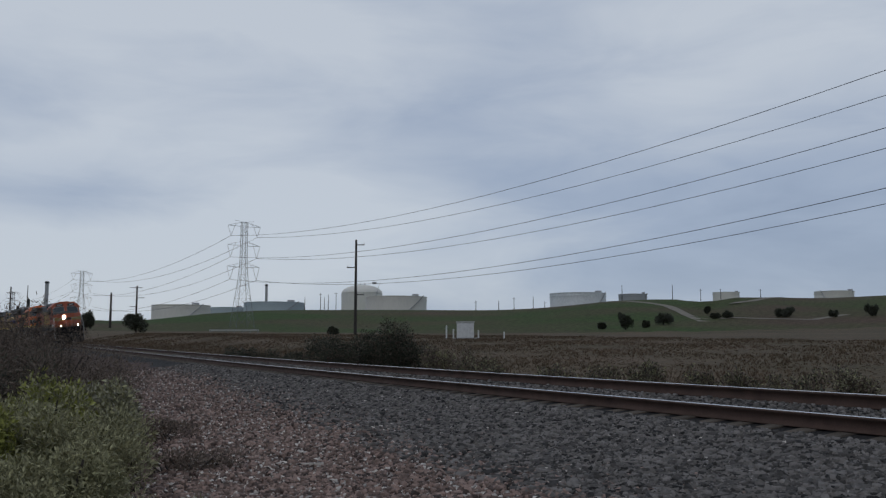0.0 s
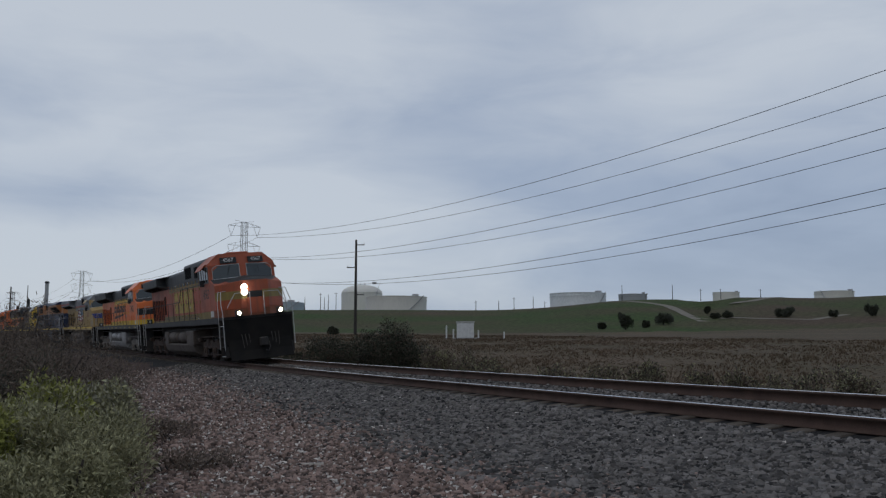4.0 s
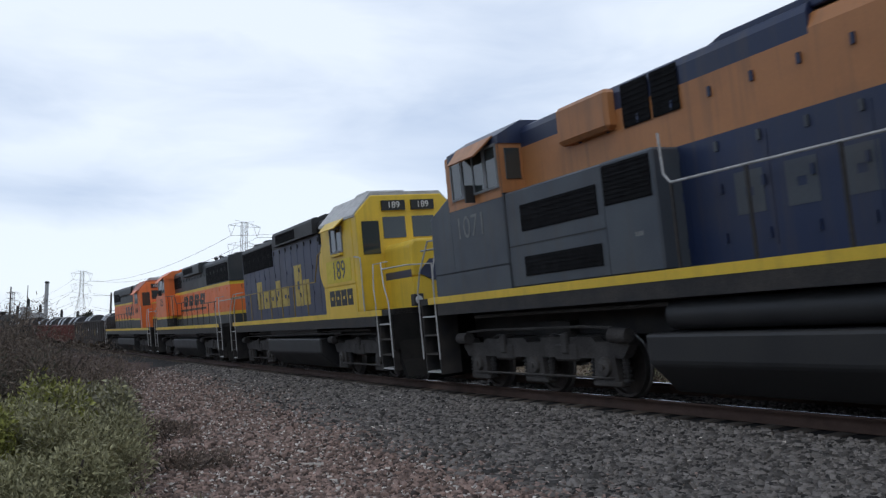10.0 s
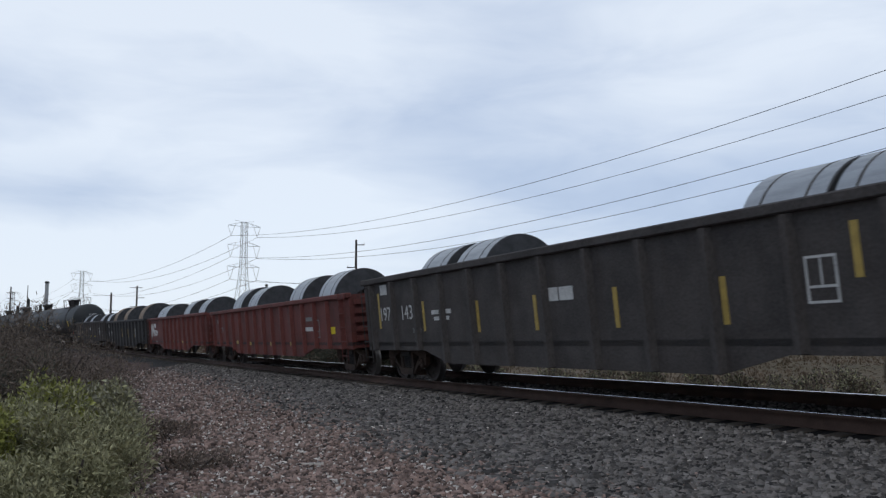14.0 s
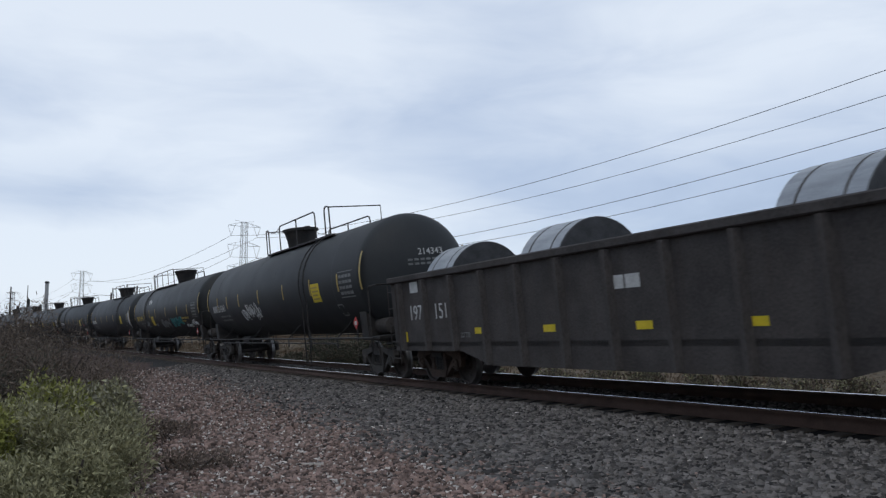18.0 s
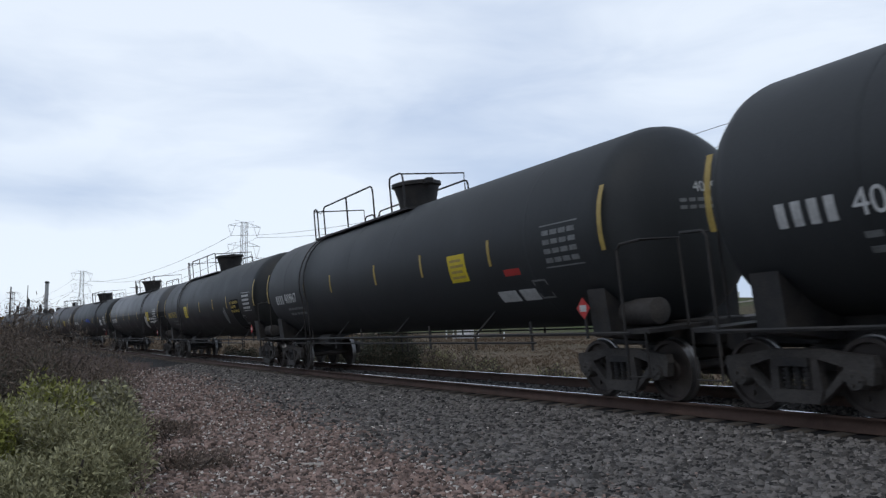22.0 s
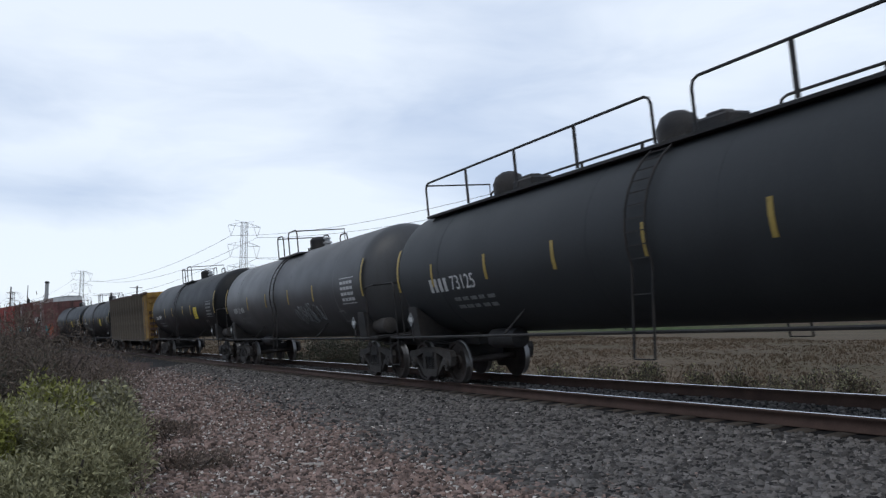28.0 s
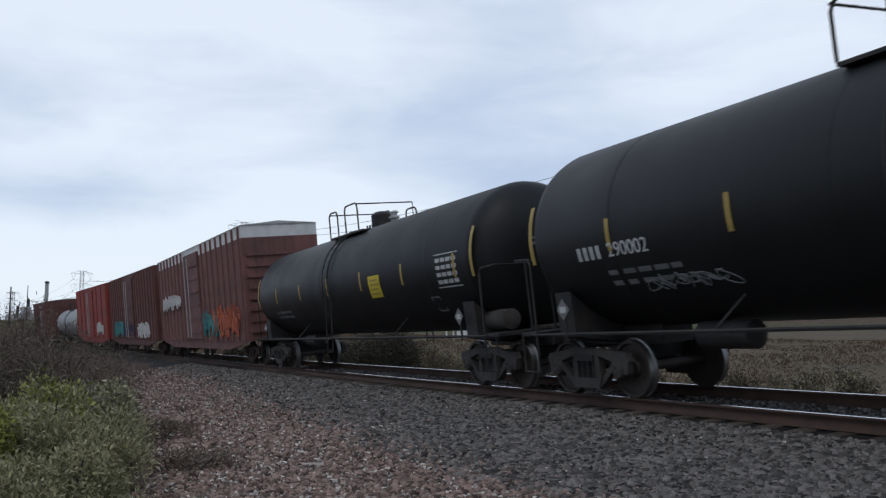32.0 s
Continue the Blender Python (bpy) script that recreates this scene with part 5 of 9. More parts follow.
def steps(ob, x, deck, rail_mat, frame_mat="steel_dark", edge="handrail"):
    """The corner steps at one end, both sides, with their bent grab rails."""
    d = 1 if x > 0 else -1
    for sd in (-1, 1):
        y0, y1 = sorted((sd * 1.02, sd * 1.5))
        yi = y0 if sd > 0 else y1 - 0.03
        well = part("step_well", Shape().box(x - 0.318, x + 0.318, yi, yi + 0.03, 0.42, deck), M[frame_mat], ob)
        for k in (-0.36, 0.32):
            part("step_cheek", Shape().box(x + k, x + k + 0.04, y0, y1, 0.30, deck), M[frame_mat], well)
        for k in range(4):
            z = 0.33 + k * (deck - 0.33) / 4
            part("step", Shape().box(x - 0.33, x + 0.33, y0, y1, z, z + 0.03), M[edge if k % 3 == 0 else "truck"], well)
        ye = sd * 1.53
        for k in (-0.40, 0.40):
            p = [(x + k, ye, 0.62), (x + k, ye, deck + 0.15), (x + k * 0.8 - d * 0.12, ye, deck + 0.55), (x + k * 0.6 - d * 0.35, ye - sd * 0.1, deck + 1.12), (x + k * 0.6 - d * 0.5, ye - sd * 0.35, deck + 1.14)]
            part("grab_rail", Shape().tube(p, 0.018), M[rail_mat], ob, smooth=True)


def under_frame(ob, half_len, deck, sill_mat, stripe_mat=None, z0=None, y=1.53):
    """The deck with its side sills and end plates."""
    z0 = z0 or deck - 0.34
    part("deck", Shape().box(-half_len, half_len, -y + 0.02, y - 0.02, deck - 0.12, deck), M["steel_dark"], ob)
    for sd in (-1, 1):
        a, b = sorted((sd * (y - 0.05), sd * y))
        part("side_sill", Shape().box(-half_len + 0.9, half_len - 0.9, a, b, z0, deck + 0.004), M[sill_mat], ob)
        if stripe_mat:
            a, b = sorted((sd * (y - 0.01), sd * (y + 0.006)))
            part("sill_stripe", Shape().box(-half_len + 0.5, half_len - 0.5, a, b, deck - 0.12, deck + 0.008), M[stripe_mat], ob)
    part("centre_sill", Shape().box(-half_len + 0.6, half_len - 0.6, -0.5, 0.5, 0.95, deck - 0.12), M["steel_dark"], ob)
    part("piping", Shape().tube([(-half_len + 2.0, -1.25, deck - 0.42), (half_len - 2.0, -1.25, deck - 0.42)], 0.03).tube([(-half_len + 2.0, 1.25, deck - 0.42), (half_len - 2.0, 1.25, deck - 0.42)], 0.03)
         .tube([(-4.5, -1.38, deck - 0.5), (4.4, -1.38, deck - 0.47)], 0.02), M["truck"], ob)


def pilot(ob, x, deck, mat="soot", plough=True):
    """End plate with its snow plough, coupler and hoses."""
    d = 1 if x > 0 else -1
    part("pilot", Shape().box(min(x, x - d * 0.08), max(x, x - d * 0.08), -1.45, 1.45, 0.75, deck), M[mat], ob)
    if plough:
        s = Shape()
        y = 1.35
        pr = [(x - d * 0.02, 0.95), (x + d * 0.10, 0.55), (x + d * 0.34, 0.16), (x + d * 0.26, 0.14), (x - d * 0.1, 0.5)]
        n = 8
        for i in range(n):
            a0, a1 = -y + 2 * y * i / n, -y + 2 * y * (i + 1) / n
            k = [0.22 * (1 - abs(a) / y) for a in (a0, a1)]
            v = [(px + d * kk, a, pz) for a, kk in ((a0, k[0]), (a1, k[1])) for px, pz in pr]
            m = len(pr)
            s.add(v, [tuple(range(m)), tuple(range(m, 2 * m))] + [(j, (j + 1) % m, m + (j + 1) % m, m + j) for j in range(m)])
        part("snow_plough", s.mesh("snow_plough", weld=True), M[mat], ob)
    coupler(ob, x + d * 0.45)
    h = Shape()
    for y in (-0.8, -0.65, -0.5, 0.5, 0.65, 0.8):
        h.tube([(x + d * 0.02, y, 1.15), (x + d * 0.14, y * 0.98, 0.85), (x + d * 0.16, y * 0.94, 0.62), (x + d * 0.08, y * 0.9, 0.6)], 0.02)
    part("air_hoses", h, M["truck"], ob)


def fuel_tank(ob, x0, x1, mat, top=1.12, low=0.18, c=0.45):
    out = [(-1.0, low), (-1.46, low + c), (-1.48, top), (1.48, top), (1.46, low + c), (1.0, low)]
    return part("fuel_tank", Shape().prism(out, x0, x1), M[mat], ob, bevel=0.05)


def lamp_pair(ob, x, y, z, mat="lens", upright=True, r=0.09):
    d = 1 if x > 0 else -1
    case = Shape().chamfer(min(x, x + d * 0.05), max(x, x + d * 0.05), y - (0.13 if upright else 0.24), y + (0.13 if upright else 0.24), z - (0.24 if upright else 0.13), z + (0.24 if upright else 0.13), 0.02)
    h = part("headlight", case, M["grey_dark"], ob)
    for k in (-0.11, 0.11):
        yy, zz = (y, z + k) if upright else (y + k, z)
        part("lens", Shape().turned([(x + d * 0.05, r), (x + d * 0.075, r * 0.8)], "x", at=(0, yy, zz), n=14), M[mat], h)


def number_board(ob, words, x, y, z, lean=0.0, w=0.62):
    d = 1 if x > 0 else -1
    b = part("number_board", Shape().box(-0.03, 0.03, -w / 2, w / 2, -0.13, 0.13), M["ink"], ob)
    b.matrix_basis = pose(x, y, z, 0, lean, 0)
    t = end_lettering(b, words, 0.036 * d if d > 0 else -0.036, 0, 0, 0.24, "white", name="number")
    return b


# ---- locomotives ----
def wordmark(ob, blocks, y, mat, slant=0.0):
    """Plain leaning blocks, each with a small window in it, in place of a name. blocks: (x, width, low, high)."""
    sd = 1 if y > 0 else -1
    for x, w, z0, z1 in blocks:
        h = z1 - z0
        a, b = w * 0.36, h * 0.40
        ring = [(0, 0), (w, 0), (w, h), (0, h), (a, b), (w - a, b), (w - a, h - b), (a, h - b)]
        v = [(x + px - pz * slant * sd, yy, z0 + pz) for yy in (y, y + sd * 0.005) for px, pz in ring]
        f = [(8 + i, 8 + (i + 1) % 4, 12 + (i + 1) % 4, 12 + i) for i in range(4)] + [(i, (i + 1) % 4, 8 + (i + 1) % 4, 8 + i) for i in range(4)]
        part("emblem_block", Shape().add(v, f), M[mat], ob)


def wide_cab(ob, x0, x1, body, low, roof, glass="glass", shade=None, half=1.5, z0=1.8, number="", ink="ink", split=2.35, sun=True, lit=False, top=4.72, nose_band=None, nose_top=None, upper=None):
    """A full-width cab with a tapered nose, two windscreens, side windows and number boards. x1: the windscreen."""
    part("cab_lower_side", Shape().box(x0, x1, -half, half, z0, split), M[low], ob)
    cab = part("cab", Shape().box(x0, x1 - 0.02, -half, half, split, 4.3), M[body], ob, bevel=0.03)
    face = Shape()
    fx = x1 + 0.02
    ring = [(-half, 3.5), (-half, 4.3), (-half + 0.45, top - 0.04), (half - 0.45, top - 0.04), (half, 4.3), (half, 3.5)]
    face.add([(fx - 0.16 * (z - 3.5), y, z) for y, z in ring] + [(fx - 0.16 * (z - 3.5) + 0.22 * (1 - abs(y) / half), y, z) for y, z in [(0, 3.42), (0, top - 0.05)]],
             [(0, 1, 2, 7, 6), (6, 7, 3, 4, 5)])
    face.add([(x1 - 0.3, y, z) for y, z in ring], [(0, 1, 2, 3, 4, 5)])
    part("cab_front", face, M[upper or body], ob)
    outline = [(-half - 0.01, 4.2), (-half - 0.01, 4.34), (-half + 0.5, top), (half - 0.5, top), (half + 0.01, 4.34), (half + 0.01, 4.2)]
    part("cab_roof", Shape().prism(outline, x0 - 0.05, x1 - 0.14), M[roof], ob)
    # nose
    n = Shape()
    plan = [(x1 - 0.05, -half), (x1 + 0.88, -half), (x1 + 1.72, -0.62), (x1 + 1.72, 0.62), (x1 + 0.88, half), (x1 - 0.05, half)]
    tops = [3.62, 3.30, 3.42, 3.42, 3.30, 3.62]
    bot = [(px, py, split) for px, py in plan]
    topv = [(px, py, z) for (px, py), z in zip(plan, tops)] + [(x1 - 0.05, 0, 3.74), (x1 + 1.62, 0, 3.50)]
    n.add(bot + topv, [(0, 1, 2, 3, 4, 5)] + [(i, (i + 1) % 6, 6 + (i + 1) % 6, 6 + i) for i in range(6)] + [(6, 7, 8, 13, 12), (12, 13, 9, 10, 11), (8, 9, 13)])
    part("nose", n, M[body], ob, bevel=0.03)
    lo = Shape()
    lo.add([(px, py, z) for z in (z0, split) for px, py in plan], [(0, 1, 2, 3, 4, 5), (6, 7, 8, 9, 10, 11)] + [(i, (i + 1) % 6, 6 + (i + 1) % 6, 6 + i) for i in range(6)])
    part("nose_lower", lo, M["orange_dirty" if body == "orange" else low], ob)
    if nose_band:
        zb0, zb1, mt = nose_band
        pl = [(px + 0.006 * (1 if px > x1 else 0), py * 1.004) for px, py in plan]
        nb = Shape().add([(px, py, z) for z in (zb0, zb1) for px, py in pl[1:5]], [(i, i + 1, 5 + i, 4 + i) for i in range(3)])
        nb.add([(px - 0.03, py * 0.98, z) for z in (zb0, zb1) for px, py in pl[1:5]], [(i, i + 1, 5 + i, 4 + i) for i in range(3)])
        part("nose_band", nb, M[mt], ob)
    if nose_top:
        tv = [(px * 1.0, py * 0.97, z + 0.012) for px, py, z in topv]
        part("nose_top", Shape().add(tv, [(0, 1, 2, 7, 6), (6, 7, 3, 4, 5), (2, 3, 7)]).add([(p[0], p[1], p[2] - 0.02) for p in tv], [(0, 1, 2, 7, 6), (6, 7, 3, 4, 5)]), M[nose_top], ob)
    if upper:
        for sd in (-1, 1):
            y = sd * half
            part("upper_cab_side", Shape().box(x0, x1 - 0.02, min(y, y + sd * 0.006), max(y, y + sd * 0.006), 3.42, 4.3), M[upper], ob)
    # nose door and handle
    part("nose_door", Shape().chamfer(x1 + 1.70, x1 + 1.745, -0.34, 0.34, z0 + 0.1, 3.12, 0.01), M[body], ob)
    # windscreens
    for sd in (-1, 1):
        g = Shape()
        a, b = 0.16, half - 0.16
        pts = []
        for y, z in ((a, 3.66), (b, 3.60), (b, 4.12), (b - 0.2, 4.24), (a, 4.27)):
            pts.append((fx - 0.16 * (z - 3.5) + 0.22 * (1 - y / half) + 0.012, sd * y, z))
        g.add(pts + [(p[0] - 0.03, p[1], p[2]) for p in pts], [(0, 1, 2, 3, 4), (9, 8, 7, 6, 5)] + [(i, (i + 1) % 5, 5 + (i + 1) % 5, 5 + i) for i in range(5)])
        w = part("windscreen", g, M[glass], ob)
        part("window_gasket", Shape().tube([(p[0] + 0.006, p[1], p[2]) for p in pts + pts[:1]], 0.022, 5), M["handrail"], w)
        part("wiper", Shape().tube([(pts[0][0] + 0.03, sd * (a + 0.45), 4.22), (pts[0][0] + 0.06, sd * (a + 0.55), 3.85)], 0.012, 4), M["ink"], w)
        ynb = sd * 0.62
        b = number_board(ob, number, x1 + 0.03, ynb, 4.46, w=0.72)
        b.matrix_basis = pose(x1 + 0.03, ynb, 4.46, 0, -9, 8.4 * sd)
    # side windows
    for sd in (-1, 1):
        y = sd * half
        for k, (a, b) in enumerate(((x0 + 0.09, x0 + 0.47), (x0 + 0.56, x0 + 1.36), (x0 + 1.45, x0 + 1.82))):
            z1 = 4.18
            w = part("side_window", Shape().box(a, b, min(y, y + sd * 0.012), max(y, y + sd * 0.012), 3.52, z1), M[glass], ob)
            fr = Shape()
            for r in ((a - 0.04, b + 0.04, 3.48, 3.52), (a - 0.04, b + 0.04, z1, z1 + 0.04), (a - 0.04, a, 3.52, z1), (b, b + 0.04, 3.52, z1)):
                fr.box(r[0], r[1], min(y, y + sd * 0.03), max(y, y + sd * 0.03), r[2], r[3])
            if k == 1:
                fr.box((a + b) / 2 - 0.02, (a + b) / 2 + 0.02, min(y, y + sd * 0.026), max(y, y + sd * 0.026), 3.52, z1)
            part("window_frame", fr, M["harbor"], w)
        part("mirror", Shape().box(x0 + 0.98, x0 + 1.03, min(y, y + sd * 0.2), max(y, y + sd * 0.2), 3.36, 3.66), M["grey_dark"], ob)
        if sun:
            # a hinged shade that hangs out over the middle window
            u = [(x0 + 0.12, y, 4.34), (x0 + 1.52, y, 4.34), (x0 + 1.46, y + sd * 0.26, 4.06), (x0 + 0.42, y + sd * 0.26, 4.06)]
            part("sunshade", Shape().add(u + [(p[0], p[1] + sd * 0.02, p[2] + 0.02) for p in u], [(0, 1, 2, 3), (4, 7, 6, 5), (0, 4, 5, 1), (2, 6, 7, 3), (1, 5, 6, 2), (0, 3, 7, 4)]), M[shade or body], ob)
        if number:
            lettering(ob, number, x0 + 1.27, sd * (half + 0.004), 2.96, 0.60, ink, name="road_number")
    lamp_pair(ob, x1 + 1.735, 0.0 if lit is None else -0.46, 3.02, "lamp" if lit else "lens", r=0.13 if lit else 0.09)
    part("air_conditioner", Shape().chamfer(x0 + 0.5, x0 + 1.5, -0.5, 0.5, top - 0.02, top + 0.1, 0.04), M[roof], ob)


def ge_loco(name, front, rear, label, number, body, low, top, upper, sill, stripe, scheme, lit=False, tank="silver", truck="truck_grey", wing=(-9.85, -3.85), x1=8.55, wing_top=4.58):
    ob = vehicle(name, front, rear, 14.0, label, "locomotive", "locomotives of the train")
    L = (front - rear) / 2
    e = L - 0.75
    deck = 1.87
    dn = x1 - 8.75
    under_frame(ob, e, deck, sill, stripe, z0=1.60)
    for x in (7.0, -7.0):
        loco_truck(ob, x, (-1.85, 0.0, 1.85), truck, flip=x < 0)
    pilot(ob, e, deck)
    pilot(ob, -e, deck, plough=False)
    steps(ob, e - 0.42, deck, "handrail")
    steps(ob, -e + 0.42, deck, "handrail")
    # low tank with two air reservoirs lying in its recess
    part("fuel_tank", Shape().prism([(-0.95, 0.17), (-1.36, 0.44), (-1.46, 0.78), (-1.0, 0.86), (-1.0, 1.35), (1.0, 1.35), (1.0, 0.86), (1.46, 0.78), (1.36, 0.44), (0.95, 0.17)], -3.6, 3.8), M[tank], ob, bevel=0.04)
    for a, b in ((-3.6, -2.6), (2.35, 3.95)):
        part("tank_end", Shape().chamfer(a, b, -1.45, 1.45, 0.76, 1.38, 0.04), M[tank], ob)
    for sd in (-1, 1):
        for a, b in ((-2.42, -0.15), (0.12, 2.2)):
            r = part("air_reservoir", Shape().turned([(a, 0.12), (a + 0.05, 0.22), (a + 0.14, 0.26), (b - 0.14, 0.26), (b - 0.05, 0.22), (b, 0.12)], "x", at=(0, sd * 1.22, 1.10), n=20), M[tank], ob, smooth=True)
            for q in (a + 0.3, b - 0.3):
                part("strap", Shape().turned([(q - 0.025, 0.268), (q + 0.025, 0.268)], "x", at=(0, sd * 1.22, 1.10), n=20), M["truck"], r)
    x0 = 6.42
    H = 0.97
    wa, wb = wing
    # hood in bands
    z_up, z_top = 3.50, 3.73
    bands(ob, -e + 0.75, x0, H, [(deck, 2.18, low, "lower_hood_band"), (2.18, z_up, body, "hood_side")])
    part("upper_hood_band", Shape().box(wb + 0.9, x0, -H, H, z_up, z_top), M[upper], ob)
    part("upper_hood_side", Shape().box(wb + 0.9, x0, -H, H, z_top, 3.93), M[top], ob)
    part("radiator_side", Shape().box(-e + 0.75, wb + 0.9, -H, H, z_up, 3.93), M[body], ob)
    vault(ob, "hood_roof", wb, 0.62, H, 3.93, 4.60, top, 0.16)
    vault(ob, "hood_roof", 0.62, x0, H + 0.02, 3.93, 4.82, top, 0.14)
    # the wing tapers back to the hood at its front
    sec = [(-0.97, 3.80, 1.25), (-1.48, wing_top - 0.48, 0.0), (-1.5, wing_top - 0.04, 0.0), (-1.46, wing_top, 0.0), (-0.97, wing_top + 0.04, 1.25)]
    sec += [(-y, z, d) for y, z, d in sec[::-1]]
    k = len(sec)
    w = Shape().add([(wa + (0.7 if d else 0.0), y, z) for y, z, d in sec] + [(wb + d, y, z) for y, z, d in sec],
                    [tuple(range(k))[::-1], tuple(range(k, 2 * k))] + [(i, (i + 1) % k, k + (i + 1) % k, k + i) for i in range(k)])
    wing_ob = part("radiator_wing", w, M[top], ob, bevel=0.015)
    for sd in (-1, 1):
        s = Shape()
        for k in range(3):
            a = wa + 0.35 + k * (wb - wa - 0.5) / 3
            b = a + (wb - wa - 0.5) / 3 - 0.15
            lo, hi = 3.86, wing_top - 0.55
            s.add([(a, sd * 1.05, lo), (b, sd * 1.05, lo), (b, sd * 1.45, hi + 0.03), (a, sd * 1.45, hi + 0.03)], [(0, 1, 2, 3)])
            s.add([(a, sd * 1.07, lo - 0.03), (b, sd * 1.07, lo - 0.03), (b, sd * 1.47, hi), (a, sd * 1.47, hi)], [(0, 1, 2, 3)])
        part("radiator_screen", s, M["grille"], wing_ob)["kind"] = "stuff"
    part("roof_hatches", Shape().chamfer(-3.0, -1.6, -0.55, 0.55, 4.54, 4.61, 0.02).chamfer(-1.3, 0.8, -0.5, 0.5, 4.54, 4.60, 0.02), M[top], ob)
    part("exhaust_stack", Shape().prism([(-2.4, 4.52), (-2.3, 4.74), (-0.7, 4.74), (-0.6, 4.52)], -0.36, 0.36, "y"), M["steel_dark"], ob)
    if scheme != "flag":
        for zz in (1.95, 2.03, 2.11):
            plates(ob, "pinstripe", [(-e + 0.76, x0, zz - 0.011, zz + 0.011)], -H, "green_black")
            plates(ob, "pinstripe", [(-e + 0.76, x0, zz - 0.011, zz + 0.011)], H, "green_black")
        for zz in (3.57, 3.65):
            plates(ob, "pinstripe", [(wb + 0.9, x0, zz - 0.009, zz + 0.009)], -H, "green_black")
    xs = [-3.2 + 0.78 * i for i in range(13)]
    seams(ob, xs, H, 2.0, 3.9, body if scheme != "flag" else "armour")
    latches(ob, [x + 0.12 for x in xs], H, (2.12, 2.75, 3.4, 3.8), low)
    # rear hood doors, each with a dark screen
    for i in range(7):
        a = -e + 0.95 + i * 0.56
        grille(ob, a, a + 0.32, 2.02, 3.30 - 0.02 * i, H, "hood_screen", frame_mat=body, step=0.12)
    grille(ob, -e + 4.95, -e + 5.5, 2.3, 3.38, H, "hood_screen", frame_mat=body, step=0.12)
    for a, b, za, zb in ((0.9, 2.3, 4.05, 4.62), (3.1, 3.8, 3.98, 4.55), (5.55, 6.25, 3.86, 4.55)):
        grille(ob, a, b, za, zb, H + 0.02, "air_intake", step=0.07)
    for a in (3.3, 4.7):
        grille(ob, a, a + 0.65, 1.95, 2.14, H, "louvre", step=0.05, mat=low)
    wide_cab(ob, x0, x1, body, low, top if scheme == "flag" else body, number=number, z0=deck, split=2.18, ink=("gold" if scheme == "gold" else "red_faded" if scheme == "flag" else "ink"),
             lit=lit, nose_band=dict(heritage=(2.62, 2.98, "yellow_old"), swoosh=(2.5, 2.95, "ink"), flag=None)[scheme], top=4.79, nose_top=dict(heritage="green_black", swoosh="grey_dark", flag=None)[scheme], upper="harbor" if scheme == "flag" else None)
    if scheme != "heritage":
        for a, b, za, zb, mt in ((6.66, 7.22, 2.22, 2.50, body), (7.62, 8.2, 2.22, 2.52, body), (6.66, 7.22, 1.91, 2.15, low), (7.62, 8.2, 1.91, 2.15, low)):
            grille(ob, a, b, za, zb, 1.5, "louvre", step=0.05, frame_mat=mt, mat=mt)
    # lamps low on the front platform
    for sd in (-1, 1):
        lamp = part("ditch_light", Shape().chamfer(e + 0.06, e + 0.28, sd * 0.9 - 0.14, sd * 0.9 + 0.14, 1.86, 2.14, 0.02), M["grey_dark"], ob)
        part("lens", Shape().turned([(e + 0.28, 0.085), (e + 0.305, 0.065)], "x", at=(0, sd * 0.9, 2.0), n=14), M["lamp_warm" if lit else "lens"], lamp)
    # handrails: low along the hood, stepping up beside the cab
    zr = deck + 0.98
    handrails(ob, [(-e + 0.8, zr), (1.5, zr), (2.0, zr + 0.64), (6.4, zr + 0.64)], [-9.0 + 1.45 * i for i in range(8)] + [2.4, 3.7, 5.0], deck, "grey_dark", "grey_dark")
    for sd in (-1, 1):
        part("end_railing", Shape().tube([(-e + 0.1, sd * 0.25, deck), (-e + 0.1, sd * 0.25, deck + 1.0), (-e + 0.1, sd * 1.0, deck + 1.0), (-e + 0.35, sd * 1.5, deck + 0.95)], 0.02), M["handrail"], ob)
        part("end_railing", Shape().tube([(e - 0.06, sd * 0.3, deck), (e - 0.06, sd * 0.3, deck + 1.0), (e - 0.06, sd * 0.95, deck + 1.0), (e - 0.1, sd * 1.3, deck + 0.4)], 0.02), M["handrail"], ob)
    # name on the hood, as plain shapes
    for sd in (-1, 1):
        y = sd * H
        if scheme == "heritage":
            wordmark(ob, [(-2.55 + 1.28 * k, 1.0, 2.30, 3.46) for k in range(4)], y, "gold")
        elif scheme == "swoosh":
            wordmark(ob, [(-3.35 + 1.24 * k, 1.0, 2.86, 3.38) for k in range(4)], y, "ink", slant=0.5)
            s = Shape().add([(px, yy, pz) for yy in (y, y + sd * 0.004) for px, pz in ((-3.5, 2.40), (-3.1, 2.60), (0.9, 2.74), (1.9, 2.86), (0.6, 2.60), (-2.0, 2.42))], [(6, 7, 8, 9, 10, 11)])
            part("swoosh_stripe", s, M["ink"], ob)
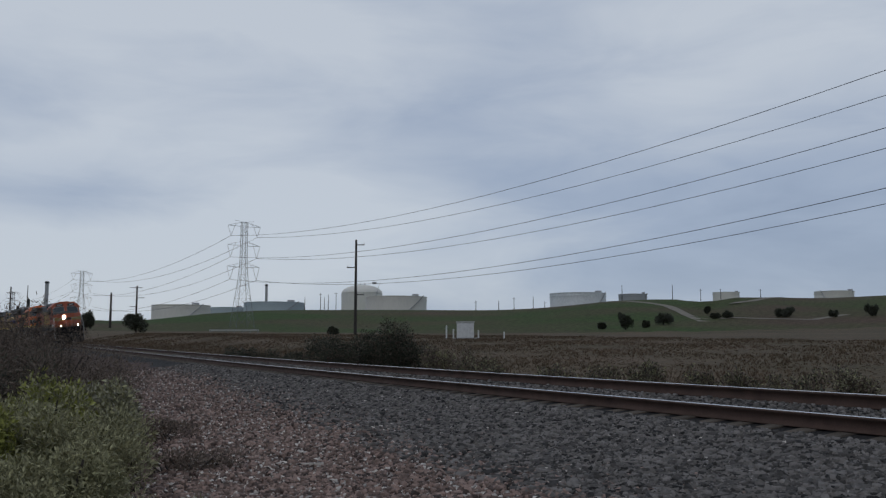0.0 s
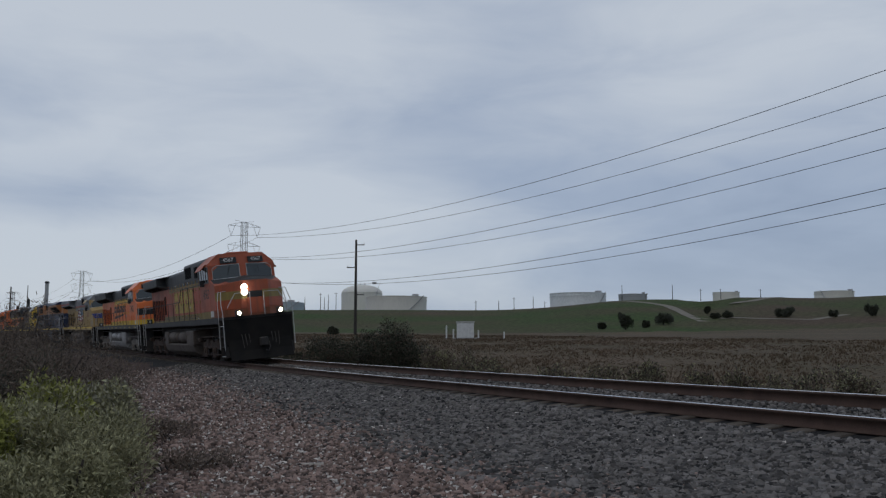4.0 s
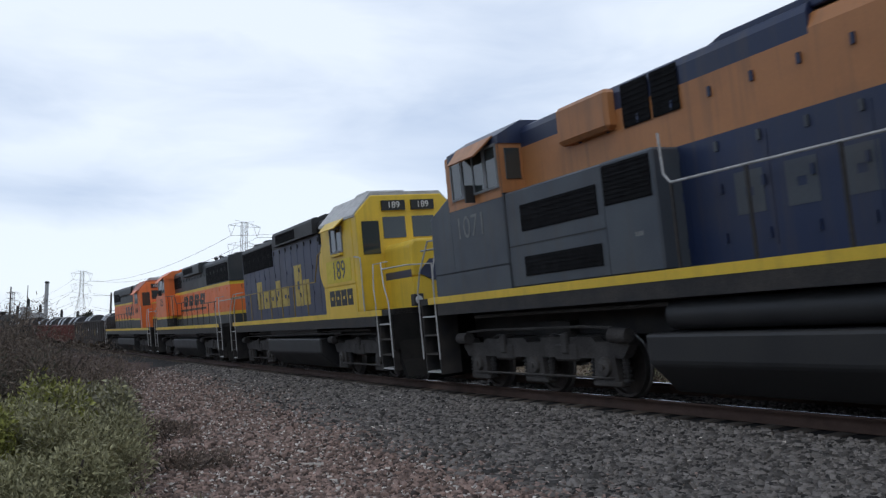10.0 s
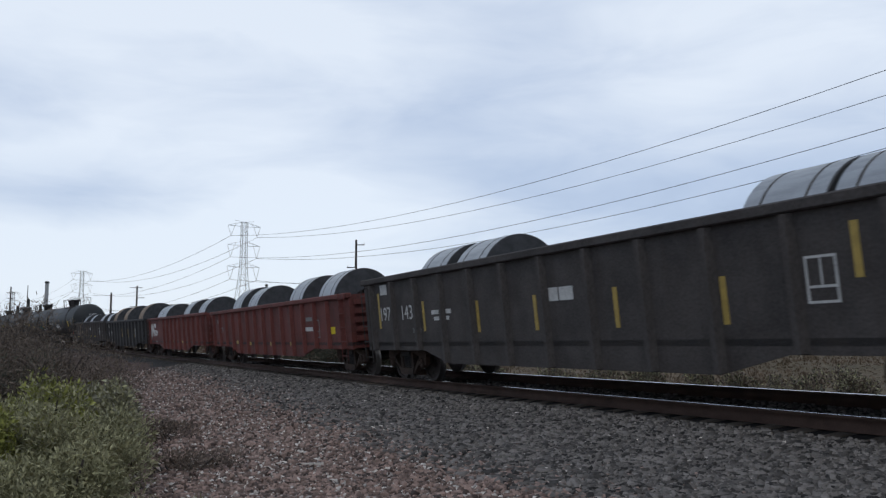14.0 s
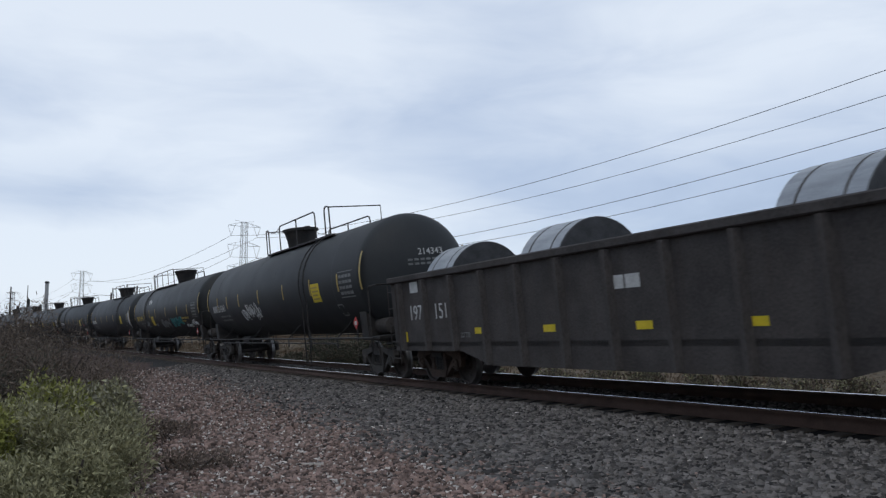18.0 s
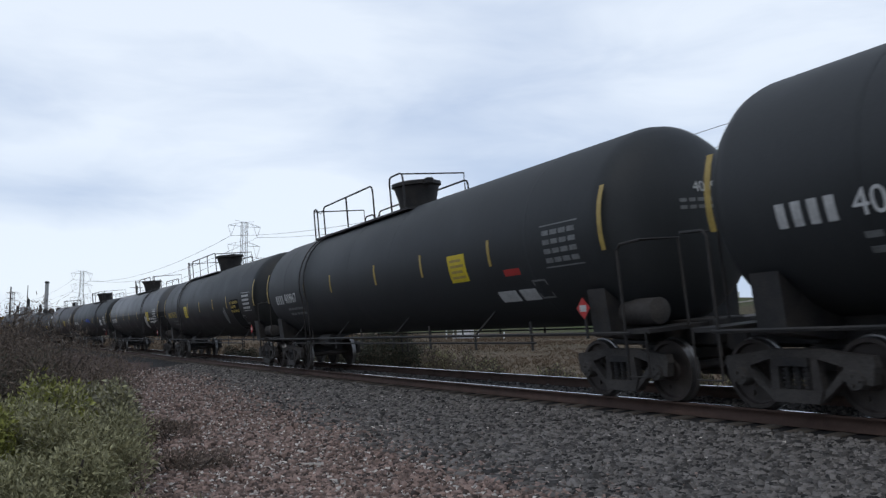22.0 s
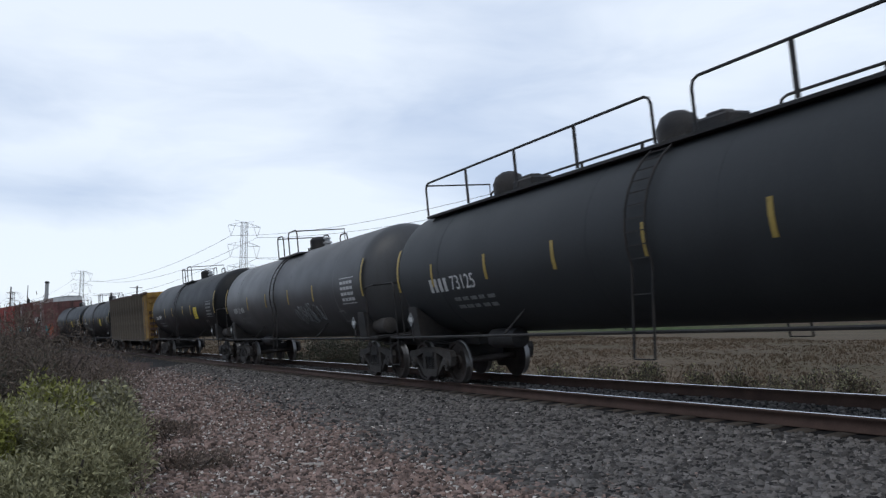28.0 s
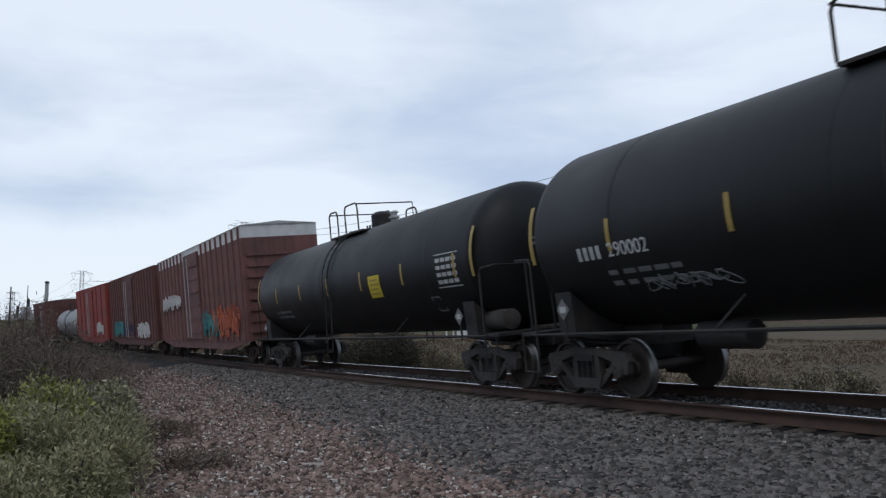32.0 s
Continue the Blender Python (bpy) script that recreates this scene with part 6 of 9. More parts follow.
    if scheme == "flag":
        for sd in (-1, 1):
            y = sd * H
            for k in range(7):
                s = Shape()
                n = 10
                v = []
                for i in range(n + 1):
                    px = -2.1 + 3.0 * i / n
                    wav = 0.07 * math.sin(i / n * 9)
                    zb = 2.42 + k * 0.165 + wav
                    for yy in (y, y + sd * 0.005):
                        v += [(px, yy, zb), (px, yy, zb + 0.165)]
                f = [(4 * i + 2, 4 * i + 6, 4 * i + 7, 4 * i + 3) for i in range(n)]
                part("flag_stripe", s.add(v, f), M["flag_red" if k % 2 == 0 else "white"], ob)
            plates(ob, "flag_field", [(-0.5, 1.0, 3.02, 3.66)], y, "flag_blue", proud=0.009)
            st = Shape()
            for i in range(6):
                for j in range(3):
                    st.box(-0.4 + i * 0.23, -0.34 + i * 0.23, min(y + sd * 0.009, y + sd * 0.012), max(y + sd * 0.009, y + sd * 0.012), 3.1 + j * 0.19, 3.16 + j * 0.19)
            part("flag_star", st, M["white"], ob)["kind"] = "stuff"
            plates(ob, "red_stripe", [(wb, x0, 3.86, 3.94)], sd * (H + 0.02), "red")
            plates(ob, "red_stripe", [(wa, wb, 4.24, 4.32)], sd * 1.496, "red", proud=0.006)
            plates(ob, "lettering_bar", [(-3.1, -2.2, 2.62, 2.72), (-3.1, -2.2, 2.42, 2.52)], y, "stencil_faint")
            # nose badge: plain wings and a shield
            plates(ob, "rust_patch", [(3.0, 5.6, 2.0, 2.3)], y, "tangerine")
        for sd in (-1, 1):
            for k in range(3):
                wg = Shape().add([(9.65 + dn + 0.74 * t, sd * (1.52 - 0.78 * t - 0.0), z) for t, z in ((0.04 + 0.1 * k, 3.04 - 0.15 * k), (0.98, 3.04 - 0.15 * k), (0.98, 2.91 - 0.15 * k), (0.1 + 0.1 * k, 2.93 - 0.15 * k))], [(0, 1, 2, 3)])
                part("badge_wing", wg, M["wing_blue"], ob)
        sh = Shape().prism([(-0.34, 3.05), (0.34, 3.05), (0.32, 2.62), (0.0, 2.35), (-0.32, 2.62)], 10.495 + dn, 10.515 + dn)
        part("nose_shield", sh, M["red"], ob)
        part("shield_top", Shape().box(10.5 + dn, 10.522 + dn, -0.33, 0.33, 2.82, 3.04), M["navy"], ob)
    if scheme == "heritage":
        part("panel_patch", Shape().box(8.35, 8.85, -1.512, -1.5, 1.92, 2.2), M["white"], ob, "bare white patch panel")
        part("nose_block", Shape().box(10.49 + dn, 10.502 + dn, -0.33, 0.33, 2.66, 2.94), M["ink"], ob)
    if scheme == "swoosh":
        part("side_patch", Shape().box(8.45, 8.75, -1.508, -1.5, 1.92, 2.18), M["white"], ob)
        for i in range(10):
            part("sill_reflector", Shape().box(-9 + 1.9 * i, -8.6 + 1.9 * i, -1.545, -1.53, 1.66, 1.76), M["reflect"], ob)
        for a in (8.65, 9.15):
            part("sill_label", Shape().box(a, a + 0.24, -1.54, -1.53, 1.68, 1.75), M["stencil"], ob)
    # small white labels
    lab = Shape()
    rnd = random.Random(int(front))
    for i in range(9):
        a = rnd.uniform(-8.5, 6)
        zz = rnd.choice((1.9, 2.5, 3.5, 3.8))
        lab.box(a, a + 0.14, -H - 0.010, -H, zz, zz + 0.09)
    part("warning_labels", lab, M["stencil"], ob)
    part("horn", Shape().turned([(0.0, 0.03), (0.3, 0.05), (0.36, 0.09)], "x", at=(1.5, -0.4, 4.74), n=10).tube([(1.5, -0.4, 4.58), (1.5, -0.4, 4.74)], 0.03), M["grey_dark"], ob)
    return ob


ge_loco("locomotive", 144.4, 121.8, "faded orange, green and yellow lead diesel locomotive, lamps lit", "4567", "orange", "yellow_old", "green_black", "yellow_old", "grey_dark", None, "heritage", lit=True, tank="fuel_old", truck="truck_rust", wing=(-9.7, -4.9), x1=8.45, wing_top=4.5)
ge_loco("locomotive", 122.05, 100.17, "bright orange diesel locomotive with black and yellow stripes", "7473", "orange_clean", "yellow", "green_black", "yellow", "green_black", None, "swoosh", tank="silver", truck="truck_grey", x1=8.65)
ge_loco("locomotive", 100.15, 78.30, "armour yellow diesel locomotive with grey roof and flag", "5487", "armour", "armour", "harbor", "harbor", "armour", "yellow", "flag", tank="fuel_old", truck="truck_dusty", wing=(-10.2, -4.1), x1=8.75)


def emd_common(ob, e, deck, sill, stripe, axles, tx, truck, rails, tank_mat, tank_x):
    under_frame(ob, e, deck, sill, stripe)
    for x in (tx, -tx):
        loco_truck(ob, x, axles, truck, r=0.508, flip=x < 0)
    pilot(ob, e, deck)
    pilot(ob, -e, deck)
    steps(ob, e - 0.42, deck, rails)
    steps(ob, -e + 0.42, deck, rails)
    fuel_tank(ob, tank_x[0], tank_x[1], tank_mat, top=1.02)
    for sd in (-1, 1):
        part("air_reservoir", Shape().turned([(tank_x[0] + 0.2, 0.1), (tank_x[0] + 0.26, 0.19), (tank_x[1] - 0.4, 0.19), (tank_x[1] - 0.34, 0.1)], "x", at=(0, sd * 1.22, 1.24), n=16), M[tank_mat], ob, smooth=True)
        for x in (e - 0.06, -e + 0.06):
            part("end_railing", Shape().tube([(x, sd * 0.3, deck), (x, sd * 0.3, deck + 1.0), (x, sd * 1.0, deck + 1.0), (x - math.copysign(0.25, x), sd * 1.5, deck + 0.95)], 0.02), M[rails], ob)


def fans(ob, xs, z, mat, r=0.62):
    for x in xs:
        f = part("radiator_fan", Shape().turned([(z - 0.02, r), (z + 0.13, r), (z + 0.15, r - 0.06), (z + 0.10, r - 0.1), (z + 0.10, 0.12), (z + 0.14, 0.1)], "z", at=(x, 0, 0), n=20), M[mat], ob, smooth=True)


def emd_hood(ob, x0, x1, H, deck, levels, top, z_roof, seam_mat, screens, seam_step=0.7):
    bands(ob, x0, x1, H, levels)
    zt = levels[-1][1]
    vault(ob, "hood_roof", x0, x1, H, zt, z_roof, top, 0.16)
    xs = [x0 + 0.4 + seam_step * i for i in range(int((x1 - x0 - 0.5) / seam_step))]
    seams(ob, xs, H, deck + 0.1 if len(levels) == 1 else levels[2][0], min(zt - 0.05, levels[0][1] + 1.2) if len(levels) == 1 else levels[2][1], seam_mat)
    latches(ob, [x + 0.1 for x in xs], H, (zt - 0.12,), top)
    latches(ob, [x + 0.1 for x in xs[::2]], H, (2.3, 3.1), seam_mat)
    for a, b, za, zb in screens:
        grille(ob, a, b, za, zb, H, "radiator_screen", step=0.06)


def narrow_cab(ob, x0, x1, xn, body, low, roof, number, ink, deck, split, nose_low, half=1.5, hn=0.78, plate=None, snow=True):
    """A standard cab with a narrow low nose, slanted front, small windows, number boards."""
    part("cab_lower_side", Shape().box(x0, x1 - 0.35, -half, half, deck, split), M[low], ob)
    part("cab", Shape().box(x0, x1 - 0.35, -half, half, split, 4.05), M[body], ob, bevel=0.03)
    part("cab_front", Shape().prism([(-1.48, deck), (-1.48, 4.06), (-1.02, 4.52), (1.02, 4.52), (1.48, 4.06), (1.48, deck)], x1 - 0.5, x1 - 0.02), M[body], ob, bevel=0.03)
    part("cab_roof", Shape().prism([(-half - 0.02, 4.0), (-half - 0.02, 4.06), (-1.0, 4.62), (1.0, 4.62), (half + 0.02, 4.06), (half + 0.02, 4.0)], x0 - 0.04, x1 - 0.08), M[roof], ob)
    part("air_conditioner", Shape().chamfer(x0 + 0.6, x0 + 1.5, -0.6, 0.6, 4.6, 4.86, 0.06), M["handrail" if snow else roof], ob)
    n = Shape().prism([(-hn, split), (-hn, 3.1), (-hn + 0.14, 3.22), (hn - 0.14, 3.22), (hn, 3.1), (hn, split)], x1 - 0.04, xn)
    part("nose", n, M[body], ob, bevel=0.06)
    part("nose_lower", Shape().box(x1 - 0.04, xn + 0.004, -hn - 0.002, hn + 0.002, deck, split), M[nose_low], ob)
    for sd in (-1, 1):
        y = sd * half
        w = part("side_window", Shape().box(x0 + 0.85, x0 + 1.7, min(y, y + sd * 0.012), max(y, y + sd * 0.012), 3.25, 3.84), M["glass"], ob)
        fr = Shape()
        a, b = x0 + 0.85, x0 + 1.7
        for r in ((a - 0.05, b + 0.05, 3.20, 3.25), (a - 0.05, b + 0.05, 3.84, 3.89), (a - 0.05, a, 3.25, 3.84), (b, b + 0.05, 3.25, 3.84), ((a + b) / 2 - 0.025, (a + b) / 2 + 0.025, 3.25, 3.84)):
            fr.box(r[0], r[1], min(y, y + sd * 0.03), max(y, y + sd * 0.03), r[2], r[3])
        part("window_frame", fr, M["harbor"], w)
        part("armrest", Shape().box(a, b, min(y, y + sd * 0.08), max(y, y + sd * 0.08), 3.12, 3.18), M[body], ob)
        u = [(a - 0.3, y, 4.04), (b + 0.3, y, 4.04), (b + 0.16, y + sd * 0.26, 3.80), (a - 0.16, y + sd * 0.26, 3.80)]
        part("sunshade", Shape().add(u + [(p[0], p[1] + sd * 0.02, p[2] + 0.02) for p in u], [(0, 1, 2, 3), (4, 7, 6, 5), (0, 4, 5, 1), (2, 6, 7, 3), (1, 5, 6, 2), (0, 3, 7, 4)]), M[body], ob)
        # front windows and door window
        for ya, yb, za, zb in ((0.86, 1.34, 3.02, 3.86), (0.10, 0.74, 3.40, 3.95)):
            a0, a1 = sorted((sd * ya, sd * yb))
            part("front_window", Shape().box(x1 - 0.021, x1 - 0.008, a0, a1, za, zb), M["glass"], ob)
        number_board(ob, number, x1 + 0.02, sd * 0.42, 4.24, w=0.66)
        if number:
            lettering(ob, number, (x0 + x1) / 2 - 0.1, sd * (half + 0.014), 2.72, 0.70 if plate else 0.52, "slate" if plate else ink, name="road_number")
        if plate:
            plates(ob, "number_panel", [(x0 + 0.3, x1 - 0.6, 2.42, 3.02)], y, plate, proud=0.008)
        part("nose_grab_rail", Shape().tube([(x1 + 0.1, sd * 1.5, deck), (x1 + 0.1, sd * 1.5, deck + 1.35), (x1 - 0.3, sd * 1.5, deck + 1.4)], 0.02), M["handrail"], ob)
    lamp_pair(ob, xn, 0.0, 2.98, "lens")
    for sd in (-1, 1):
        d = part("ditch_light", Shape().chamfer(xn + 0.2, xn + 0.4, sd * 0.85 - 0.13, sd * 0.85 + 0.13, deck + 0.02, deck + 0.3, 0.02), M["grey_dark"], ob)
        part("lens", Shape().turned([(xn + 0.4, 0.1), (xn + 0.42, 0.08)], "x", at=(0, sd * 0.85, deck + 0.16), n=14), M["lens"], d)


def blue_tangerine_loco():
    """Six-axle unit that runs hood first: navy below, tangerine above."""
    ob = vehicle("locomotive", 78.07, 55.33, 13.6, "navy and tangerine diesel locomotive with yellow sill stripe, hood first", "locomotive", "locomotives of the train", True)
    e, deck, H = 10.5, 1.80, 1.02
    emd_common(ob, e, deck, "steel_dark", "yellow", (-2.03, 0.0, 2.03), 6.6, "truck", "handrail", "grey_dark", (-3.6, 3.2))
    bands(ob, -9.9, 6.58, H, [(deck, 3.36, "navy", "lower_hood_side"), (3.36, 4.12, "tangerine", "upper_hood_side")])
    vault(ob, "hood_roof", -9.9, -3.1, H, 4.12, 4.50, "navy", 0.18)
    vault(ob, "hood_roof", -3.1, 0.3, H, 4.12, 4.42, "tangerine", 0.24)
    vault(ob, "hood_roof", 0.3, 6.6, H, 4.12, 4.50, "navy", 0.14)
    # flared radiators
    w = Shape().prism([(-1.02, 3.42), (-1.56, 4.08), (-1.56, 4.24), (1.56, 4.24), (1.56, 4.08), (1.02, 3.42)], -8.6, -3.1)
    r = part("radiator_flare", w, M["tangerine"], ob, bevel=0.03)
    part("flare_cap", Shape().prism([(-1.56, 4.24), (-1.55, 4.34), (-1.1, 4.6), (1.1, 4.6), (1.55, 4.34), (1.56, 4.24)], -8.6, -3.1), M["navy"], r)
    for sd in (-1, 1):
        s = Shape()
        for dy, dz in ((0.0, 0.0), (0.02, -0.025)):
            s.add([(-8.4, sd * (1.06 + dy), 3.45 + dz), (-3.3, sd * (1.06 + dy), 3.45 + dz), (-3.3, sd * (1.53 + dy), 4.05 + dz), (-8.4, sd * (1.53 + dy), 4.05 + dz)], [(0, 1, 2, 3)])
        part("radiator_screen", s, M["grille"], r)
    xs = [-9.0 + 0.72 * i for i in range(20)]
    seams(ob, xs[::2], H, 1.95, 3.26, "navy")
    latches(ob, [x + 0.1 for x in xs], H, (3.22,), "slate")
    part("equipment_box", Shape().chamfer(-3.0, -2.0, -1.45, -1.0, 1.22, 1.66, 0.02), M["slate"], ob)
    part("horn", Shape().turned([(-2.5, 0.04), (-2.2, 0.05), (-2.12, 0.1)], "x", at=(0, -0.45, 4.66), n=10).turned([(-2.6, 0.04), (-2.4, 0.05), (-2.34, 0.09)], "x", at=(0, -0.2, 4.7), n=10).tube([(-2.6, -0.45, 4.4), (-2.6, -0.45, 4.66), (-2.6, -0.2, 4.7)], 0.04), M["grey_dark"], ob)
    latches(ob, [x + 0.1 for x in xs], H, (2.1, 2.7, 3.9), "navy")
    for a, b in ((-9.62, -8.42), (-7.5, -6.86)):
        grille(ob, a, b, 1.98, 3.15, H, "hood_screen", step=0.1)
    for a, b in ((2.45, 3.0), (3.06, 3.66)):
        grille(ob, a, b, 3.82, 4.42, H + 0.01, "dynamic_brake_screen", step=0.07)
    part("blower_housing", Shape().chamfer(3.85, 5.2, -1.2, 1.2, 3.86, 4.44, 0.06), M["tangerine"], ob)
    part("brake_hatch", Shape().prism([(2.2, 4.42), (1.7, 4.62), (-0.3, 4.62), (-1.2, 4.40)], -0.92, 0.92, "y"), M["navy"], ob, bevel=0.02)
    for sd in (-1, 1):
        c = part("inverter_cabinet", Shape().chamfer(3.78, 6.6, min(sd * 1.0, sd * 1.47), max(sd * 1.0, sd * 1.47), deck, 3.36, 0.03), M["slate"], ob)
        c = part("filter_cabinet", Shape().chamfer(2.6, 3.77, min(sd * 1.0, sd * 1.5), max(sd * 1.0, sd * 1.5), deck, 3.36, 0.03), M["slate"], ob)
        part("cabinet_seam", Shape().box(3.8, 6.58, min(sd * 1.47, sd * 1.476), max(sd * 1.47, sd * 1.476), 2.46, 2.48), M["ink"], ob)
        part("cabinet_label", Shape().box(2.95, 3.12, min(sd * 1.5, sd * 1.505), max(sd * 1.5, sd * 1.505), 2.28, 2.34), M["stencil_faint"], ob)
    for a, b, za, zb in ((3.95, 6.1, 2.68, 3.1), (3.95, 6.1, 1.97, 2.28)):
        grille(ob, a, b, za, zb, 1.47, "inverter_screen", step=0.06)
    grille(ob, 2.68, 3.72, 2.76, 3.3, 1.5, "filter_screen", step=0.06)
    wide_cab(ob, 6.6, 8.7, "slate", "slate", "navy", number="1071", ink="stencil_faint", z0=deck, split=2.2, top=4.7, sun=True, upper="tangerine", nose_top="tangerine", shade="tangerine")
    part("cab_back_wall", Shape().prism([(-1.49, 3.38), (-1.49, 4.32), (-1.0, 4.56), (1.0, 4.56), (1.49, 4.32), (1.49, 3.38)], 6.57, 6.6), M["tangerine"], ob)
    for sd in (-1, 1):
        part("back_window", Shape().chamfer(6.55, 6.572, min(sd * 1.08, sd * 1.4), max(sd * 1.08, sd * 1.4), 3.6, 4.12, 0.008), M["glass"], ob)
        plates(ob, "tangerine_cab_band", [(6.61, 8.66, 3.32, 3.50)], sd * 1.5, "tangerine", proud=0.006)
        wordmark(ob, [(-2.8 + 0.8 * k, 0.46, 2.35, 2.85) for k in range(6)], sd * H, "slate")
    # the end that leads
    part("hood_end", Shape().prism([(-1.02, deck), (-1.02, 4.3), (-0.85, 4.5), (0.85, 4.5), (1.02, 4.3), (1.02, deck)], -9.96, -9.9), M["navy"], ob)
    part("end_band", Shape().box(-9.968, -9.958, -1.015, 1.015, 3.30, 4.12), M["tangerine"], ob)
    lamp_pair(ob, -9.97, 0.0, 3.72, "lens", upright=False)
    end_lettering(ob, "1071", -9.972, 0.55, 3.86, 0.26, "ink", name="road_number")
    handrails(ob, [(-9.6, 2.78), (2.3, 2.86), (2.42, 2.98), (2.45, 3.5)], [-9.4 + 1.3 * i for i in range(10)], deck, "handrail", "steel_dark")
    part("roof_gear", Shape().tube([(-9.4, -0.5, 4.5), (-9.4, -0.5, 4.72), (-8.8, -0.5, 4.74)], 0.02).chamfer(-1.8, -0.9, -0.35, 0.35, 4.48, 4.62, 0.04), M["grey_dark"], ob)
    part("exhaust_stack", Shape().prism([(-0.3, 4.6), (-0.2, 4.76), (0.3, 4.76), (0.4, 4.6)], -0.4, 0.4, "y"), M["steel_dark"], ob)


def blue_yellow_loco():
    """Four-axle unit with a yellow cab and a faded blue hood."""
    ob = vehicle("locomotive", 55.33, 37.15, 10.4, "faded blue diesel locomotive with yellow cab and large yellow emblem", "locomotive", "locomotives of the train")
    e, deck, H = 8.25, 1.60, 0.95
    emd_common(ob, e, deck, "steel_dark", "yellow", (-1.37, 1.37), 5.2, "truck", "handrail", "grey_dark", (-2.9, 2.8))
    emd_hood(ob, -7.75, 3.7, H, deck, [(deck, 4.0, "blue", "hood_side")], "grey_dark", 4.44, "blue", [(-7.6, -3.3, 3.46, 4.24), (1.95, 3.3, 3.7, 4.2)])
    vault(ob, "dynamic_brake_blister", -2.6, 1.85, H + 0.16, 4.06, 4.56, "grey_dark", 0.12)
    grille(ob, -2.15, 0.0, 4.12, 4.42, H + 0.16, "blister_screen", step=0.06)
    fans(ob, (-6.9, -5.5, -4.1), 4.44, "grey_dark")
    part("exhaust_stack", Shape().box(0.3, 0.9, -0.3, 0.3, 4.6, 4.78), M["steel_dark"], ob)
    narrow_cab(ob, 3.7, 6.5, 8.1, "yellow", "yellow", "handrail", "189", "ink", deck, 2.32, "yellow", plate="label_yellow")
    for sd in (-1, 1):
        y = sd * H
        # rounded yellow end of the blue hood, and plain shapes for the name
        s = Shape()
        v = [(3.69, y + sd * 0.005, 2.15), (3.69, y + sd * 0.005, 3.8)] + [(2.65 + 0.85 * math.cos(a), y + sd * 0.005, 3.0 + 0.80 * math.sin(a)) for a in np.linspace(1.45, 4.8, 14)]
        s.add(v, [tuple(range(len(v)))])
        s.add([(p[0], y + sd * 0.001, p[2]) for p in v], [tuple(range(len(v)))])
        part("yellow_disc", s, M["yellow"], ob)
        wordmark(ob, [(-5.75, 0.72, 2.0, 3.02), (-4.88, 0.72, 2.0, 2.62), (-4.02, 0.74, 2.0, 2.64), (-3.14, 0.55, 2.0, 2.92), (-2.42, 0.8, 2.0, 2.66), (-0.85, 0.8, 1.95, 3.28), (0.02, 0.66, 1.96, 2.76)], y, "gold")
        wordmark(ob, [(4.1 + 0.46 * k, 0.40, 1.80, 2.22) for k in range(4)], sd * 1.5, "ink")
        plates(ob, "nose_stripe", [(6.42, 8.05, 2.32, 2.5)], sd * 0.78, "blue", proud=0.006)
    part("nose_emblem", Shape().prism([(-0.62, 2.4), (-0.3, 2.72), (0.3, 2.72), (0.62, 2.4), (0.25, 2.2), (-0.25, 2.2)], 8.11, 8.13), M["blue"], ob)
    handrails(ob, [(-7.9, 2.58), (2.9, 2.56), (3.3, 3.3), (3.6, 3.35)], [-7.4 + 1.35 * i for i in range(8)], deck, "yellow_old", "yellow_old")
    part("hood_end_lamps", Shape().chamfer(-7.82, -7.75, -0.24, 0.24, 3.6, 3.86, 0.02), M["grey_dark"], ob)


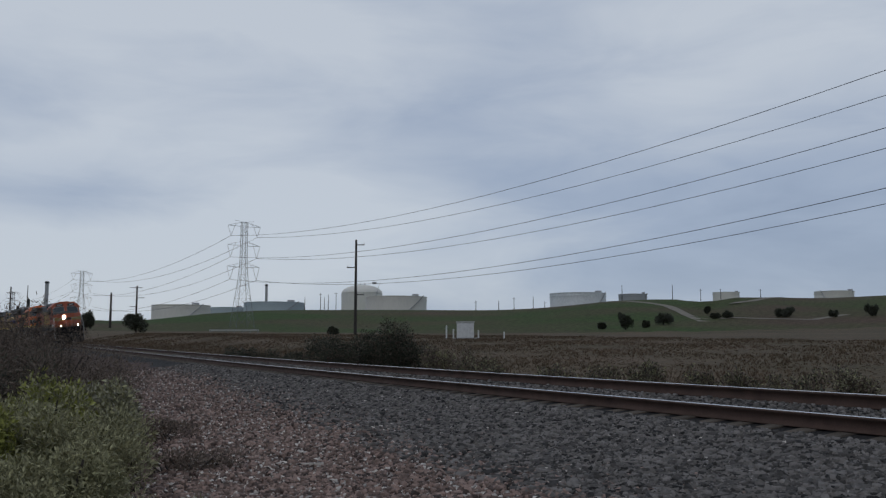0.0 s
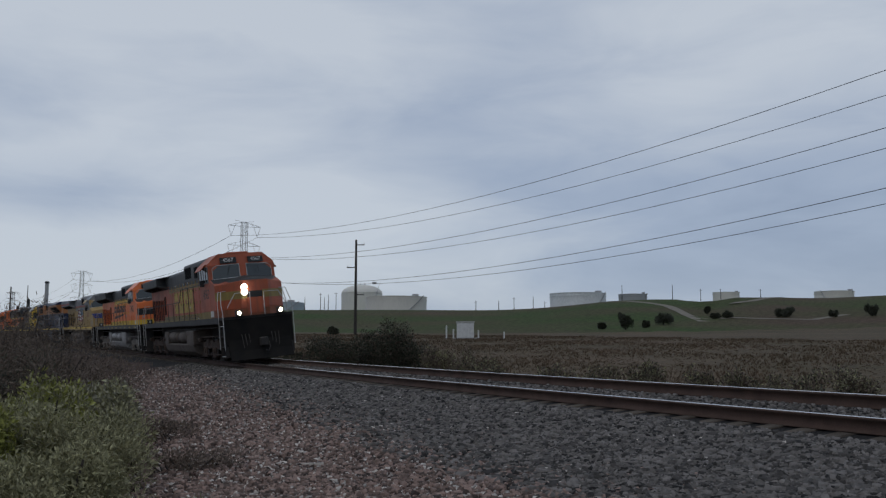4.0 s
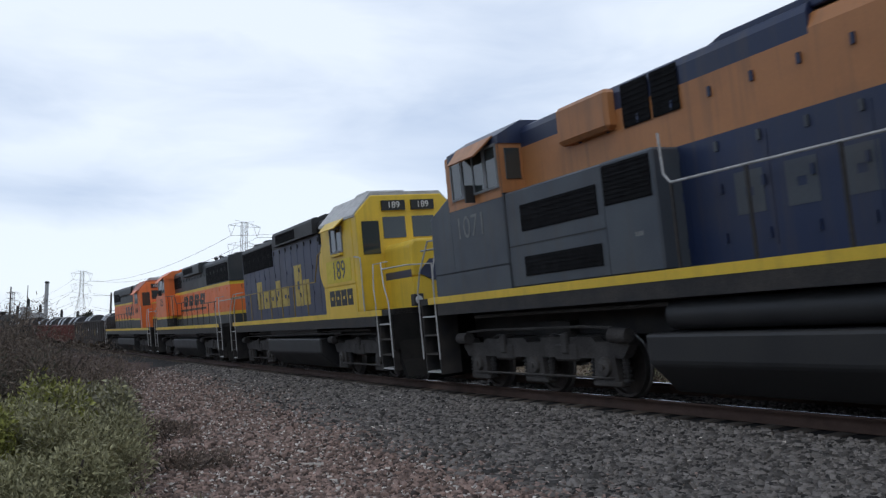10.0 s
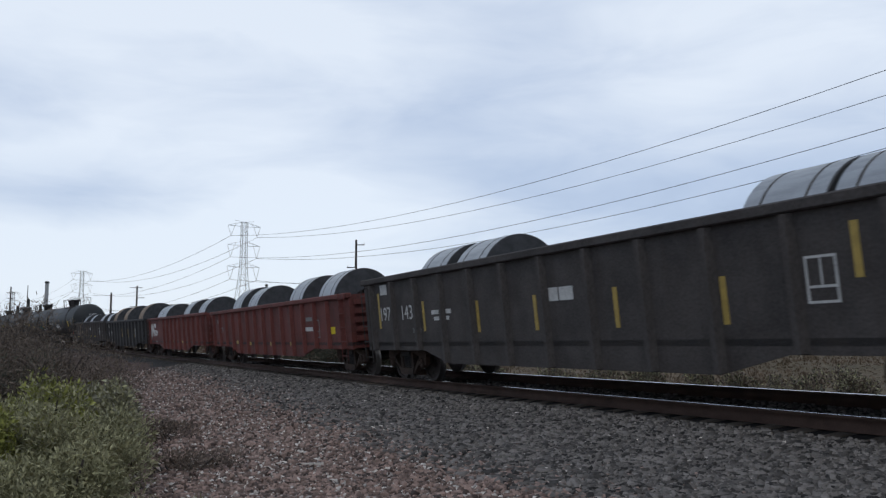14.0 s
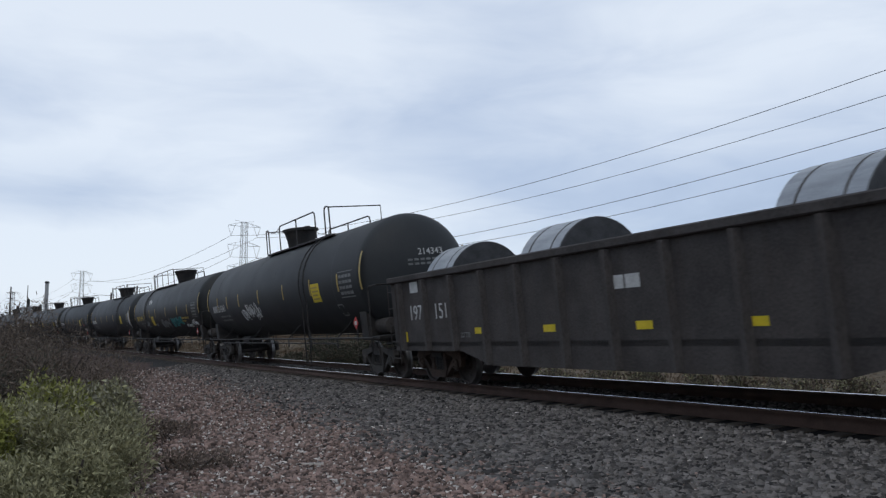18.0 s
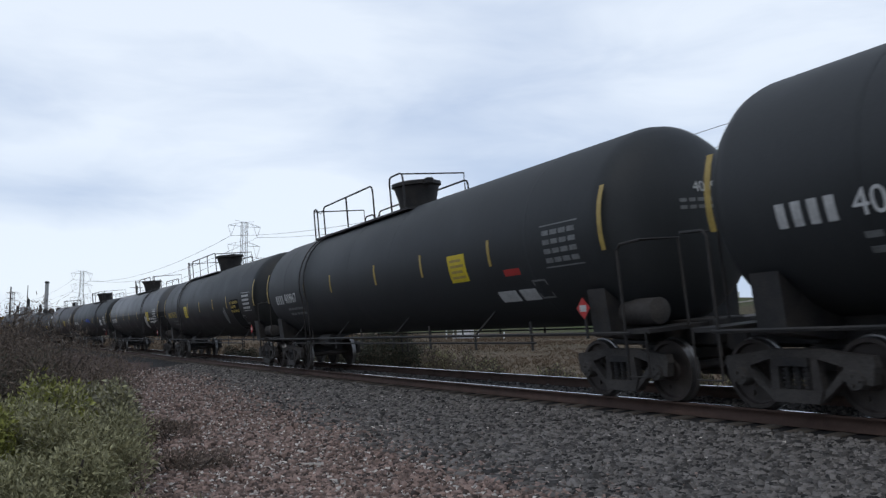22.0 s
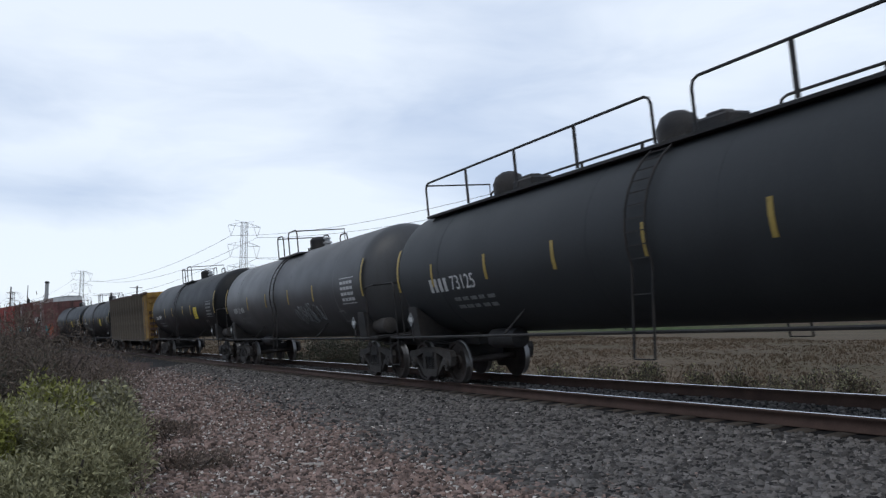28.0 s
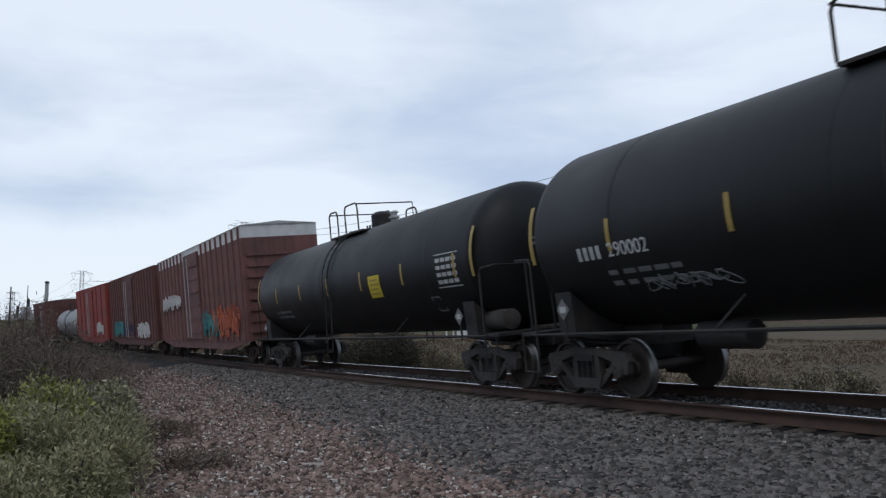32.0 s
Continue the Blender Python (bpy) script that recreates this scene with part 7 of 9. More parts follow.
def orange_pair():
    # four-axle unit, hood first, with a wide cab behind
    ob = vehicle("locomotive", 37.15, 18.78, 10.4, "bright orange diesel locomotive with dark green bands, hood first", "locomotive", "locomotives of the train", True)
    e, deck, H = 8.35, 1.60, 0.95
    emd_common(ob, e, deck, "steel_dark", "yellow", (-1.37, 1.37), 5.2, "truck", "handrail", "grey_dark", (-2.9, 2.8))
    lv = [(deck, 1.97, "green_black", "lower_hood_band"), (1.97, 2.10, "yellow", "lower_yellow_band"), (2.10, 3.24, "orange_clean", "hood_side"), (3.24, 3.38, "yellow", "upper_yellow_band"), (3.38, 4.05, "green_black", "upper_hood_side")]
    emd_hood(ob, -8.0, 4.25, H, deck, lv, "green_black", 4.48, "orange_clean", [(-7.85, -3.7, 3.43, 4.22), (2.4, 4.2, 3.6, 4.2)])
    part("hood_end", Shape().prism([(-0.95, 3.38), (-0.95, 4.24), (-0.79, 4.40), (0.79, 4.40), (0.95, 4.24), (0.95, 3.38)], -8.03, -8.0), M["green_black"], ob)
    vault(ob, "dynamic_brake_blister", -2.95, 1.1, H + 0.18, 4.08, 4.58, "green_black", 0.12)
    grille(ob, -1.55, 0.7, 4.16, 4.46, H + 0.18, "blister_screen", step=0.06)
    fans(ob, (-7.35, -6.25, -5.15), 4.48, "green_black", 0.5)
    horn = Shape()
    for k, yy in enumerate((-0.25, 0.0, 0.25)):
        horn.turned([(-0.22, 0.03), (0.18, 0.06), (0.24, 0.1)], "x", at=(-3.2, yy, 4.72 + 0.06 * (k % 2)), n=10)
    part("horn", horn.tube([(-3.2, 0, 4.44), (-3.2, 0, 4.7)], 0.03), M["steel_dark"], ob)
    wide_cab(ob, 4.25, 6.4, "orange_clean", "yellow", "orange_clean", number="125", ink="ink", z0=2.05, split=2.17, top=4.66)
    part("cab_base", Shape().box(4.25, 8.0, -1.49, 1.49, deck, 2.05), M["green_black"], ob)
    for sd in (-1, 1):
        wordmark(ob, [(-2.9 + 1.32 * k, 1.0, 2.58, 3.10) for k in range(4)], sd * H, "ink", slant=0.5)
        plates(ob, "swoosh_stripe", [(-3.2, 3.0, 2.34, 2.44)], sd * H, "ink")
        part("battery_box", Shape().prism([(3.0, 2.2), (3.0, 3.2), (3.5, 3.3), (4.1, 3.3), (4.1, 2.2)], min(sd * 0.95, sd * 1.3), max(sd * 0.95, sd * 1.3), "y"), M["orange_clean"], ob)
    lamp_pair(ob, -8.05, 0.0, 4.0, "lens", upright=False)
    end_lettering(ob, "125", -8.008, 0.3, 3.12, 0.24, "ink", name="road_number")
    handrails(ob, [(-7.6, 2.56), (-4.8, 2.56), (-4.4, 2.76), (1.2, 2.76), (1.6, 3.2), (4.1, 3.25)], [-7.3 + 1.2 * i for i in range(10)], deck, "ink", "ink")

    # six-axle unit, cab first
    ob = vehicle("locomotive", 18.78, -2.09, 12.4, "orange and dark green six-axle diesel locomotive with worn paint", "locomotive", "locomotives of the train")
    e, deck = 9.6, 1.62
    emd_common(ob, e, deck, "green_black", "yellow", (-1.9, -0.2, 1.7), 6.2, "truck", "handrail", "grey_dark", (-3.6, 3.4))
    lv = [(deck, 2.18, "green_black", "lower_hood_band"), (2.18, 2.30, "yellow", "lower_yellow_band"), (2.30, 3.29, "orange_clean", "hood_side"), (3.29, 3.42, "yellow", "upper_yellow_band"), (3.42, 4.05, "green_black", "upper_hood_side")]
    emd_hood(ob, -7.65, 4.2, H, deck, lv, "green_black", 4.56, "orange_clean", [(-7.5, -4.5, 3.62, 4.2), (1.2, 3.7, 3.55, 4.3)])
    vault(ob, "dynamic_brake_blister", -4.2, 1.0, H + 0.12, 4.02, 4.56, "green_black", 0.18)
    fans(ob, (-6.8, -5.5, -4.2), 4.46, "green_black", 0.55)
    part("exhaust_stack", Shape().box(-1.2, -0.6, -0.3, 0.3, 4.54, 4.72), M["steel_dark"], ob)
    narrow_cab(ob, 4.2, 6.75, 9.1, "orange_clean", "green_black", "orange", "1664", "ink", deck, 2.14, "green_black")
    for sd in (-1, 1):
        plates(ob, "cab_yellow_stripe", [(4.21, 6.4, 2.14, 2.25)], sd * 1.5, "yellow", proud=0.006)
        plates(ob, "nose_yellow_stripe", [(6.75, 9.1, 2.14, 2.26), (6.75, 9.1, 3.10, 3.16)], sd * 0.785, "yellow", proud=0.006)
        wordmark(ob, [(-2.3 + 0.96 * k, 0.66, 2.50, 3.12) for k in range(4)], sd * H, "slate")
    part("nose_emblem", Shape().turned([(9.1, 0.46), (9.13, 0.46)], "x", at=(0, 0, 2.5), n=24), M["ink"], ob)
    part("emblem_ring", Shape().turned([(9.12, 0.40), (9.14, 0.40)], "x", at=(0, 0, 2.5), n=24), M["yellow"], ob)
    part("emblem_cross", Shape().box(9.135, 9.15, -0.4, 0.4, 2.45, 2.55).box(9.135, 9.15, -0.05, 0.05, 2.1, 2.9), M["ink"], ob)
    handrails(ob, [(-8.6, 2.62), (3.3, 2.65), (3.9, 3.3), (4.1, 3.32)], [-8.4 + 1.25 * i for i in range(10)], deck, "ink", "green_black")


blue_tangerine_loco()
blue_yellow_loco()
orange_pair()


def raised(ob, drawn, built):
    """Moves the drawn heights of a locomotive to its built ones, all but the trucks."""
    seen = set()

    def visit(o):
        for c in o.children:
            if c.name.startswith(("truck", "wheelset")):
                continue
            if c.matrix_basis == Matrix.Identity(4):
                if c.data and c.data.name not in seen:
                    seen.add(c.data.name)
                    for v in c.data.vertices:
                        v.co.z = float(np.interp(v.co.z, drawn, built))
                visit(c)
            else:
                c.location.z = float(np.interp(c.location.z, drawn, built))

    visit(ob)


HEIGHTS = [((-1, 0.6, 1.6, 4.6, 6.0), (-1, 0.6, 1.74, 4.68, 6.0))] * 3 + [((-1, 0.6, 1.6, 1.8, 4.5, 4.7, 6.0), (-1, 0.6, 1.68, 1.90, 4.83, 4.93, 6.1))] + [((-1, 0.6, 1.6, 4.5, 6.0), (-1, 0.6, 1.75, 4.70, 6.1))] * 3
for loco, (drawn, built) in zip([m[0] for m in MOVING], HEIGHTS):
    raised(loco, drawn, built)


# ---- freight cars ----
# tank car tops: platform start and end, ladder, near rails, far rails
LAYOUTS = dict(
    front=(-1.5, 5.45, 4.6, [(-1.5, -1.18, 0.76), (0.2, 4.1, 0.74), (5.0, 5.42, 0.74)], [(-1.5, -1.18, 0.76), (0.6, 4.5, 0.5)]),
    rear=(-5.55, 0.95, -4.85, [(-5.5, -5.18, 0.76), (-4.4, 0.75, 0.74)], [(-5.5, -4.8, 0.5), (-4.4, 0.9, 0.5)]),
    broken=(-5.85, 1.2, -5.2, [(-5.82, -5.5, 0.78), (-4.9, -0.92, 0.75), (0.22, 1.04, 0.75)], [(-5.8, -5.0, 0.5), (-4.6, 1.2, 0.52)]),
    long=(-8.0, 7.75, -0.1, [(-7.95, -0.2, 0.63), (0.65, 7.5, 0.63)], [(-7.95, -0.6, 0.40), (0.65, 7.6, 0.40)]),
    short=(-1.62, 0.92, -0.45, [(-1.62, -0.92, 0.62), (-0.3, 0.68, 0.65)], [(-1.62, -0.92, 0.60), (0.2, 0.9, 0.45)]),
)


def rider(name, mid, gap, offset, label, category, group="", kind=""):
    """A thing that rides on a car: it keeps its place on it."""
    ob = thing(name, label=label, category=category, group=group, kind=kind)
    MOVING.append((ob, mid, gap, False, offset))
    return ob


def on_barrel(shape, R, zc, x0, x1, z0, z1, sd=-1, proud=0.004, n=5):
    """A thin plate that follows a barrel's side between two heights."""
    v = []
    for r in (R, R + proud):
        for i in range(n + 1):
            z = z0 + (z1 - z0) * i / n
            a = math.asin(max(-1, min(1, (z - zc) / R)))
            v += [(x0, sd * r * math.cos(a), zc + r * math.sin(a)), (x1, sd * r * math.cos(a), zc + r * math.sin(a))]
    k = 2 * (n + 1)
    f = [(k + 2 * i, k + 2 * i + 1, k + 2 * i + 3, k + 2 * i + 2) for i in range(n)]
    f += [(2 * i, 2 * i + 2, k + 2 * i + 2, k + 2 * i) for i in range(n)] + [(2 * i + 1, k + 2 * i + 1, k + 2 * i + 3, 2 * i + 3) for i in range(n)]
    f += [(0, k, k + 1, 1), (2 * n, 2 * n + 1, k + 2 * n + 1, k + 2 * n)]
    return shape.add(v, f)


def barrel_text(ob, words, x, z, size, mat, R, zc, sd=-1):
    a = math.asin((z - zc) / R)
    o = lettering(ob, words, 0, -1, 0, size, mat, name="car_number")
    m = pose(0, 0, 0, 0, 0, 180) if sd > 0 else Matrix.Identity(4)
    o.matrix_basis = m @ pose(x * (-1 if sd > 0 else 1), -(R + 0.006) * math.cos(a), zc + (R + 0.006) * math.sin(a), 90 - math.degrees(a), 0, 0)


def tank_car(front, rear, label, mat, R=1.57, zc=2.66, number="", ink="stencil", style="gas", tags=(), seed=1, truck="truck", layout="front", panel=True, band=None, panel_x=None, panel_z=None, sheen_top=False, strips=None):
    L = front - rear
    gap = L - 3.3
    ob = vehicle("tank_car", front, rear, gap, label, "tank car", "tank cars of the train")
    rnd = random.Random(seed)
    h = L / 2 - 0.62
    d = R * 0.48
    prof = [(-h + d * (1 - math.cos(t)), max(R * math.sin(t), 0.02)) for t in np.linspace(0.02, math.pi / 2, 9)]
    prof += [(h - d * (1 - math.cos(t)), max(R * math.sin(t), 0.02)) for t in np.linspace(math.pi / 2, 0.02, 9)]
    barrel = part("barrel", Shape().turned(prof, "x", at=(0, 0, zc), n=56), M[mat], ob, smooth=True)
    # weld seams
    for x in (-h + 2.6, h - 2.6, -1.4, 1.4):
        part("weld_seam", Shape().turned([(x - 0.03, R + 0.003), (x + 0.03, R + 0.003)], "x", at=(0, 0, zc), n=48), M[mat], barrel, smooth=True)
    # sky sheen painted in: upper half keeps the lighter grey, lower half black
    if sheen_top:
        barrel.data.materials.append(M["tank"])
        for p in barrel.data.polygons:
            p.material_index = 1 if p.center.z < zc else 0
    if band:
        part("dark_band", Shape().turned([(band[0], R + 0.005), (band[1], R + 0.005)], "x", at=(0, 0, zc), n=48), M["tank"], barrel, smooth=True)
    for sg in (-1, 1):
        x = sg * gap / 2
        s = Shape()
        s.chamfer(min(sg * (L / 2 - 0.35), x - sg * 1.1), max(sg * (L / 2 - 0.35), x - sg * 1.1), -0.32, 0.32, 0.78, 1.16, 0.02)
        part("stub_sill", s, M["steel_dark"], ob)
        sad = Shape().prism([(-1.32, 1.02), (-1.36, 1.75), (-1.05, 1.48), (-0.4, 1.16), (0.4, 1.16), (1.05, 1.48), (1.36, 1.75), (1.32, 1.02), (0.5, 0.86), (-0.5, 0.86)], x - 0.22, x + 0.22)
        part("saddle", sad, M["steel_dark"], ob)
        xe = sg * (L / 2 - 0.42)
        part("end_platform", Shape().box(min(xe, xe - sg * 0.55), max(xe, xe - sg * 0.55), -1.45, 1.45, 1.06, 1.12), M["steel_dark"], ob)
        for sd in (-1, 1):
            rail = Shape().tube([(xe - sg * 0.5, sd * 1.46, 0.75), (xe - sg * 0.5, sd * 1.46, 2.28), (xe - sg * 0.42, sd * 1.46, 2.36), (xe, sd * 1.44, 2.38), (xe + sg * 0.02, sd * 0.75, 2.38), (xe + sg * 0.02, sd * 0.72, 1.1)], 0.022)
            part("end_grab_rail", rail, M["steel_dark"], ob, smooth=True)
            part("end_step", Shape().tube([(xe - sg * 0.5, sd * 1.47, 1.08), (xe - sg * 0.5, sd * 1.47, 0.45), (xe - sg * 0.05, sd * 1.47, 0.45), (xe - sg * 0.05, sd * 1.47, 1.08)], 0.018), M["steel_dark"], ob)
        freight_truck(ob, x, truck)
        coupler(ob, sg * (L / 2 - 0.12))
    part("brake_reservoir", Shape().turned([(-h + 3.3, 0.1), (-h + 3.35, 0.2), (-h + 4.3, 0.2), (-h + 4.35, 0.1)], "x", at=(0, -0.6, 0.95), n=14), M["steel_dark"], ob, smooth=True)
    part("brake_cylinder", Shape().turned([(h - 0.9, 0.08), (h - 0.85, 0.2), (h - 0.1, 0.2), (h - 0.05, 0.08)], "x", at=(0, -0.95, 1.35), n=14), M["truck"], ob, smooth=True)
    # long side pipes under the barrel
    for sd in (-1, 1):
        y = sd * 1.46
        part("side_rail", Shape().tube([(-h + 0.2, y, 1.07), (h - 0.2, y, 1.07)], 0.028), M["steel_dark"], ob)
        if style != "gas":
            for x in (-gap / 4, gap / 4):
                part("bracket", Shape().tube([(x, y, 1.07), (x + 0.25, sd * 1.1, 1.5)], 0.02, 5), M["steel_dark"], ob)
            continue
        low = part("lower_rail", Shape().tube([(-gap / 2 + 1.7, y, 0.93), (gap / 2 - 1.7, y, 0.93)], 0.02), M["steel_dark"], ob)
        n = max(3, int(gap / 2.2))
        for i in range(n):
            x = -gap / 2 + 1.8 + (gap - 3.6) * i / (n - 1)
            part("hanger", Shape().box(x - 0.03, x + 0.03, y - 0.01, y + 0.01, 0.80, 1.30 if i % 2 else 1.07), M["steel_dark"], low)
            if i % 2 == 0:
                part("bracket", Shape().tube([(x, y, 1.07), (x + 0.25, sd * 1.1, 1.5)], 0.02, 5), M["steel_dark"], low)
    # top platform from px0 to px1, the ladder up to it, and rails (start, end, height) along its near and far edge
    px0, px1, ladder_x, runs, far_runs = LAYOUTS[layout]
    top = zc + R
    for sd in (-1, 1):
        pts = [(ladder_x, sd * 1.56, 0.35 if style == "gas" else 0.7)] + [(ladder_x, sd * (R + 0.07) * math.cos(a), zc + (R + 0.07) * math.sin(a)) for a in np.linspace(-0.3, 1.2, 9)]
        ladder = Shape()
        for k in (-0.22, 0.22):
            ladder.tube([(p[0] + k, p[1], p[2]) for p in pts], 0.02, 5)
        for i in range(14):
            t = i / 13 * (len(pts) - 1)
            j = min(int(t), len(pts) - 2)
            q = Vector(pts[j]).lerp(Vector(pts[j + 1]), t - j)
            ladder.tube([(q.x - 0.22, q.y, q.z), (q.x + 0.22, q.y, q.z)], 0.013, 4)
        part("ladder", ladder, M["steel_dark"], ob)
    plat = part("top_platform", Shape().box(px0, px1, -0.86, -0.42, top - 0.16, top - 0.11).box(px0, px1, 0.42, 0.86, top - 0.16, top - 0.11), M["steel_dark"], ob)
    for sd, rails in ((-1, runs), (1, far_runs)):
        y = sd * 0.84
        for a, b, hr in rails:
            w = min(0.14, (b - a) * 0.3)
            part("railing", Shape().tube([(a, y, top - 0.1), (a, y, top + hr - w), (a + w * 0.3, y, top + hr - w * 0.3), (a + w, y, top + hr), (b - w, y, top + hr), (b - w * 0.3, y, top + hr - w * 0.3), (b, y, top + hr - w), (b, y, top - 0.1)], 0.024), M["steel_dark"], plat, smooth=True)
            k = max(1, round((b - a) / 1.75))
            for i in range(1, k):
                x = a + (b - a) * i / k
                part("railing_post", Shape().box(x - 0.035, x + 0.035, y - 0.012, y + 0.012, top - 0.1, top + hr), M["steel_dark"], plat)
        if len(rails) > 1 and style == "gas":
            (xa, ha), (xb, hb) = (rails[0][1], rails[0][2]), (rails[1][0], rails[1][2])
            part("safety_chain", Shape().tube([(xa + (xb - xa) * i / 6, y, top + ha - 0.05 + (hb - ha) * i / 6 - 0.12 * math.sin(math.pi * i / 6)) for i in range(7)], 0.011, 4), M["steel_dark"], plat)
    for xe, hr in ((runs[0][0], runs[0][2]), (runs[-1][1], runs[-1][2])):
        part("cross_railing", Shape().tube([(xe, -0.84, top + hr - 0.04), (xe, 0.84, top + hr - 0.04), (xe, 0.84, top - 0.1)], 0.02), M["steel_dark"], plat)
    if style == "gas":
        part("valve_housing", Shape().turned([(top - 0.06, 0.46), (top + 0.22, 0.50), (top + 0.52, 0.58), (top + 0.55, 0.64), (top + 0.63, 0.64), (top + 0.66, 0.55), (top + 0.68, 0.05)], "z", n=24), M["steel_dark"], ob, smooth=True)
        for sg in (-1, 1):
            part("lid_lug", Shape().chamfer(min(sg * 0.6, sg * 0.84), max(sg * 0.6, sg * 0.84), -0.1, 0.1, top + 0.5, top + 0.66, 0.03), M["steel_dark"], ob)
    elif style == "long":
        for x in (-5.7, -0.58, 5.88):
            part("dome_hatch", Shape().turned([(top - 0.05, 0.34), (top + 0.24, 0.35), (top + 0.4, 0.27), (top + 0.48, 0.14), (top + 0.5, 0.03)], "z", at=(x, 0, 0), n=16), M["steel_dark"], ob, smooth=True)
            part("valve_box", Shape().chamfer(x + 0.5, x + 1.25, -0.25, 0.25, top - 0.04, top + 0.2, 0.04).chamfer(x + 0.7, x + 1.05, -0.14, 0.14, top + 0.18, top + 0.27, 0.03), M["steel_dark"], ob)
    else:
        part("manway", Shape().turned([(top - 0.06, 0.29), (top + 0.3, 0.29), (top + 0.34, 0.26), (top + 0.4, 0.17), (top + 0.42, 0.04)], "z", at=(0.36, 0, 0), n=18), M["steel_dark"], ob, smooth=True)
        for k in range(5):
            part("manway_bolt", Shape().tube([(-0.75 + k * 0.2, 0, top - 0.02), (-0.75 + k * 0.2, 0, top + 0.14)], 0.03, 6), M["steel_dark"], ob)
        part("relief_valve", Shape().turned([(top - 0.06, 0.1), (top + 0.08, 0.1), (top + 0.1, 0.15), (top + 0.15, 0.15), (top + 0.17, 0.09), (top + 0.24, 0.09), (top + 0.26, 0.14), (top + 0.3, 0.1), (top + 0.32, 0.02)], "z", at=(1.25, 0, 0), n=14), M["handrail"], ob, smooth=True)
    # markings, on both sides
    for sd in (-1, 1):
        for x in strips or [-0.67 * h + h * 0.305 * i for i in range(6)]:
            x *= -sd
            part("reflector", on_barrel(Shape(), R, zc, x - 0.042, x + 0.042, zc - 0.32, zc + 0.16, sd, 0.009), M["reflect"], ob)
        for x in (-h + 0.5, h - 0.5):
            part("end_reflector", on_barrel(Shape(), R, zc, x - 0.05, x + 0.05, zc - 0.35, zc + 0.62, sd, n=7), M["reflect"], ob)
        # number a little in from the barrel's end, after four blocks
        small = style == "crude"
        xn = sd * (h - (2.95 if small else 3.1 if style == "gas" else 3.6))
        zn = zc - 0.31
        if number:
            size = 0.30 if small else 0.42
            barrel_text(ob, number, xn, zn, size, "white" if ink == "stencil" else ink, R, zc, sd)
            wide = size * 0.29 * len(number) + 0.16
            for k in range(4):
                a = xn + sd * (wide + (3 - k) * size * 0.52)
                part("mark_block", on_barrel(Shape(), R, zc, a - size * 0.15, a + size * 0.15, zn - size * 0.33, zn + size * 0.34, sd), M[ink], ob)
        bars = Shape()
        for k in range(2):
            for j in range(5):
                a = xn - 0.6 + j * 0.34
                on_barrel(bars, R, zc, a, a + rnd.uniform(0.18, 0.3), zn - 0.36 - 0.16 * k, zn - 0.29 - 0.16 * k, sd, n=1)
        part("stencil_bar", bars, M["stencil_faint"], ob)["kind"] = "stuff"
        # data table near the other end: a frame with rows of bars
        xt = (h - 1.6) if sd < 0 else -(h - 1.6)
        tab = Shape()
        for j in range(4):
            for k in range(4):
                a = xt - 0.45 + k * 0.24
                on_barrel(tab, R, zc, a, a + 0.19, zc - 0.42 + j * 0.15, zc - 0.34 + j * 0.15, sd, n=1)
        on_barrel(tab, R, zc, xt - 0.5, xt + 0.55, zc - 0.50, zc - 0.48, sd, n=1)
        on_barrel(tab, R, zc, xt - 0.5, xt + 0.55, zc + 0.18, zc + 0.20, sd, n=1)
        part("data_table", tab, M["stencil" if rnd.random() < 0.5 else "stencil_faint"], ob)["kind"] = "stuff"
        fr = Shape()
        xq = (h - 2.5) if sd < 0 else -(h - 2.5)
        for a, b, c, e in ((-0.2, 0.2, -0.99, -0.96), (-0.2, 0.2, -0.69, -0.66), (-0.2, -0.17, -0.96, -0.69), (0.17, 0.2, -0.96, -0.69)):
            on_barrel(fr, R, zc, xq + a, xq + b, zc + c, zc + e, sd, n=1)
        part("stencil_frame", fr, M["stencil_faint"], ob)
        if panel:
            xp = panel_x if panel_x is not None else (5.65 if px1 > 5 else -3.3) if style == "gas" else 2.9
            xp = xp if sd < 0 else -xp
            zp = panel_z if panel_z is not None else zc - 0.26
            part("yellow_panel", on_barrel(Shape(), R, zc, xp - 0.36, xp + 0.36, zp - 0.27, zp + 0.27, sd), M["label_yellow"], ob)
            for k in range(4):
                lines = on_barrel(Shape(), R + 0.004, zc, xp - 0.26, xp + 0.28 - 0.07 * (k % 2), zp - 0.2 + k * 0.11, zp - 0.15 + k * 0.11, sd, n=1)
                part("panel_line", lines, M["reflect"], ob)
        # placard on its post
        for xg in (h - 1.2,) if style == "gas" else (h - 1.2, -h + 1.2):
            p = part("placard_post", Shape().box(xg - 0.02, xg + 0.02, min(sd * 1.46, sd * 1.49), max(sd * 1.46, sd * 1.49), 1.0, 1.4), M["steel_dark"], ob)
            pl = Shape().prism([(xg, 1.3), (xg + 0.17, 1.47), (xg, 1.64), (xg - 0.17, 1.47)], min(sd * 1.5, sd * 1.51), max(sd * 1.5, sd * 1.51), "y")
            part("placard", pl, M["red" if style == "gas" else "stencil_faint"], p)
            part("placard_mark", Shape().box(xg - 0.08, xg + 0.08, min(sd * 1.51, sd * 1.514), max(sd * 1.51, sd * 1.514), 1.42, 1.52), M["stencil"], p)
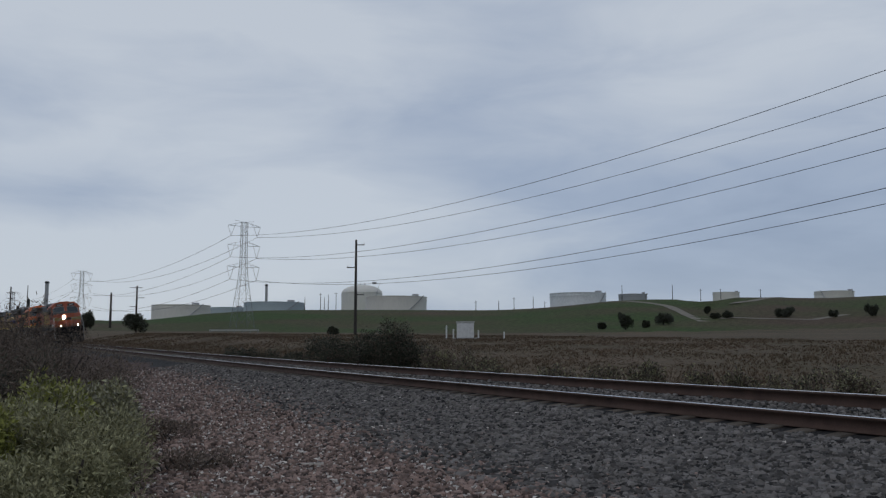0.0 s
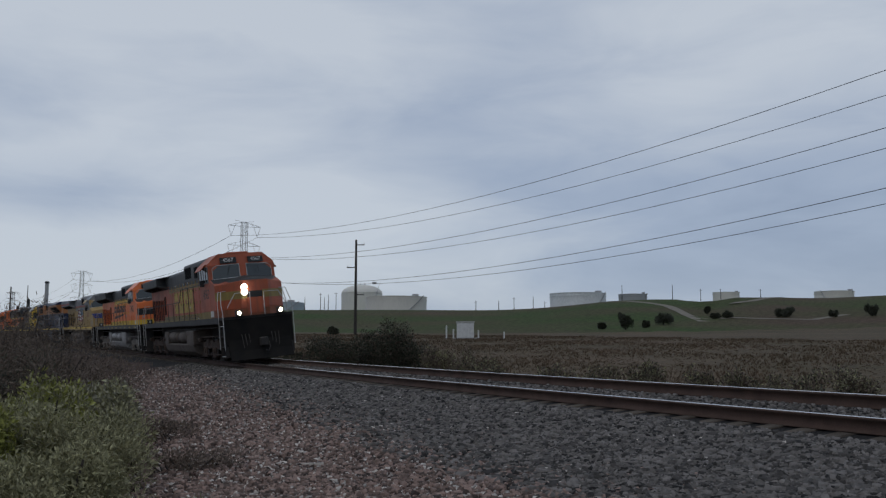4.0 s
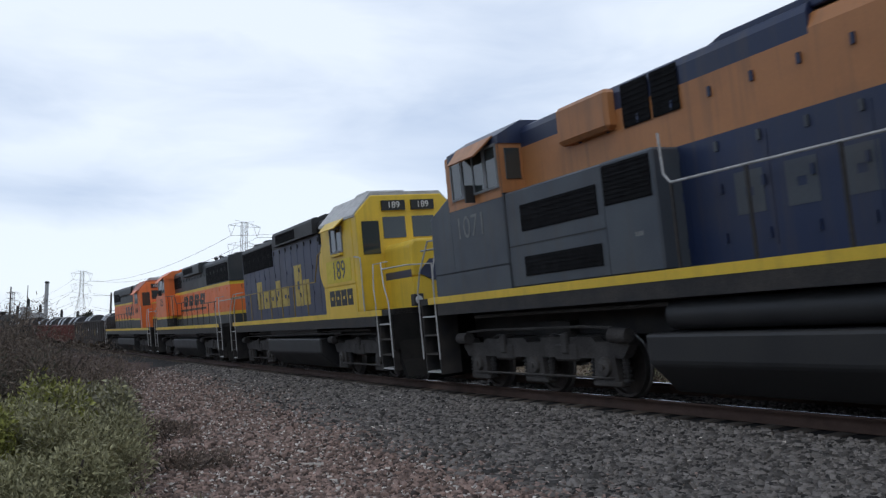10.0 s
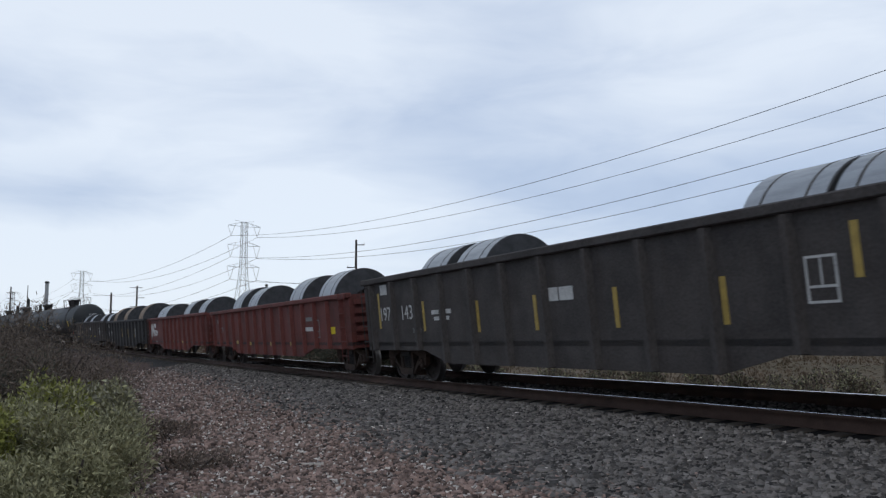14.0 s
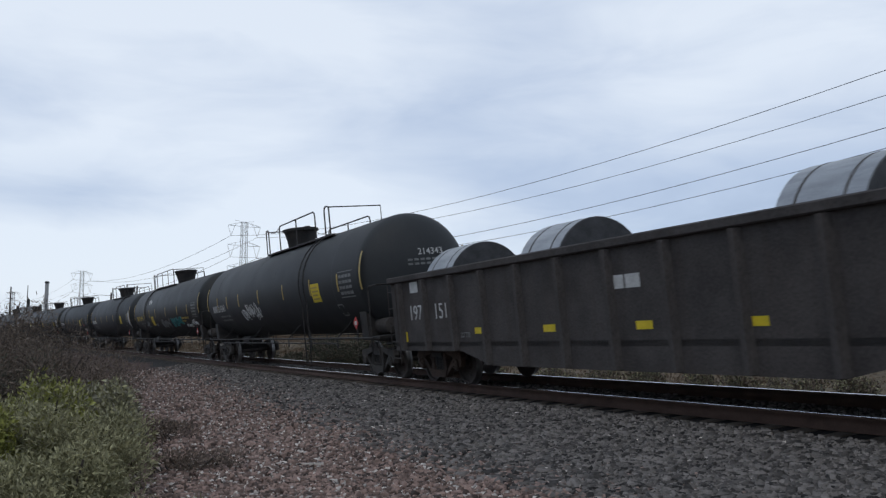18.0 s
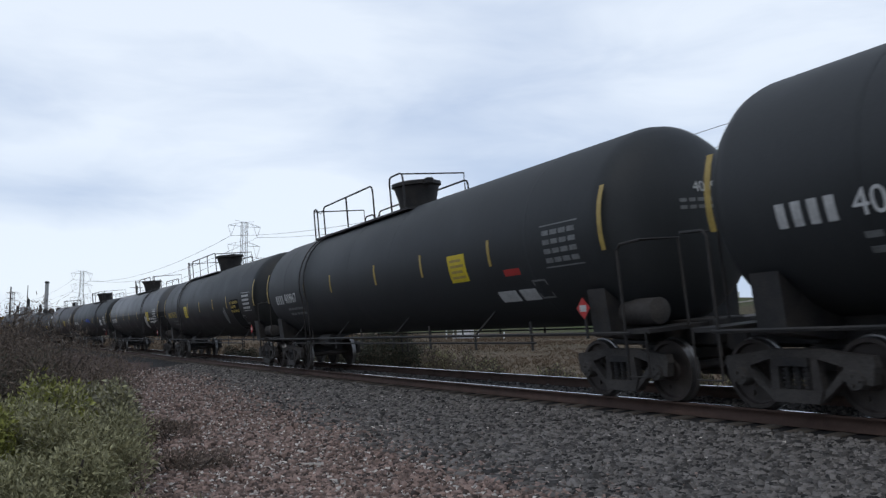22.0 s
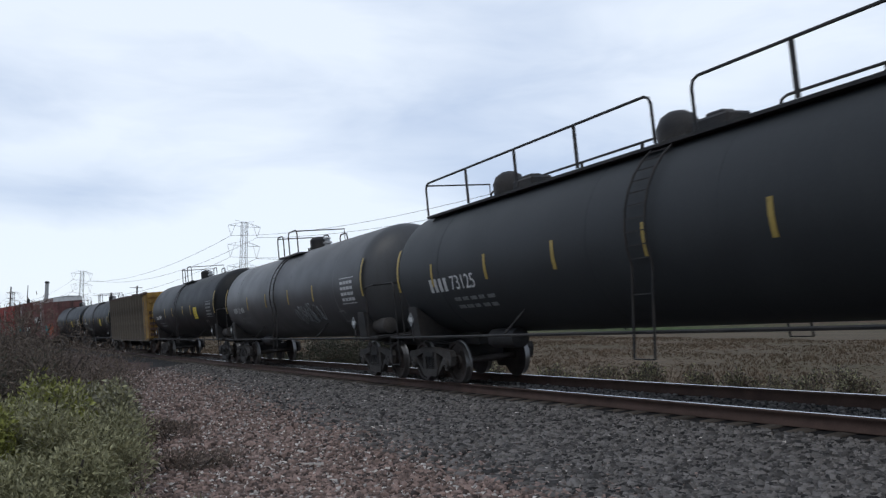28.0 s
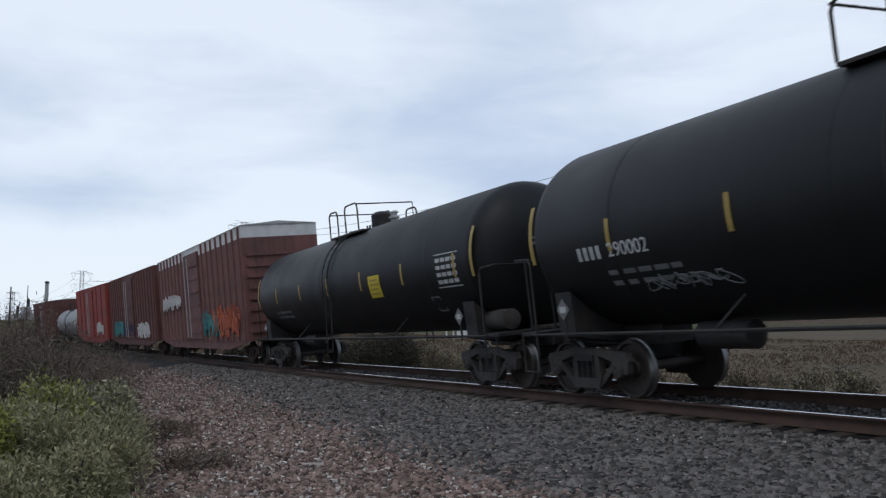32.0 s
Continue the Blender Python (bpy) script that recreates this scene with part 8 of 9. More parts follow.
    # number and two rows of small stencilled marks on both heads
    for sg in (-1, 1):
        on_head = lambda yy, zz, up: (sg * (h - d * (1 - math.sqrt(max(0, 1 - (yy * yy + zz * zz) / R ** 2))) + up), yy, zc + zz)
        if number:
            end_lettering(ob, number, on_head(sg * 0.25, 0.48, 0.012)[0], sg * 0.25, zc + 0.48, 0.24, "stencil", name="car_number", lean=-12)
        sm = Shape()
        for k in range(2):
            for j in range(5):
                ya, yb = sg * (-0.4 + j * 0.17), sg * (-0.4 + j * 0.17 + 0.12)
                za, zb = 0.26 - 0.11 * k, 0.26 - 0.11 * k + 0.055
                sm.add([on_head(yy, zz, up) for up in (0.0, 0.006) for yy, zz in ((ya, za), (yb, za), (yb, zb), (ya, zb))], [(4, 5, 6, 7), (0, 1, 5, 4), (1, 2, 6, 5), (2, 3, 7, 6), (3, 0, 4, 7)])
        part("head_stencil", sm, M["stencil_faint"], barrel)["kind"] = "stuff"
    for tg in tags:
        kind, x0, x1, z0, z1, mt, sdn = tg
        scrawl(ob, "graffiti", x0, x1, z0, z1, -1, mt, sdn, strokes=max(4, int((x1 - x0) / 0.32)), curve_r=R, zc=zc)
    return ob


TAG = "tag"
tank_car(-90.49, -111.27, "dusty charcoal tank car with railed platform and scrawl", "tank_dusty", number="214343", strips=(-7.3, -5.6, -3.62, -0.7, 2.4, 5.2, 7.6), seed=2, tags=[(TAG, -3.4, -0.9, 1.75, 2.4, "stencil", 4)])
gas_tank = tank_car(-111.27, -132.52, "black pressure tank car covered with white and teal graffiti", "tank", number="955045", ink="gold", layout="rear", panel_x=-3.1, panel_z=2.14, strips=(-5.7, -3.85, -1.87, 1.31, 4.5, 7.0), seed=3,
         tags=[(TAG, -0.5, 1.8, 1.65, 2.25, "stencil_faint", 6), (TAG, 2.5, 5.2, 1.7, 2.35, "teal", 7), (TAG, 5.6, 7.0, 1.62, 1.9, "stencil", 8), (TAG, 7.3, 8.4, 1.7, 2.05, "stencil", 9),
               (TAG, -4.1, -3.2, 3.12, 3.42, "stencil", 10), (TAG, -5.6, -4.5, 1.72, 2.2, "stencil_faint", 21), (TAG, -2.6, -2.0, 1.78, 1.98, "stencil_faint", 22)])
barrel_text(gas_tank, "LIQUEFIED PETROLEUM GAS", 6.1, 2.16, 0.15, "gold", 1.57, 2.66)
barrel_text(gas_tank, "NON-ODORIZED", 5.62, 2.0, 0.13, "gold", 1.57, 2.66)
tank_car(-132.52, -153.56, "dark grey pressure tank car with white scrawl near its end", "tank_dusty", number="400962", seed=4, tags=[(TAG, 8.85, 9.25, 1.8, 3.1, "stencil", 11)])
plain_tank = tank_car(-153.56, -174.58, "dark grey pressure tank car with yellow warning panel", "tank_dusty", number="400967", layout="broken", panel_x=4.73, panel_z=2.4, strips=(-5.2, -2.8, 0.47, 3.11, 6.04), seed=5)
for a, b in ((5.87, 6.5), (6.62, 7.15)):
    part("pale_panel", on_barrel(Shape(), 1.57, 2.66, a, b, 1.66, 1.86), M["stencil"], plain_tank)
part("red_mark", on_barrel(Shape(), 1.57, 2.66, 6.42, 6.95, 2.12, 2.24), M["red"], plain_tank)
yellow_text_tank = tank_car(-174.40, -195.10, "black pressure tank car with yellow lettering", "tank", number="953423", ink="gold", layout="rear", panel_x=-3.44, panel_z=2.42, strips=(-5.4, -2.81, -0.13, 2.61, 5.12), seed=6, tags=[(TAG, 4.3, 4.7, 1.7, 2.4, "stencil_faint", 23)])
part("fresh_paint", on_barrel(Shape(), 1.57, 2.66, 5.8, 7.05, 1.3, 2.66, n=8), M["soot"], yellow_text_tank, "fresh black paint patch")
for k, words in enumerate(("NON ODORIZED", "LIQUEFIED", "PETROLEUM GAS")):
    barrel_text(yellow_text_tank, words, 6.32 - (0.12 if k == 1 else 0), 2.54 - 0.17 * k, 0.16, "gold", 1.575, 2.66)
half_tank = tank_car(-195.28, -216.36, "black pressure tank car, upper half greyed by painted sheen", "tank_worn", number="305740", panel_x=6.12, panel_z=2.45, sheen_top=True, strips=(-6.2, -3.06, -0.6, 2.51, 5.69), seed=7, tags=[(TAG, 5.1, 5.75, 1.7, 2.6, "stencil", 12)])
barrel_text(half_tank, "NON-ODORIZED", 7.3, 2.3, 0.19, "white", 1.57, 2.66)
barrel_text(half_tank, "LIQUEFIED PETROLEUM GAS", 7.45, 2.1, 0.135, "white", 1.57, 2.66)
clean_tank = tank_car(-216.36, -237.82, "clean black pressure tank car with white panels", "tank", number="305130", seed=8, panel=False, tags=[(TAG, -1.4, 1.0, 2.35, 2.75, "wing_blue", 13)])
for x0, x1, z0, z1 in ((6.3, 6.72, 2.1, 2.32), (6.74, 7.16, 2.1, 2.32), (6.3, 6.72, 2.34, 2.56), (6.74, 7.16, 2.34, 2.56), (6.0, 6.4, 1.66, 1.8), (6.55, 7.0, 1.64, 1.82)):
    part("white_panel", on_barrel(Shape(), 1.57, 2.66, x0, x1, z0, z1), M["white"], clean_tank)
tank_car(-237.82, -254.68, "brown-black tank car with white scrawl", "tank_brown", R=1.57, zc=2.66, number="1", style="crude", layout="short", seed=9, truck="truck_rust", tags=[(TAG, -7.9, -6.7, 2.9, 3.5, "stencil", 14), (TAG, -3.0, 0.0, 2.0, 2.6, "stencil_faint", 15)])
tank_car(-254.68, -274.32, "dark green-grey tank car with three domes and long railings", "tank_dusty", R=1.42, zc=2.45, number="73125", style="long", layout="long", panel_x=5.17, panel_z=1.95, strips=(-6.9, -4.6, -2.3, 0.0, 2.27, 4.53, 6.58), seed=10)
tank_car(-274.32, -291.85, "grey tank car with pale graffiti", "tank_worn", R=1.49, zc=2.49, number="221476", style="crude", layout="short", strips=(-4.1, -1.53, 1.17, 3.69), seed=11, tags=[(TAG, 1.7, 4.1, 1.5, 2.15, "stencil_faint", 16)], panel=False)
tank_car(-291.85, -309.86, "black tank car with a short railed platform and a yellow panel", "tank_black", R=1.53, zc=2.60, number="287042", style="crude", layout="short", panel_x=4.0, strips=(-3.85, -1.75, 1.1, 3.0), seed=12)
tank_car(-325.93, -342.78, "black tank car with a short railed platform", "tank_black", R=1.53, zc=2.60, number="290002", style="crude", layout="short", seed=13, tags=[(TAG, -4.7, -3.1, 1.62, 1.88, "stencil_faint", 18)])
tank_car(-342.78, -361.06, "black tank car with yellow and white stencils", "tank_black", R=1.50, zc=2.58, number="", style="crude", layout="short", seed=14, panel_x=3.0, band=(-1.6, -1.1))
tank_car(-419.78, -436.42, "pale grey tank car at the end of the string", "tank_pale", R=1.40, zc=2.45, number="", style="crude", layout="short", seed=15, panel=False)


COILS = {}


def coil(mid, gap, x, r, width, mat, z=None):
    key = (r, width, mat)
    if key not in COILS:
        b = Shape().turned([(-width / 2, r * 0.34), (-width / 2, r - 0.015), (-width / 2 + 0.015, r), (width / 2 - 0.015, r), (width / 2, r - 0.015), (width / 2, r * 0.34), (-width / 2, r * 0.34)], "x", n=40).mesh("coil_winding", True)
        for p in b.polygons:
            p.material_index = 1 if abs(p.normal.x) > 0.7 or math.hypot(p.center.y, p.center.z) < r * 0.6 else 0
        b.materials.append(M[mat])
        b.materials.append(M["coil_face"])
        s = Shape()
        for k in (-width * 0.27, width * 0.27):
            s.turned([(k - 0.018, r + 0.004), (k + 0.018, r + 0.004)], "x", n=40)
        COILS[key] = (b, s.mesh("strapping", True))
        COILS[key][1].materials.append(M["truck"])
    zz = z if z is not None else 1.06 + r
    ob = rider("steel_coil", mid, gap, pose(x, 0, zz), "galvanised sheet steel coil strapped in an open gondola" if mat == "coil" else "rust-brown steel coil standing in an open gondola", "steel coil", "steel coils")
    part("coil_winding", COILS[key][0], None, ob)
    part("strapping", COILS[key][1], None, ob)
    for d in (-1, 1):
        part("wooden_chock", Shape().prism([(d * 0.25, -zz + 0.972), (d * 0.75, -zz + 0.972), (d * 0.7, -zz + 1.3)], -width / 2, width / 2), M["tie"], ob)


def gondola(front, rear, label, mat, top=2.48, ribs=14, coils=(), number=(), marks=(), bare=(9, 9), end_mat=None):
    L = front - rear
    gap = L - 3.9
    mid = (front + rear) / 2
    ob = vehicle("gondola_car", front, rear, gap, label, "gondola car", "gondola cars of the train")
    h = L / 2 - 0.62
    y = 1.46
    part("floor", Shape().box(-h, h, -y, y, 0.88, 0.97), M["steel_dark"], ob)
    part("centre_sill", Shape().box(-L / 2 + 0.4, L / 2 - 0.4, -0.25, 0.25, 0.72, 0.88), M["steel_dark"], ob)
    for sd in (-1, 1):
        a, b = sorted((sd * y, sd * (y - 0.05)))
        belly = [(-h, 0.78), (-h, top - 0.1), (h, top - 0.1), (h, 0.78), (h - 3.3, 0.78), (h - 4.4, 0.52), (-h + 4.4, 0.52), (-h + 3.3, 0.78)]
        side = part("side_wall", Shape().prism(belly, a, b, "y"), M[mat], ob)
        part("top_chord", Shape().chamfer(-h - 0.03, h + 0.03, min(sd * (y - 0.07), sd * (y + 0.09)), max(sd * (y - 0.07), sd * (y + 0.09)), top - 0.11, top + 0.03, 0.02), M[mat], side)
        rib_me = Shape().prism([(-0.10, 0), (-0.045, 0.1), (0.045, 0.1), (0.10, 0)], 0, 1, "z").mesh("rib")
        rib_me.materials.append(M[mat])
        for i in range(ribs):
            x = -h + 0.55 + (2 * h - 1.1) * i / (ribs - 1)
            if bare[0] < x < bare[1]:
                continue
            lo = float(np.interp(abs(x), [h - 4.4, h - 3.3], [0.54, 0.80]))
            o = new("rib", rib_me)
            o.parent = side
            o.matrix_basis = pose(x, sd * y, lo, 0, 0, 0 if sd > 0 else 180) @ Matrix.Diagonal((1, 1, top - 0.12 - lo, 1))
    for sg in (-1, 1):
        end = part("end_wall", Shape().box(min(sg * h, sg * (h - 0.06)), max(sg * h, sg * (h - 0.06)), -y + 0.05, y - 0.05, 0.8, top - 0.02), M[end_mat or mat], ob)
        for k in range(5):
            z = 1.0 + k * (top - 1.15) / 4.6
            part("end_rib", Shape().box(min(sg * h, sg * (h + 0.09)), max(sg * h, sg * (h + 0.09)), -y + 0.12, y - 0.12, z, z + 0.14), M[end_mat or mat], end)
        for sd in (-1, 1):
            lad = Shape()
            for k in range(5):
                z = 0.62 + k * 0.38
                lad.tube([(sg * (h - 0.5), sd * (y + 0.12), z), (sg * (h - 0.06), sd * (y + 0.12), z)], 0.013, 4)
            for xx in (h - 0.5, h - 0.06):
                lad.tube([(sg * xx, sd * (y + 0.12), 0.5), (sg * xx, sd * (y + 0.12), 2.3)], 0.012, 4)
            part("ladder", lad, M[mat], ob)
        freight_truck(ob, sg * gap / 2, "truck_rust")
        coupler(ob, sg * (L / 2 - 0.12))
    part("brake_wheel", Shape().turned([(h + 0.14, 0.26), (h + 0.17, 0.26), (h + 0.17, 0.22), (h + 0.14, 0.22)], "x", at=(0, 0.6, 2.0), n=20), M["steel_dark"], ob)
    for words, x, z, size, mt in number:
        lettering(ob, words, x, -y - 0.006, z, size, mt, name="car_number")
    for x0, x1, z0, z1, mt in marks:
        plates(ob, "painted_mark", [(x0, x1, z0, z1)], -y, mt, proud=0.006)
    for x, r, w, mt in coils:
        coil(mid, gap, x, r, w, mt)
    return ob


def stencil_frame(x, z, mt="stencil"):
    return [(x, x + 0.42, z, z + 0.03, mt), (x, x + 0.42, z + 0.5, z + 0.53, mt), (x, x + 0.03, z + 0.03, z + 0.5, mt), (x + 0.39, x + 0.42, z + 0.03, z + 0.5, mt), (x + 0.2, x + 0.22, z + 0.2, z + 0.5, mt), (x + 0.03, x + 0.39, z + 0.17, z + 0.2, mt)]


W1, W2 = "coil", "coil_rust"
gondola(-2.09, -19.71, "weathered grey gondola loaded with steel coils", "gon_grey", 2.50, 13,
        [(5.9, 0.99, 1.3, W1), (4.5, 0.99, 1.3, W1), (-3.6, 0.99, 1.3, W1), (-5.4, 0.99, 1.3, W1)],
        [("197", -6.95, 1.62, 0.46, "stencil"), ("143", -5.69, 1.62, 0.46, "stencil"), ("200 000", -5.2, 1.22, 0.14, "stencil_faint"), ("77100", -5.2, 1.02, 0.14, "stencil_faint")],
        [(-7.15, -6.75, 2.1, 2.34, "stencil"), (-7.35, -7.25, 1.3, 2.15, "reflect"), (-4.85, -4.75, 1.2, 1.85, "reflect"), (-4.4, -3.5, 1.55, 1.64, "stencil"), (-4.3, -3.6, 1.42, 1.5, "stencil"), (-2.42, -2.32, 1.15, 1.75, "reflect"), (-0.38, -0.28, 1.15, 1.75, "reflect"), (1.80, 1.90, 1.15, 1.75, "reflect"), (3.95, 4.05, 1.15, 1.75, "reflect"), (5.88, 5.98, 1.6, 2.2, "reflect"), (0.12, 0.38, 1.62, 1.84, "stencil"), (0.42, 0.80, 1.62, 1.84, "stencil")] + stencil_frame(5.25, 1.35))
gondola(-19.71, -38.13, "oxide red gondola with worn white emblem, carrying steel coils", "gon_red", 2.26, 15,
        [(5.4, 0.99, 1.4, W1), (2.3, 0.99, 1.4, W1), (-3.4, 0.99, 1.4, W1), (-5.8, 1.02, 1.4, W1)],
        [("60877", -6.9, 1.45, 0.34, "stencil_faint")],
        [(-7.5, -7.0, 1.75, 1.9, "stencil_faint"), (4.7, 5.5, 1.3, 1.42, "stencil"), (4.8, 5.4, 1.6, 1.72, "stencil_faint"), (7.0, 7.35, 1.2, 1.4, "label_yellow"), (-4.3, -4.0, 0.9, 1.02, "reflect"), (-2.3, -2.0, 0.85, 0.97, "reflect"), (0.6, 0.9, 0.85, 0.97, "reflect"), (3.0, 3.3, 0.85, 0.97, "reflect")] + stencil_frame(5.6, 1.1, "stencil_faint"))
red3 = gondola(-38.13, -55.03, "oxide red gondola with white graffiti, carrying steel coils", "gon_red", 2.30, 14,
               [(4.6, 0.99, 1.4, W1), (1.0, 0.99, 1.4, W1), (-5.6, 0.99, 1.4, W1), (-7.0, 0.99, 1.3, W1)],
               [("608284", -5.55, 1.42, 0.46, "white")],
               [(-5.95, -5.5, 1.75, 1.98, "white"), (-7.3, -7.2, 1.1, 1.9, "reflect"), (-5.7, -5.2, 0.9, 0.97, "stencil_faint"), (-0.8, -0.4, 0.9, 1.0, "reflect"), (2.0, 2.4, 0.9, 1.0, "reflect")], bare=(-6.9, -3.9))
scrawl(red3, "graffiti", -7.0, -6.1, 1.15, 2.05, -1.46, "stencil", 31, 6, 0.02)
scrawl(red3, "graffiti", -7.7, -6.9, 0.95, 1.6, -1.46, "stencil_faint", 32, 6, 0.02)
gondola(-55.03, -72.82, "black gondola carrying rust-brown steel coils", "gon_black", 2.34, 13,
        [(4.7, 1.13, 1.5, W2), (-1.5, 1.13, 1.5, W2), (-6.3, 1.13, 1.5, W2)],
        [("874", -7.0, 1.38, 0.46, "white"), ("99", -5.85, 1.38, 0.46, "white"), ("190000", -4.2, 0.98, 0.14, "stencil"), ("65000", -4.2, 0.80, 0.14, "stencil")],
        [(-7.3, -6.7, 1.88, 2.12, "white"), (-7.74, -7.66, 1.2, 2.05, "stencil"), (-4.32, -4.22, 1.2, 1.75, "stencil"), (-5.9, -5.5, 0.95, 1.03, "stencil"), (-5.9, -5.6, 0.8, 0.88, "stencil"), (-1.12, -1.0, 1.15, 1.75, "reflect"), (1.44, 1.56, 1.15, 1.75, "reflect"), (3.85, 3.97, 1.15, 1.75, "reflect"), (6.3, 6.4, 1.15, 1.75, "reflect")] + stencil_frame(4.3, 1.2))
gondola(-72.82, -90.49, "weathered dark grey gondola with yellow reflectors and coils", "gon_grey", 2.44, 13,
        [(6.6, 0.99, 1.3, W1), (3.3, 0.99, 1.3, W1), (-2.7, 0.99, 1.3, W1), (-6.8, 0.99, 1.3, W1)],
        [("197", -6.95, 1.6, 0.46, "stencil"), ("151", -5.69, 1.6, 0.46, "stencil"), ("207700", -4.7, 1.1, 0.14, "stencil_faint"), ("65201", 7.0, 1.26, 0.16, "stencil")],
        [(-7.15, -6.75, 2.06, 2.3, "stencil"), (7.0, 7.45, 0.98, 1.16, "label_yellow"), (4.6, 4.95, 1.12, 1.24, "label_yellow"), (2.55, 2.9, 1.12, 1.24, "label_yellow"), (0.5, 0.85, 1.12, 1.24, "label_yellow"), (-1.9, -1.55, 1.12, 1.24, "label_yellow"), (-4.3, -4.0, 1.12, 1.24, "label_yellow"), (-7.9, -7.5, 0.98, 1.2, "label_yellow"), (0.1, 0.32, 1.72, 1.92, "stencil"), (0.36, 0.68, 1.72, 1.92, "stencil"), (6.6, 7.3, 1.55, 1.62, "stencil_faint")] + stencil_frame(5.2, 1.35))


def tall_hopper():
    """High-sided scrap gondola with an olive side and worn yellow end panels."""
    front, rear = -309.86, -325.93
    L = front - rear
    gap, mid, h, y, top = L - 4.0, (front + rear) / 2, L / 2 - 0.85, 1.5, 3.95
    ob = vehicle("scrap_gondola", front, rear, gap, "high-sided olive grey scrap gondola with worn yellow end", "gondola car", "gondola cars of the train")
    part("floor", Shape().box(-h, h, -y, y, 1.0, 1.1), M["steel_dark"], ob)
    part("centre_sill", Shape().box(-L / 2 + 0.4, L / 2 - 0.4, -0.25, 0.25, 0.74, 1.0), M["steel_dark"], ob)
    for sd in (-1, 1):
        a, b = sorted((sd * y, sd * (y - 0.06)))
        side = part("side_wall", Shape().box(-h, h - 1.0, a, b, 0.98, top - 0.085), M["hopper"], ob)
        part("end_panel", Shape().box(h - 1.0, h, a, b, 0.98, top - 0.085), M["hopper_yellow"], ob)
        # the top chord is dented where scrap was dropped on it
        ya, yb = sd * (y - 0.06), sd * (y + 0.09)
        dents = [(-h - 0.03, 0.02), (-4.6, 0.0), (-2.2, 0.03), (-0.2, 0.0), (1.3, -0.02), (2.0, -0.12), (2.35, -0.13), (2.65, 0.03), (3.4, 0.02), (5.2, -0.04), (h + 0.03, 0.0)]
        chord = Shape().add([(x, yy, top + dz + zz) for x, dz in dents for yy, zz in ((ya, -0.09), (yb, -0.09), (yb, 0.05), (ya, 0.06))],
                            [(0, 1, 2, 3), tuple(4 * len(dents) - 4 + k for k in (3, 2, 1, 0))] + [(4 * i + k, 4 * i + (k + 1) % 4, 4 * i + 4 + (k + 1) % 4, 4 * i + 4 + k) for i in range(len(dents) - 1) for k in range(4)])
        part("top_chord", chord, M["rail"], ob)
        part("bottom_chord", Shape().box(-h, h, min(sd * y, sd * (y + 0.05)), max(sd * y, sd * (y + 0.05)), 0.93, 1.05), M["hopper"], ob)
        rib_me = Shape().prism([(-0.17, 0), (-0.09, 0.17), (0.09, 0.17), (0.17, 0)], 1.02, top - 0.06, "z").mesh("rib")
        rib_me.materials.append(M["hopper_rib"])
        for i in range(13):
            o = new("rib", rib_me)
            o.parent = side
            o.matrix_basis = pose(-5.95 - 1.03 + 1.03 * i, sd * y, 0, 0, 0, 0 if sd > 0 else 180)
        lad = Shape()
        for k in range(7):
            lad.tube([(h - 0.75, sd * (y + 0.1), 1.1 + 0.42 * k), (h - 0.25, sd * (y + 0.1), 1.1 + 0.42 * k)], 0.015, 4)
        for xx in (h - 0.75, h - 0.25):
            lad.tube([(xx, sd * (y + 0.1), 1.0), (xx, sd * (y + 0.1), 3.8)], 0.015, 4)
        part("ladder", lad, M["hopper_yellow"], ob)
    for sg in (-1, 1):
        mt = "hopper_yellow" if sg > 0 else "hopper"
        end = part("end_wall", Shape().box(min(sg * h, sg * (h - 0.06)), max(sg * h, sg * (h - 0.06)), -y + 0.06, y - 0.06, 1.0, top), M[mt], ob)
        for k in range(8):
            z = 1.25 + k * 0.34
            part("end_rib", Shape().prism([(-y + 0.1, z), (y - 0.1, z), (y - 0.1, z + 0.17), (-y + 0.1, z + 0.17)], min(sg * h, sg * (h + 0.10)), max(sg * h, sg * (h + 0.10))), M[mt if k > 4 else "rail" if sg > 0 else mt], end)
        lad = Shape()
        for yy in (-0.95, -0.5):
            lad.tube([(sg * (h + 0.16), yy, 1.1), (sg * (h + 0.16), yy, 3.9)], 0.02, 4)
        for k in range(7):
            lad.tube([(sg * (h + 0.16), -0.95, 1.2 + 0.4 * k), (sg * (h + 0.16), -0.5, 1.2 + 0.4 * k)], 0.015, 4)
        part("end_ladder", lad, M[mt], ob)
        freight_truck(ob, sg * gap / 2, "truck_rust")
        coupler(ob, sg * (L / 2 - 0.12))
    plates(ob, "dark_patch", [(-4.76, -4.1, 1.42, 2.46), (-3.72, -3.08, 1.42, 2.46)], -y, "grey_dark", proud=0.012)
    lettering(ob, "102", -4.43, -y - 0.016, 1.66, 0.34, "stencil", name="car_number")
    lettering(ob, "117", -3.4, -y - 0.016, 1.66, 0.34, "stencil", name="car_number")
    for mark in [(-4.6, -4.46, 2.02, 2.28), (-4.4, -4.26, 2.02, 2.28), (-3.56, -3.43, 2.02, 2.28), (-3.37, -3.24, 2.02, 2.28), (3.9, 4.4, 1.25, 1.32), (3.9, 4.4, 1.45, 1.52), (2.6, 2.64, 1.2, 1.6), (3.1, 3.14, 1.2, 1.6), (2.6, 3.14, 1.6, 1.64)]:
        plates(ob, "painted_mark", [mark], -y, "stencil", proud=0.014)
    plates(ob, "reflector", [(-1.7, -1.6, 1.2, 1.9), (1.4, 1.5, 1.2, 1.9)], -y, "reflect", proud=0.008)
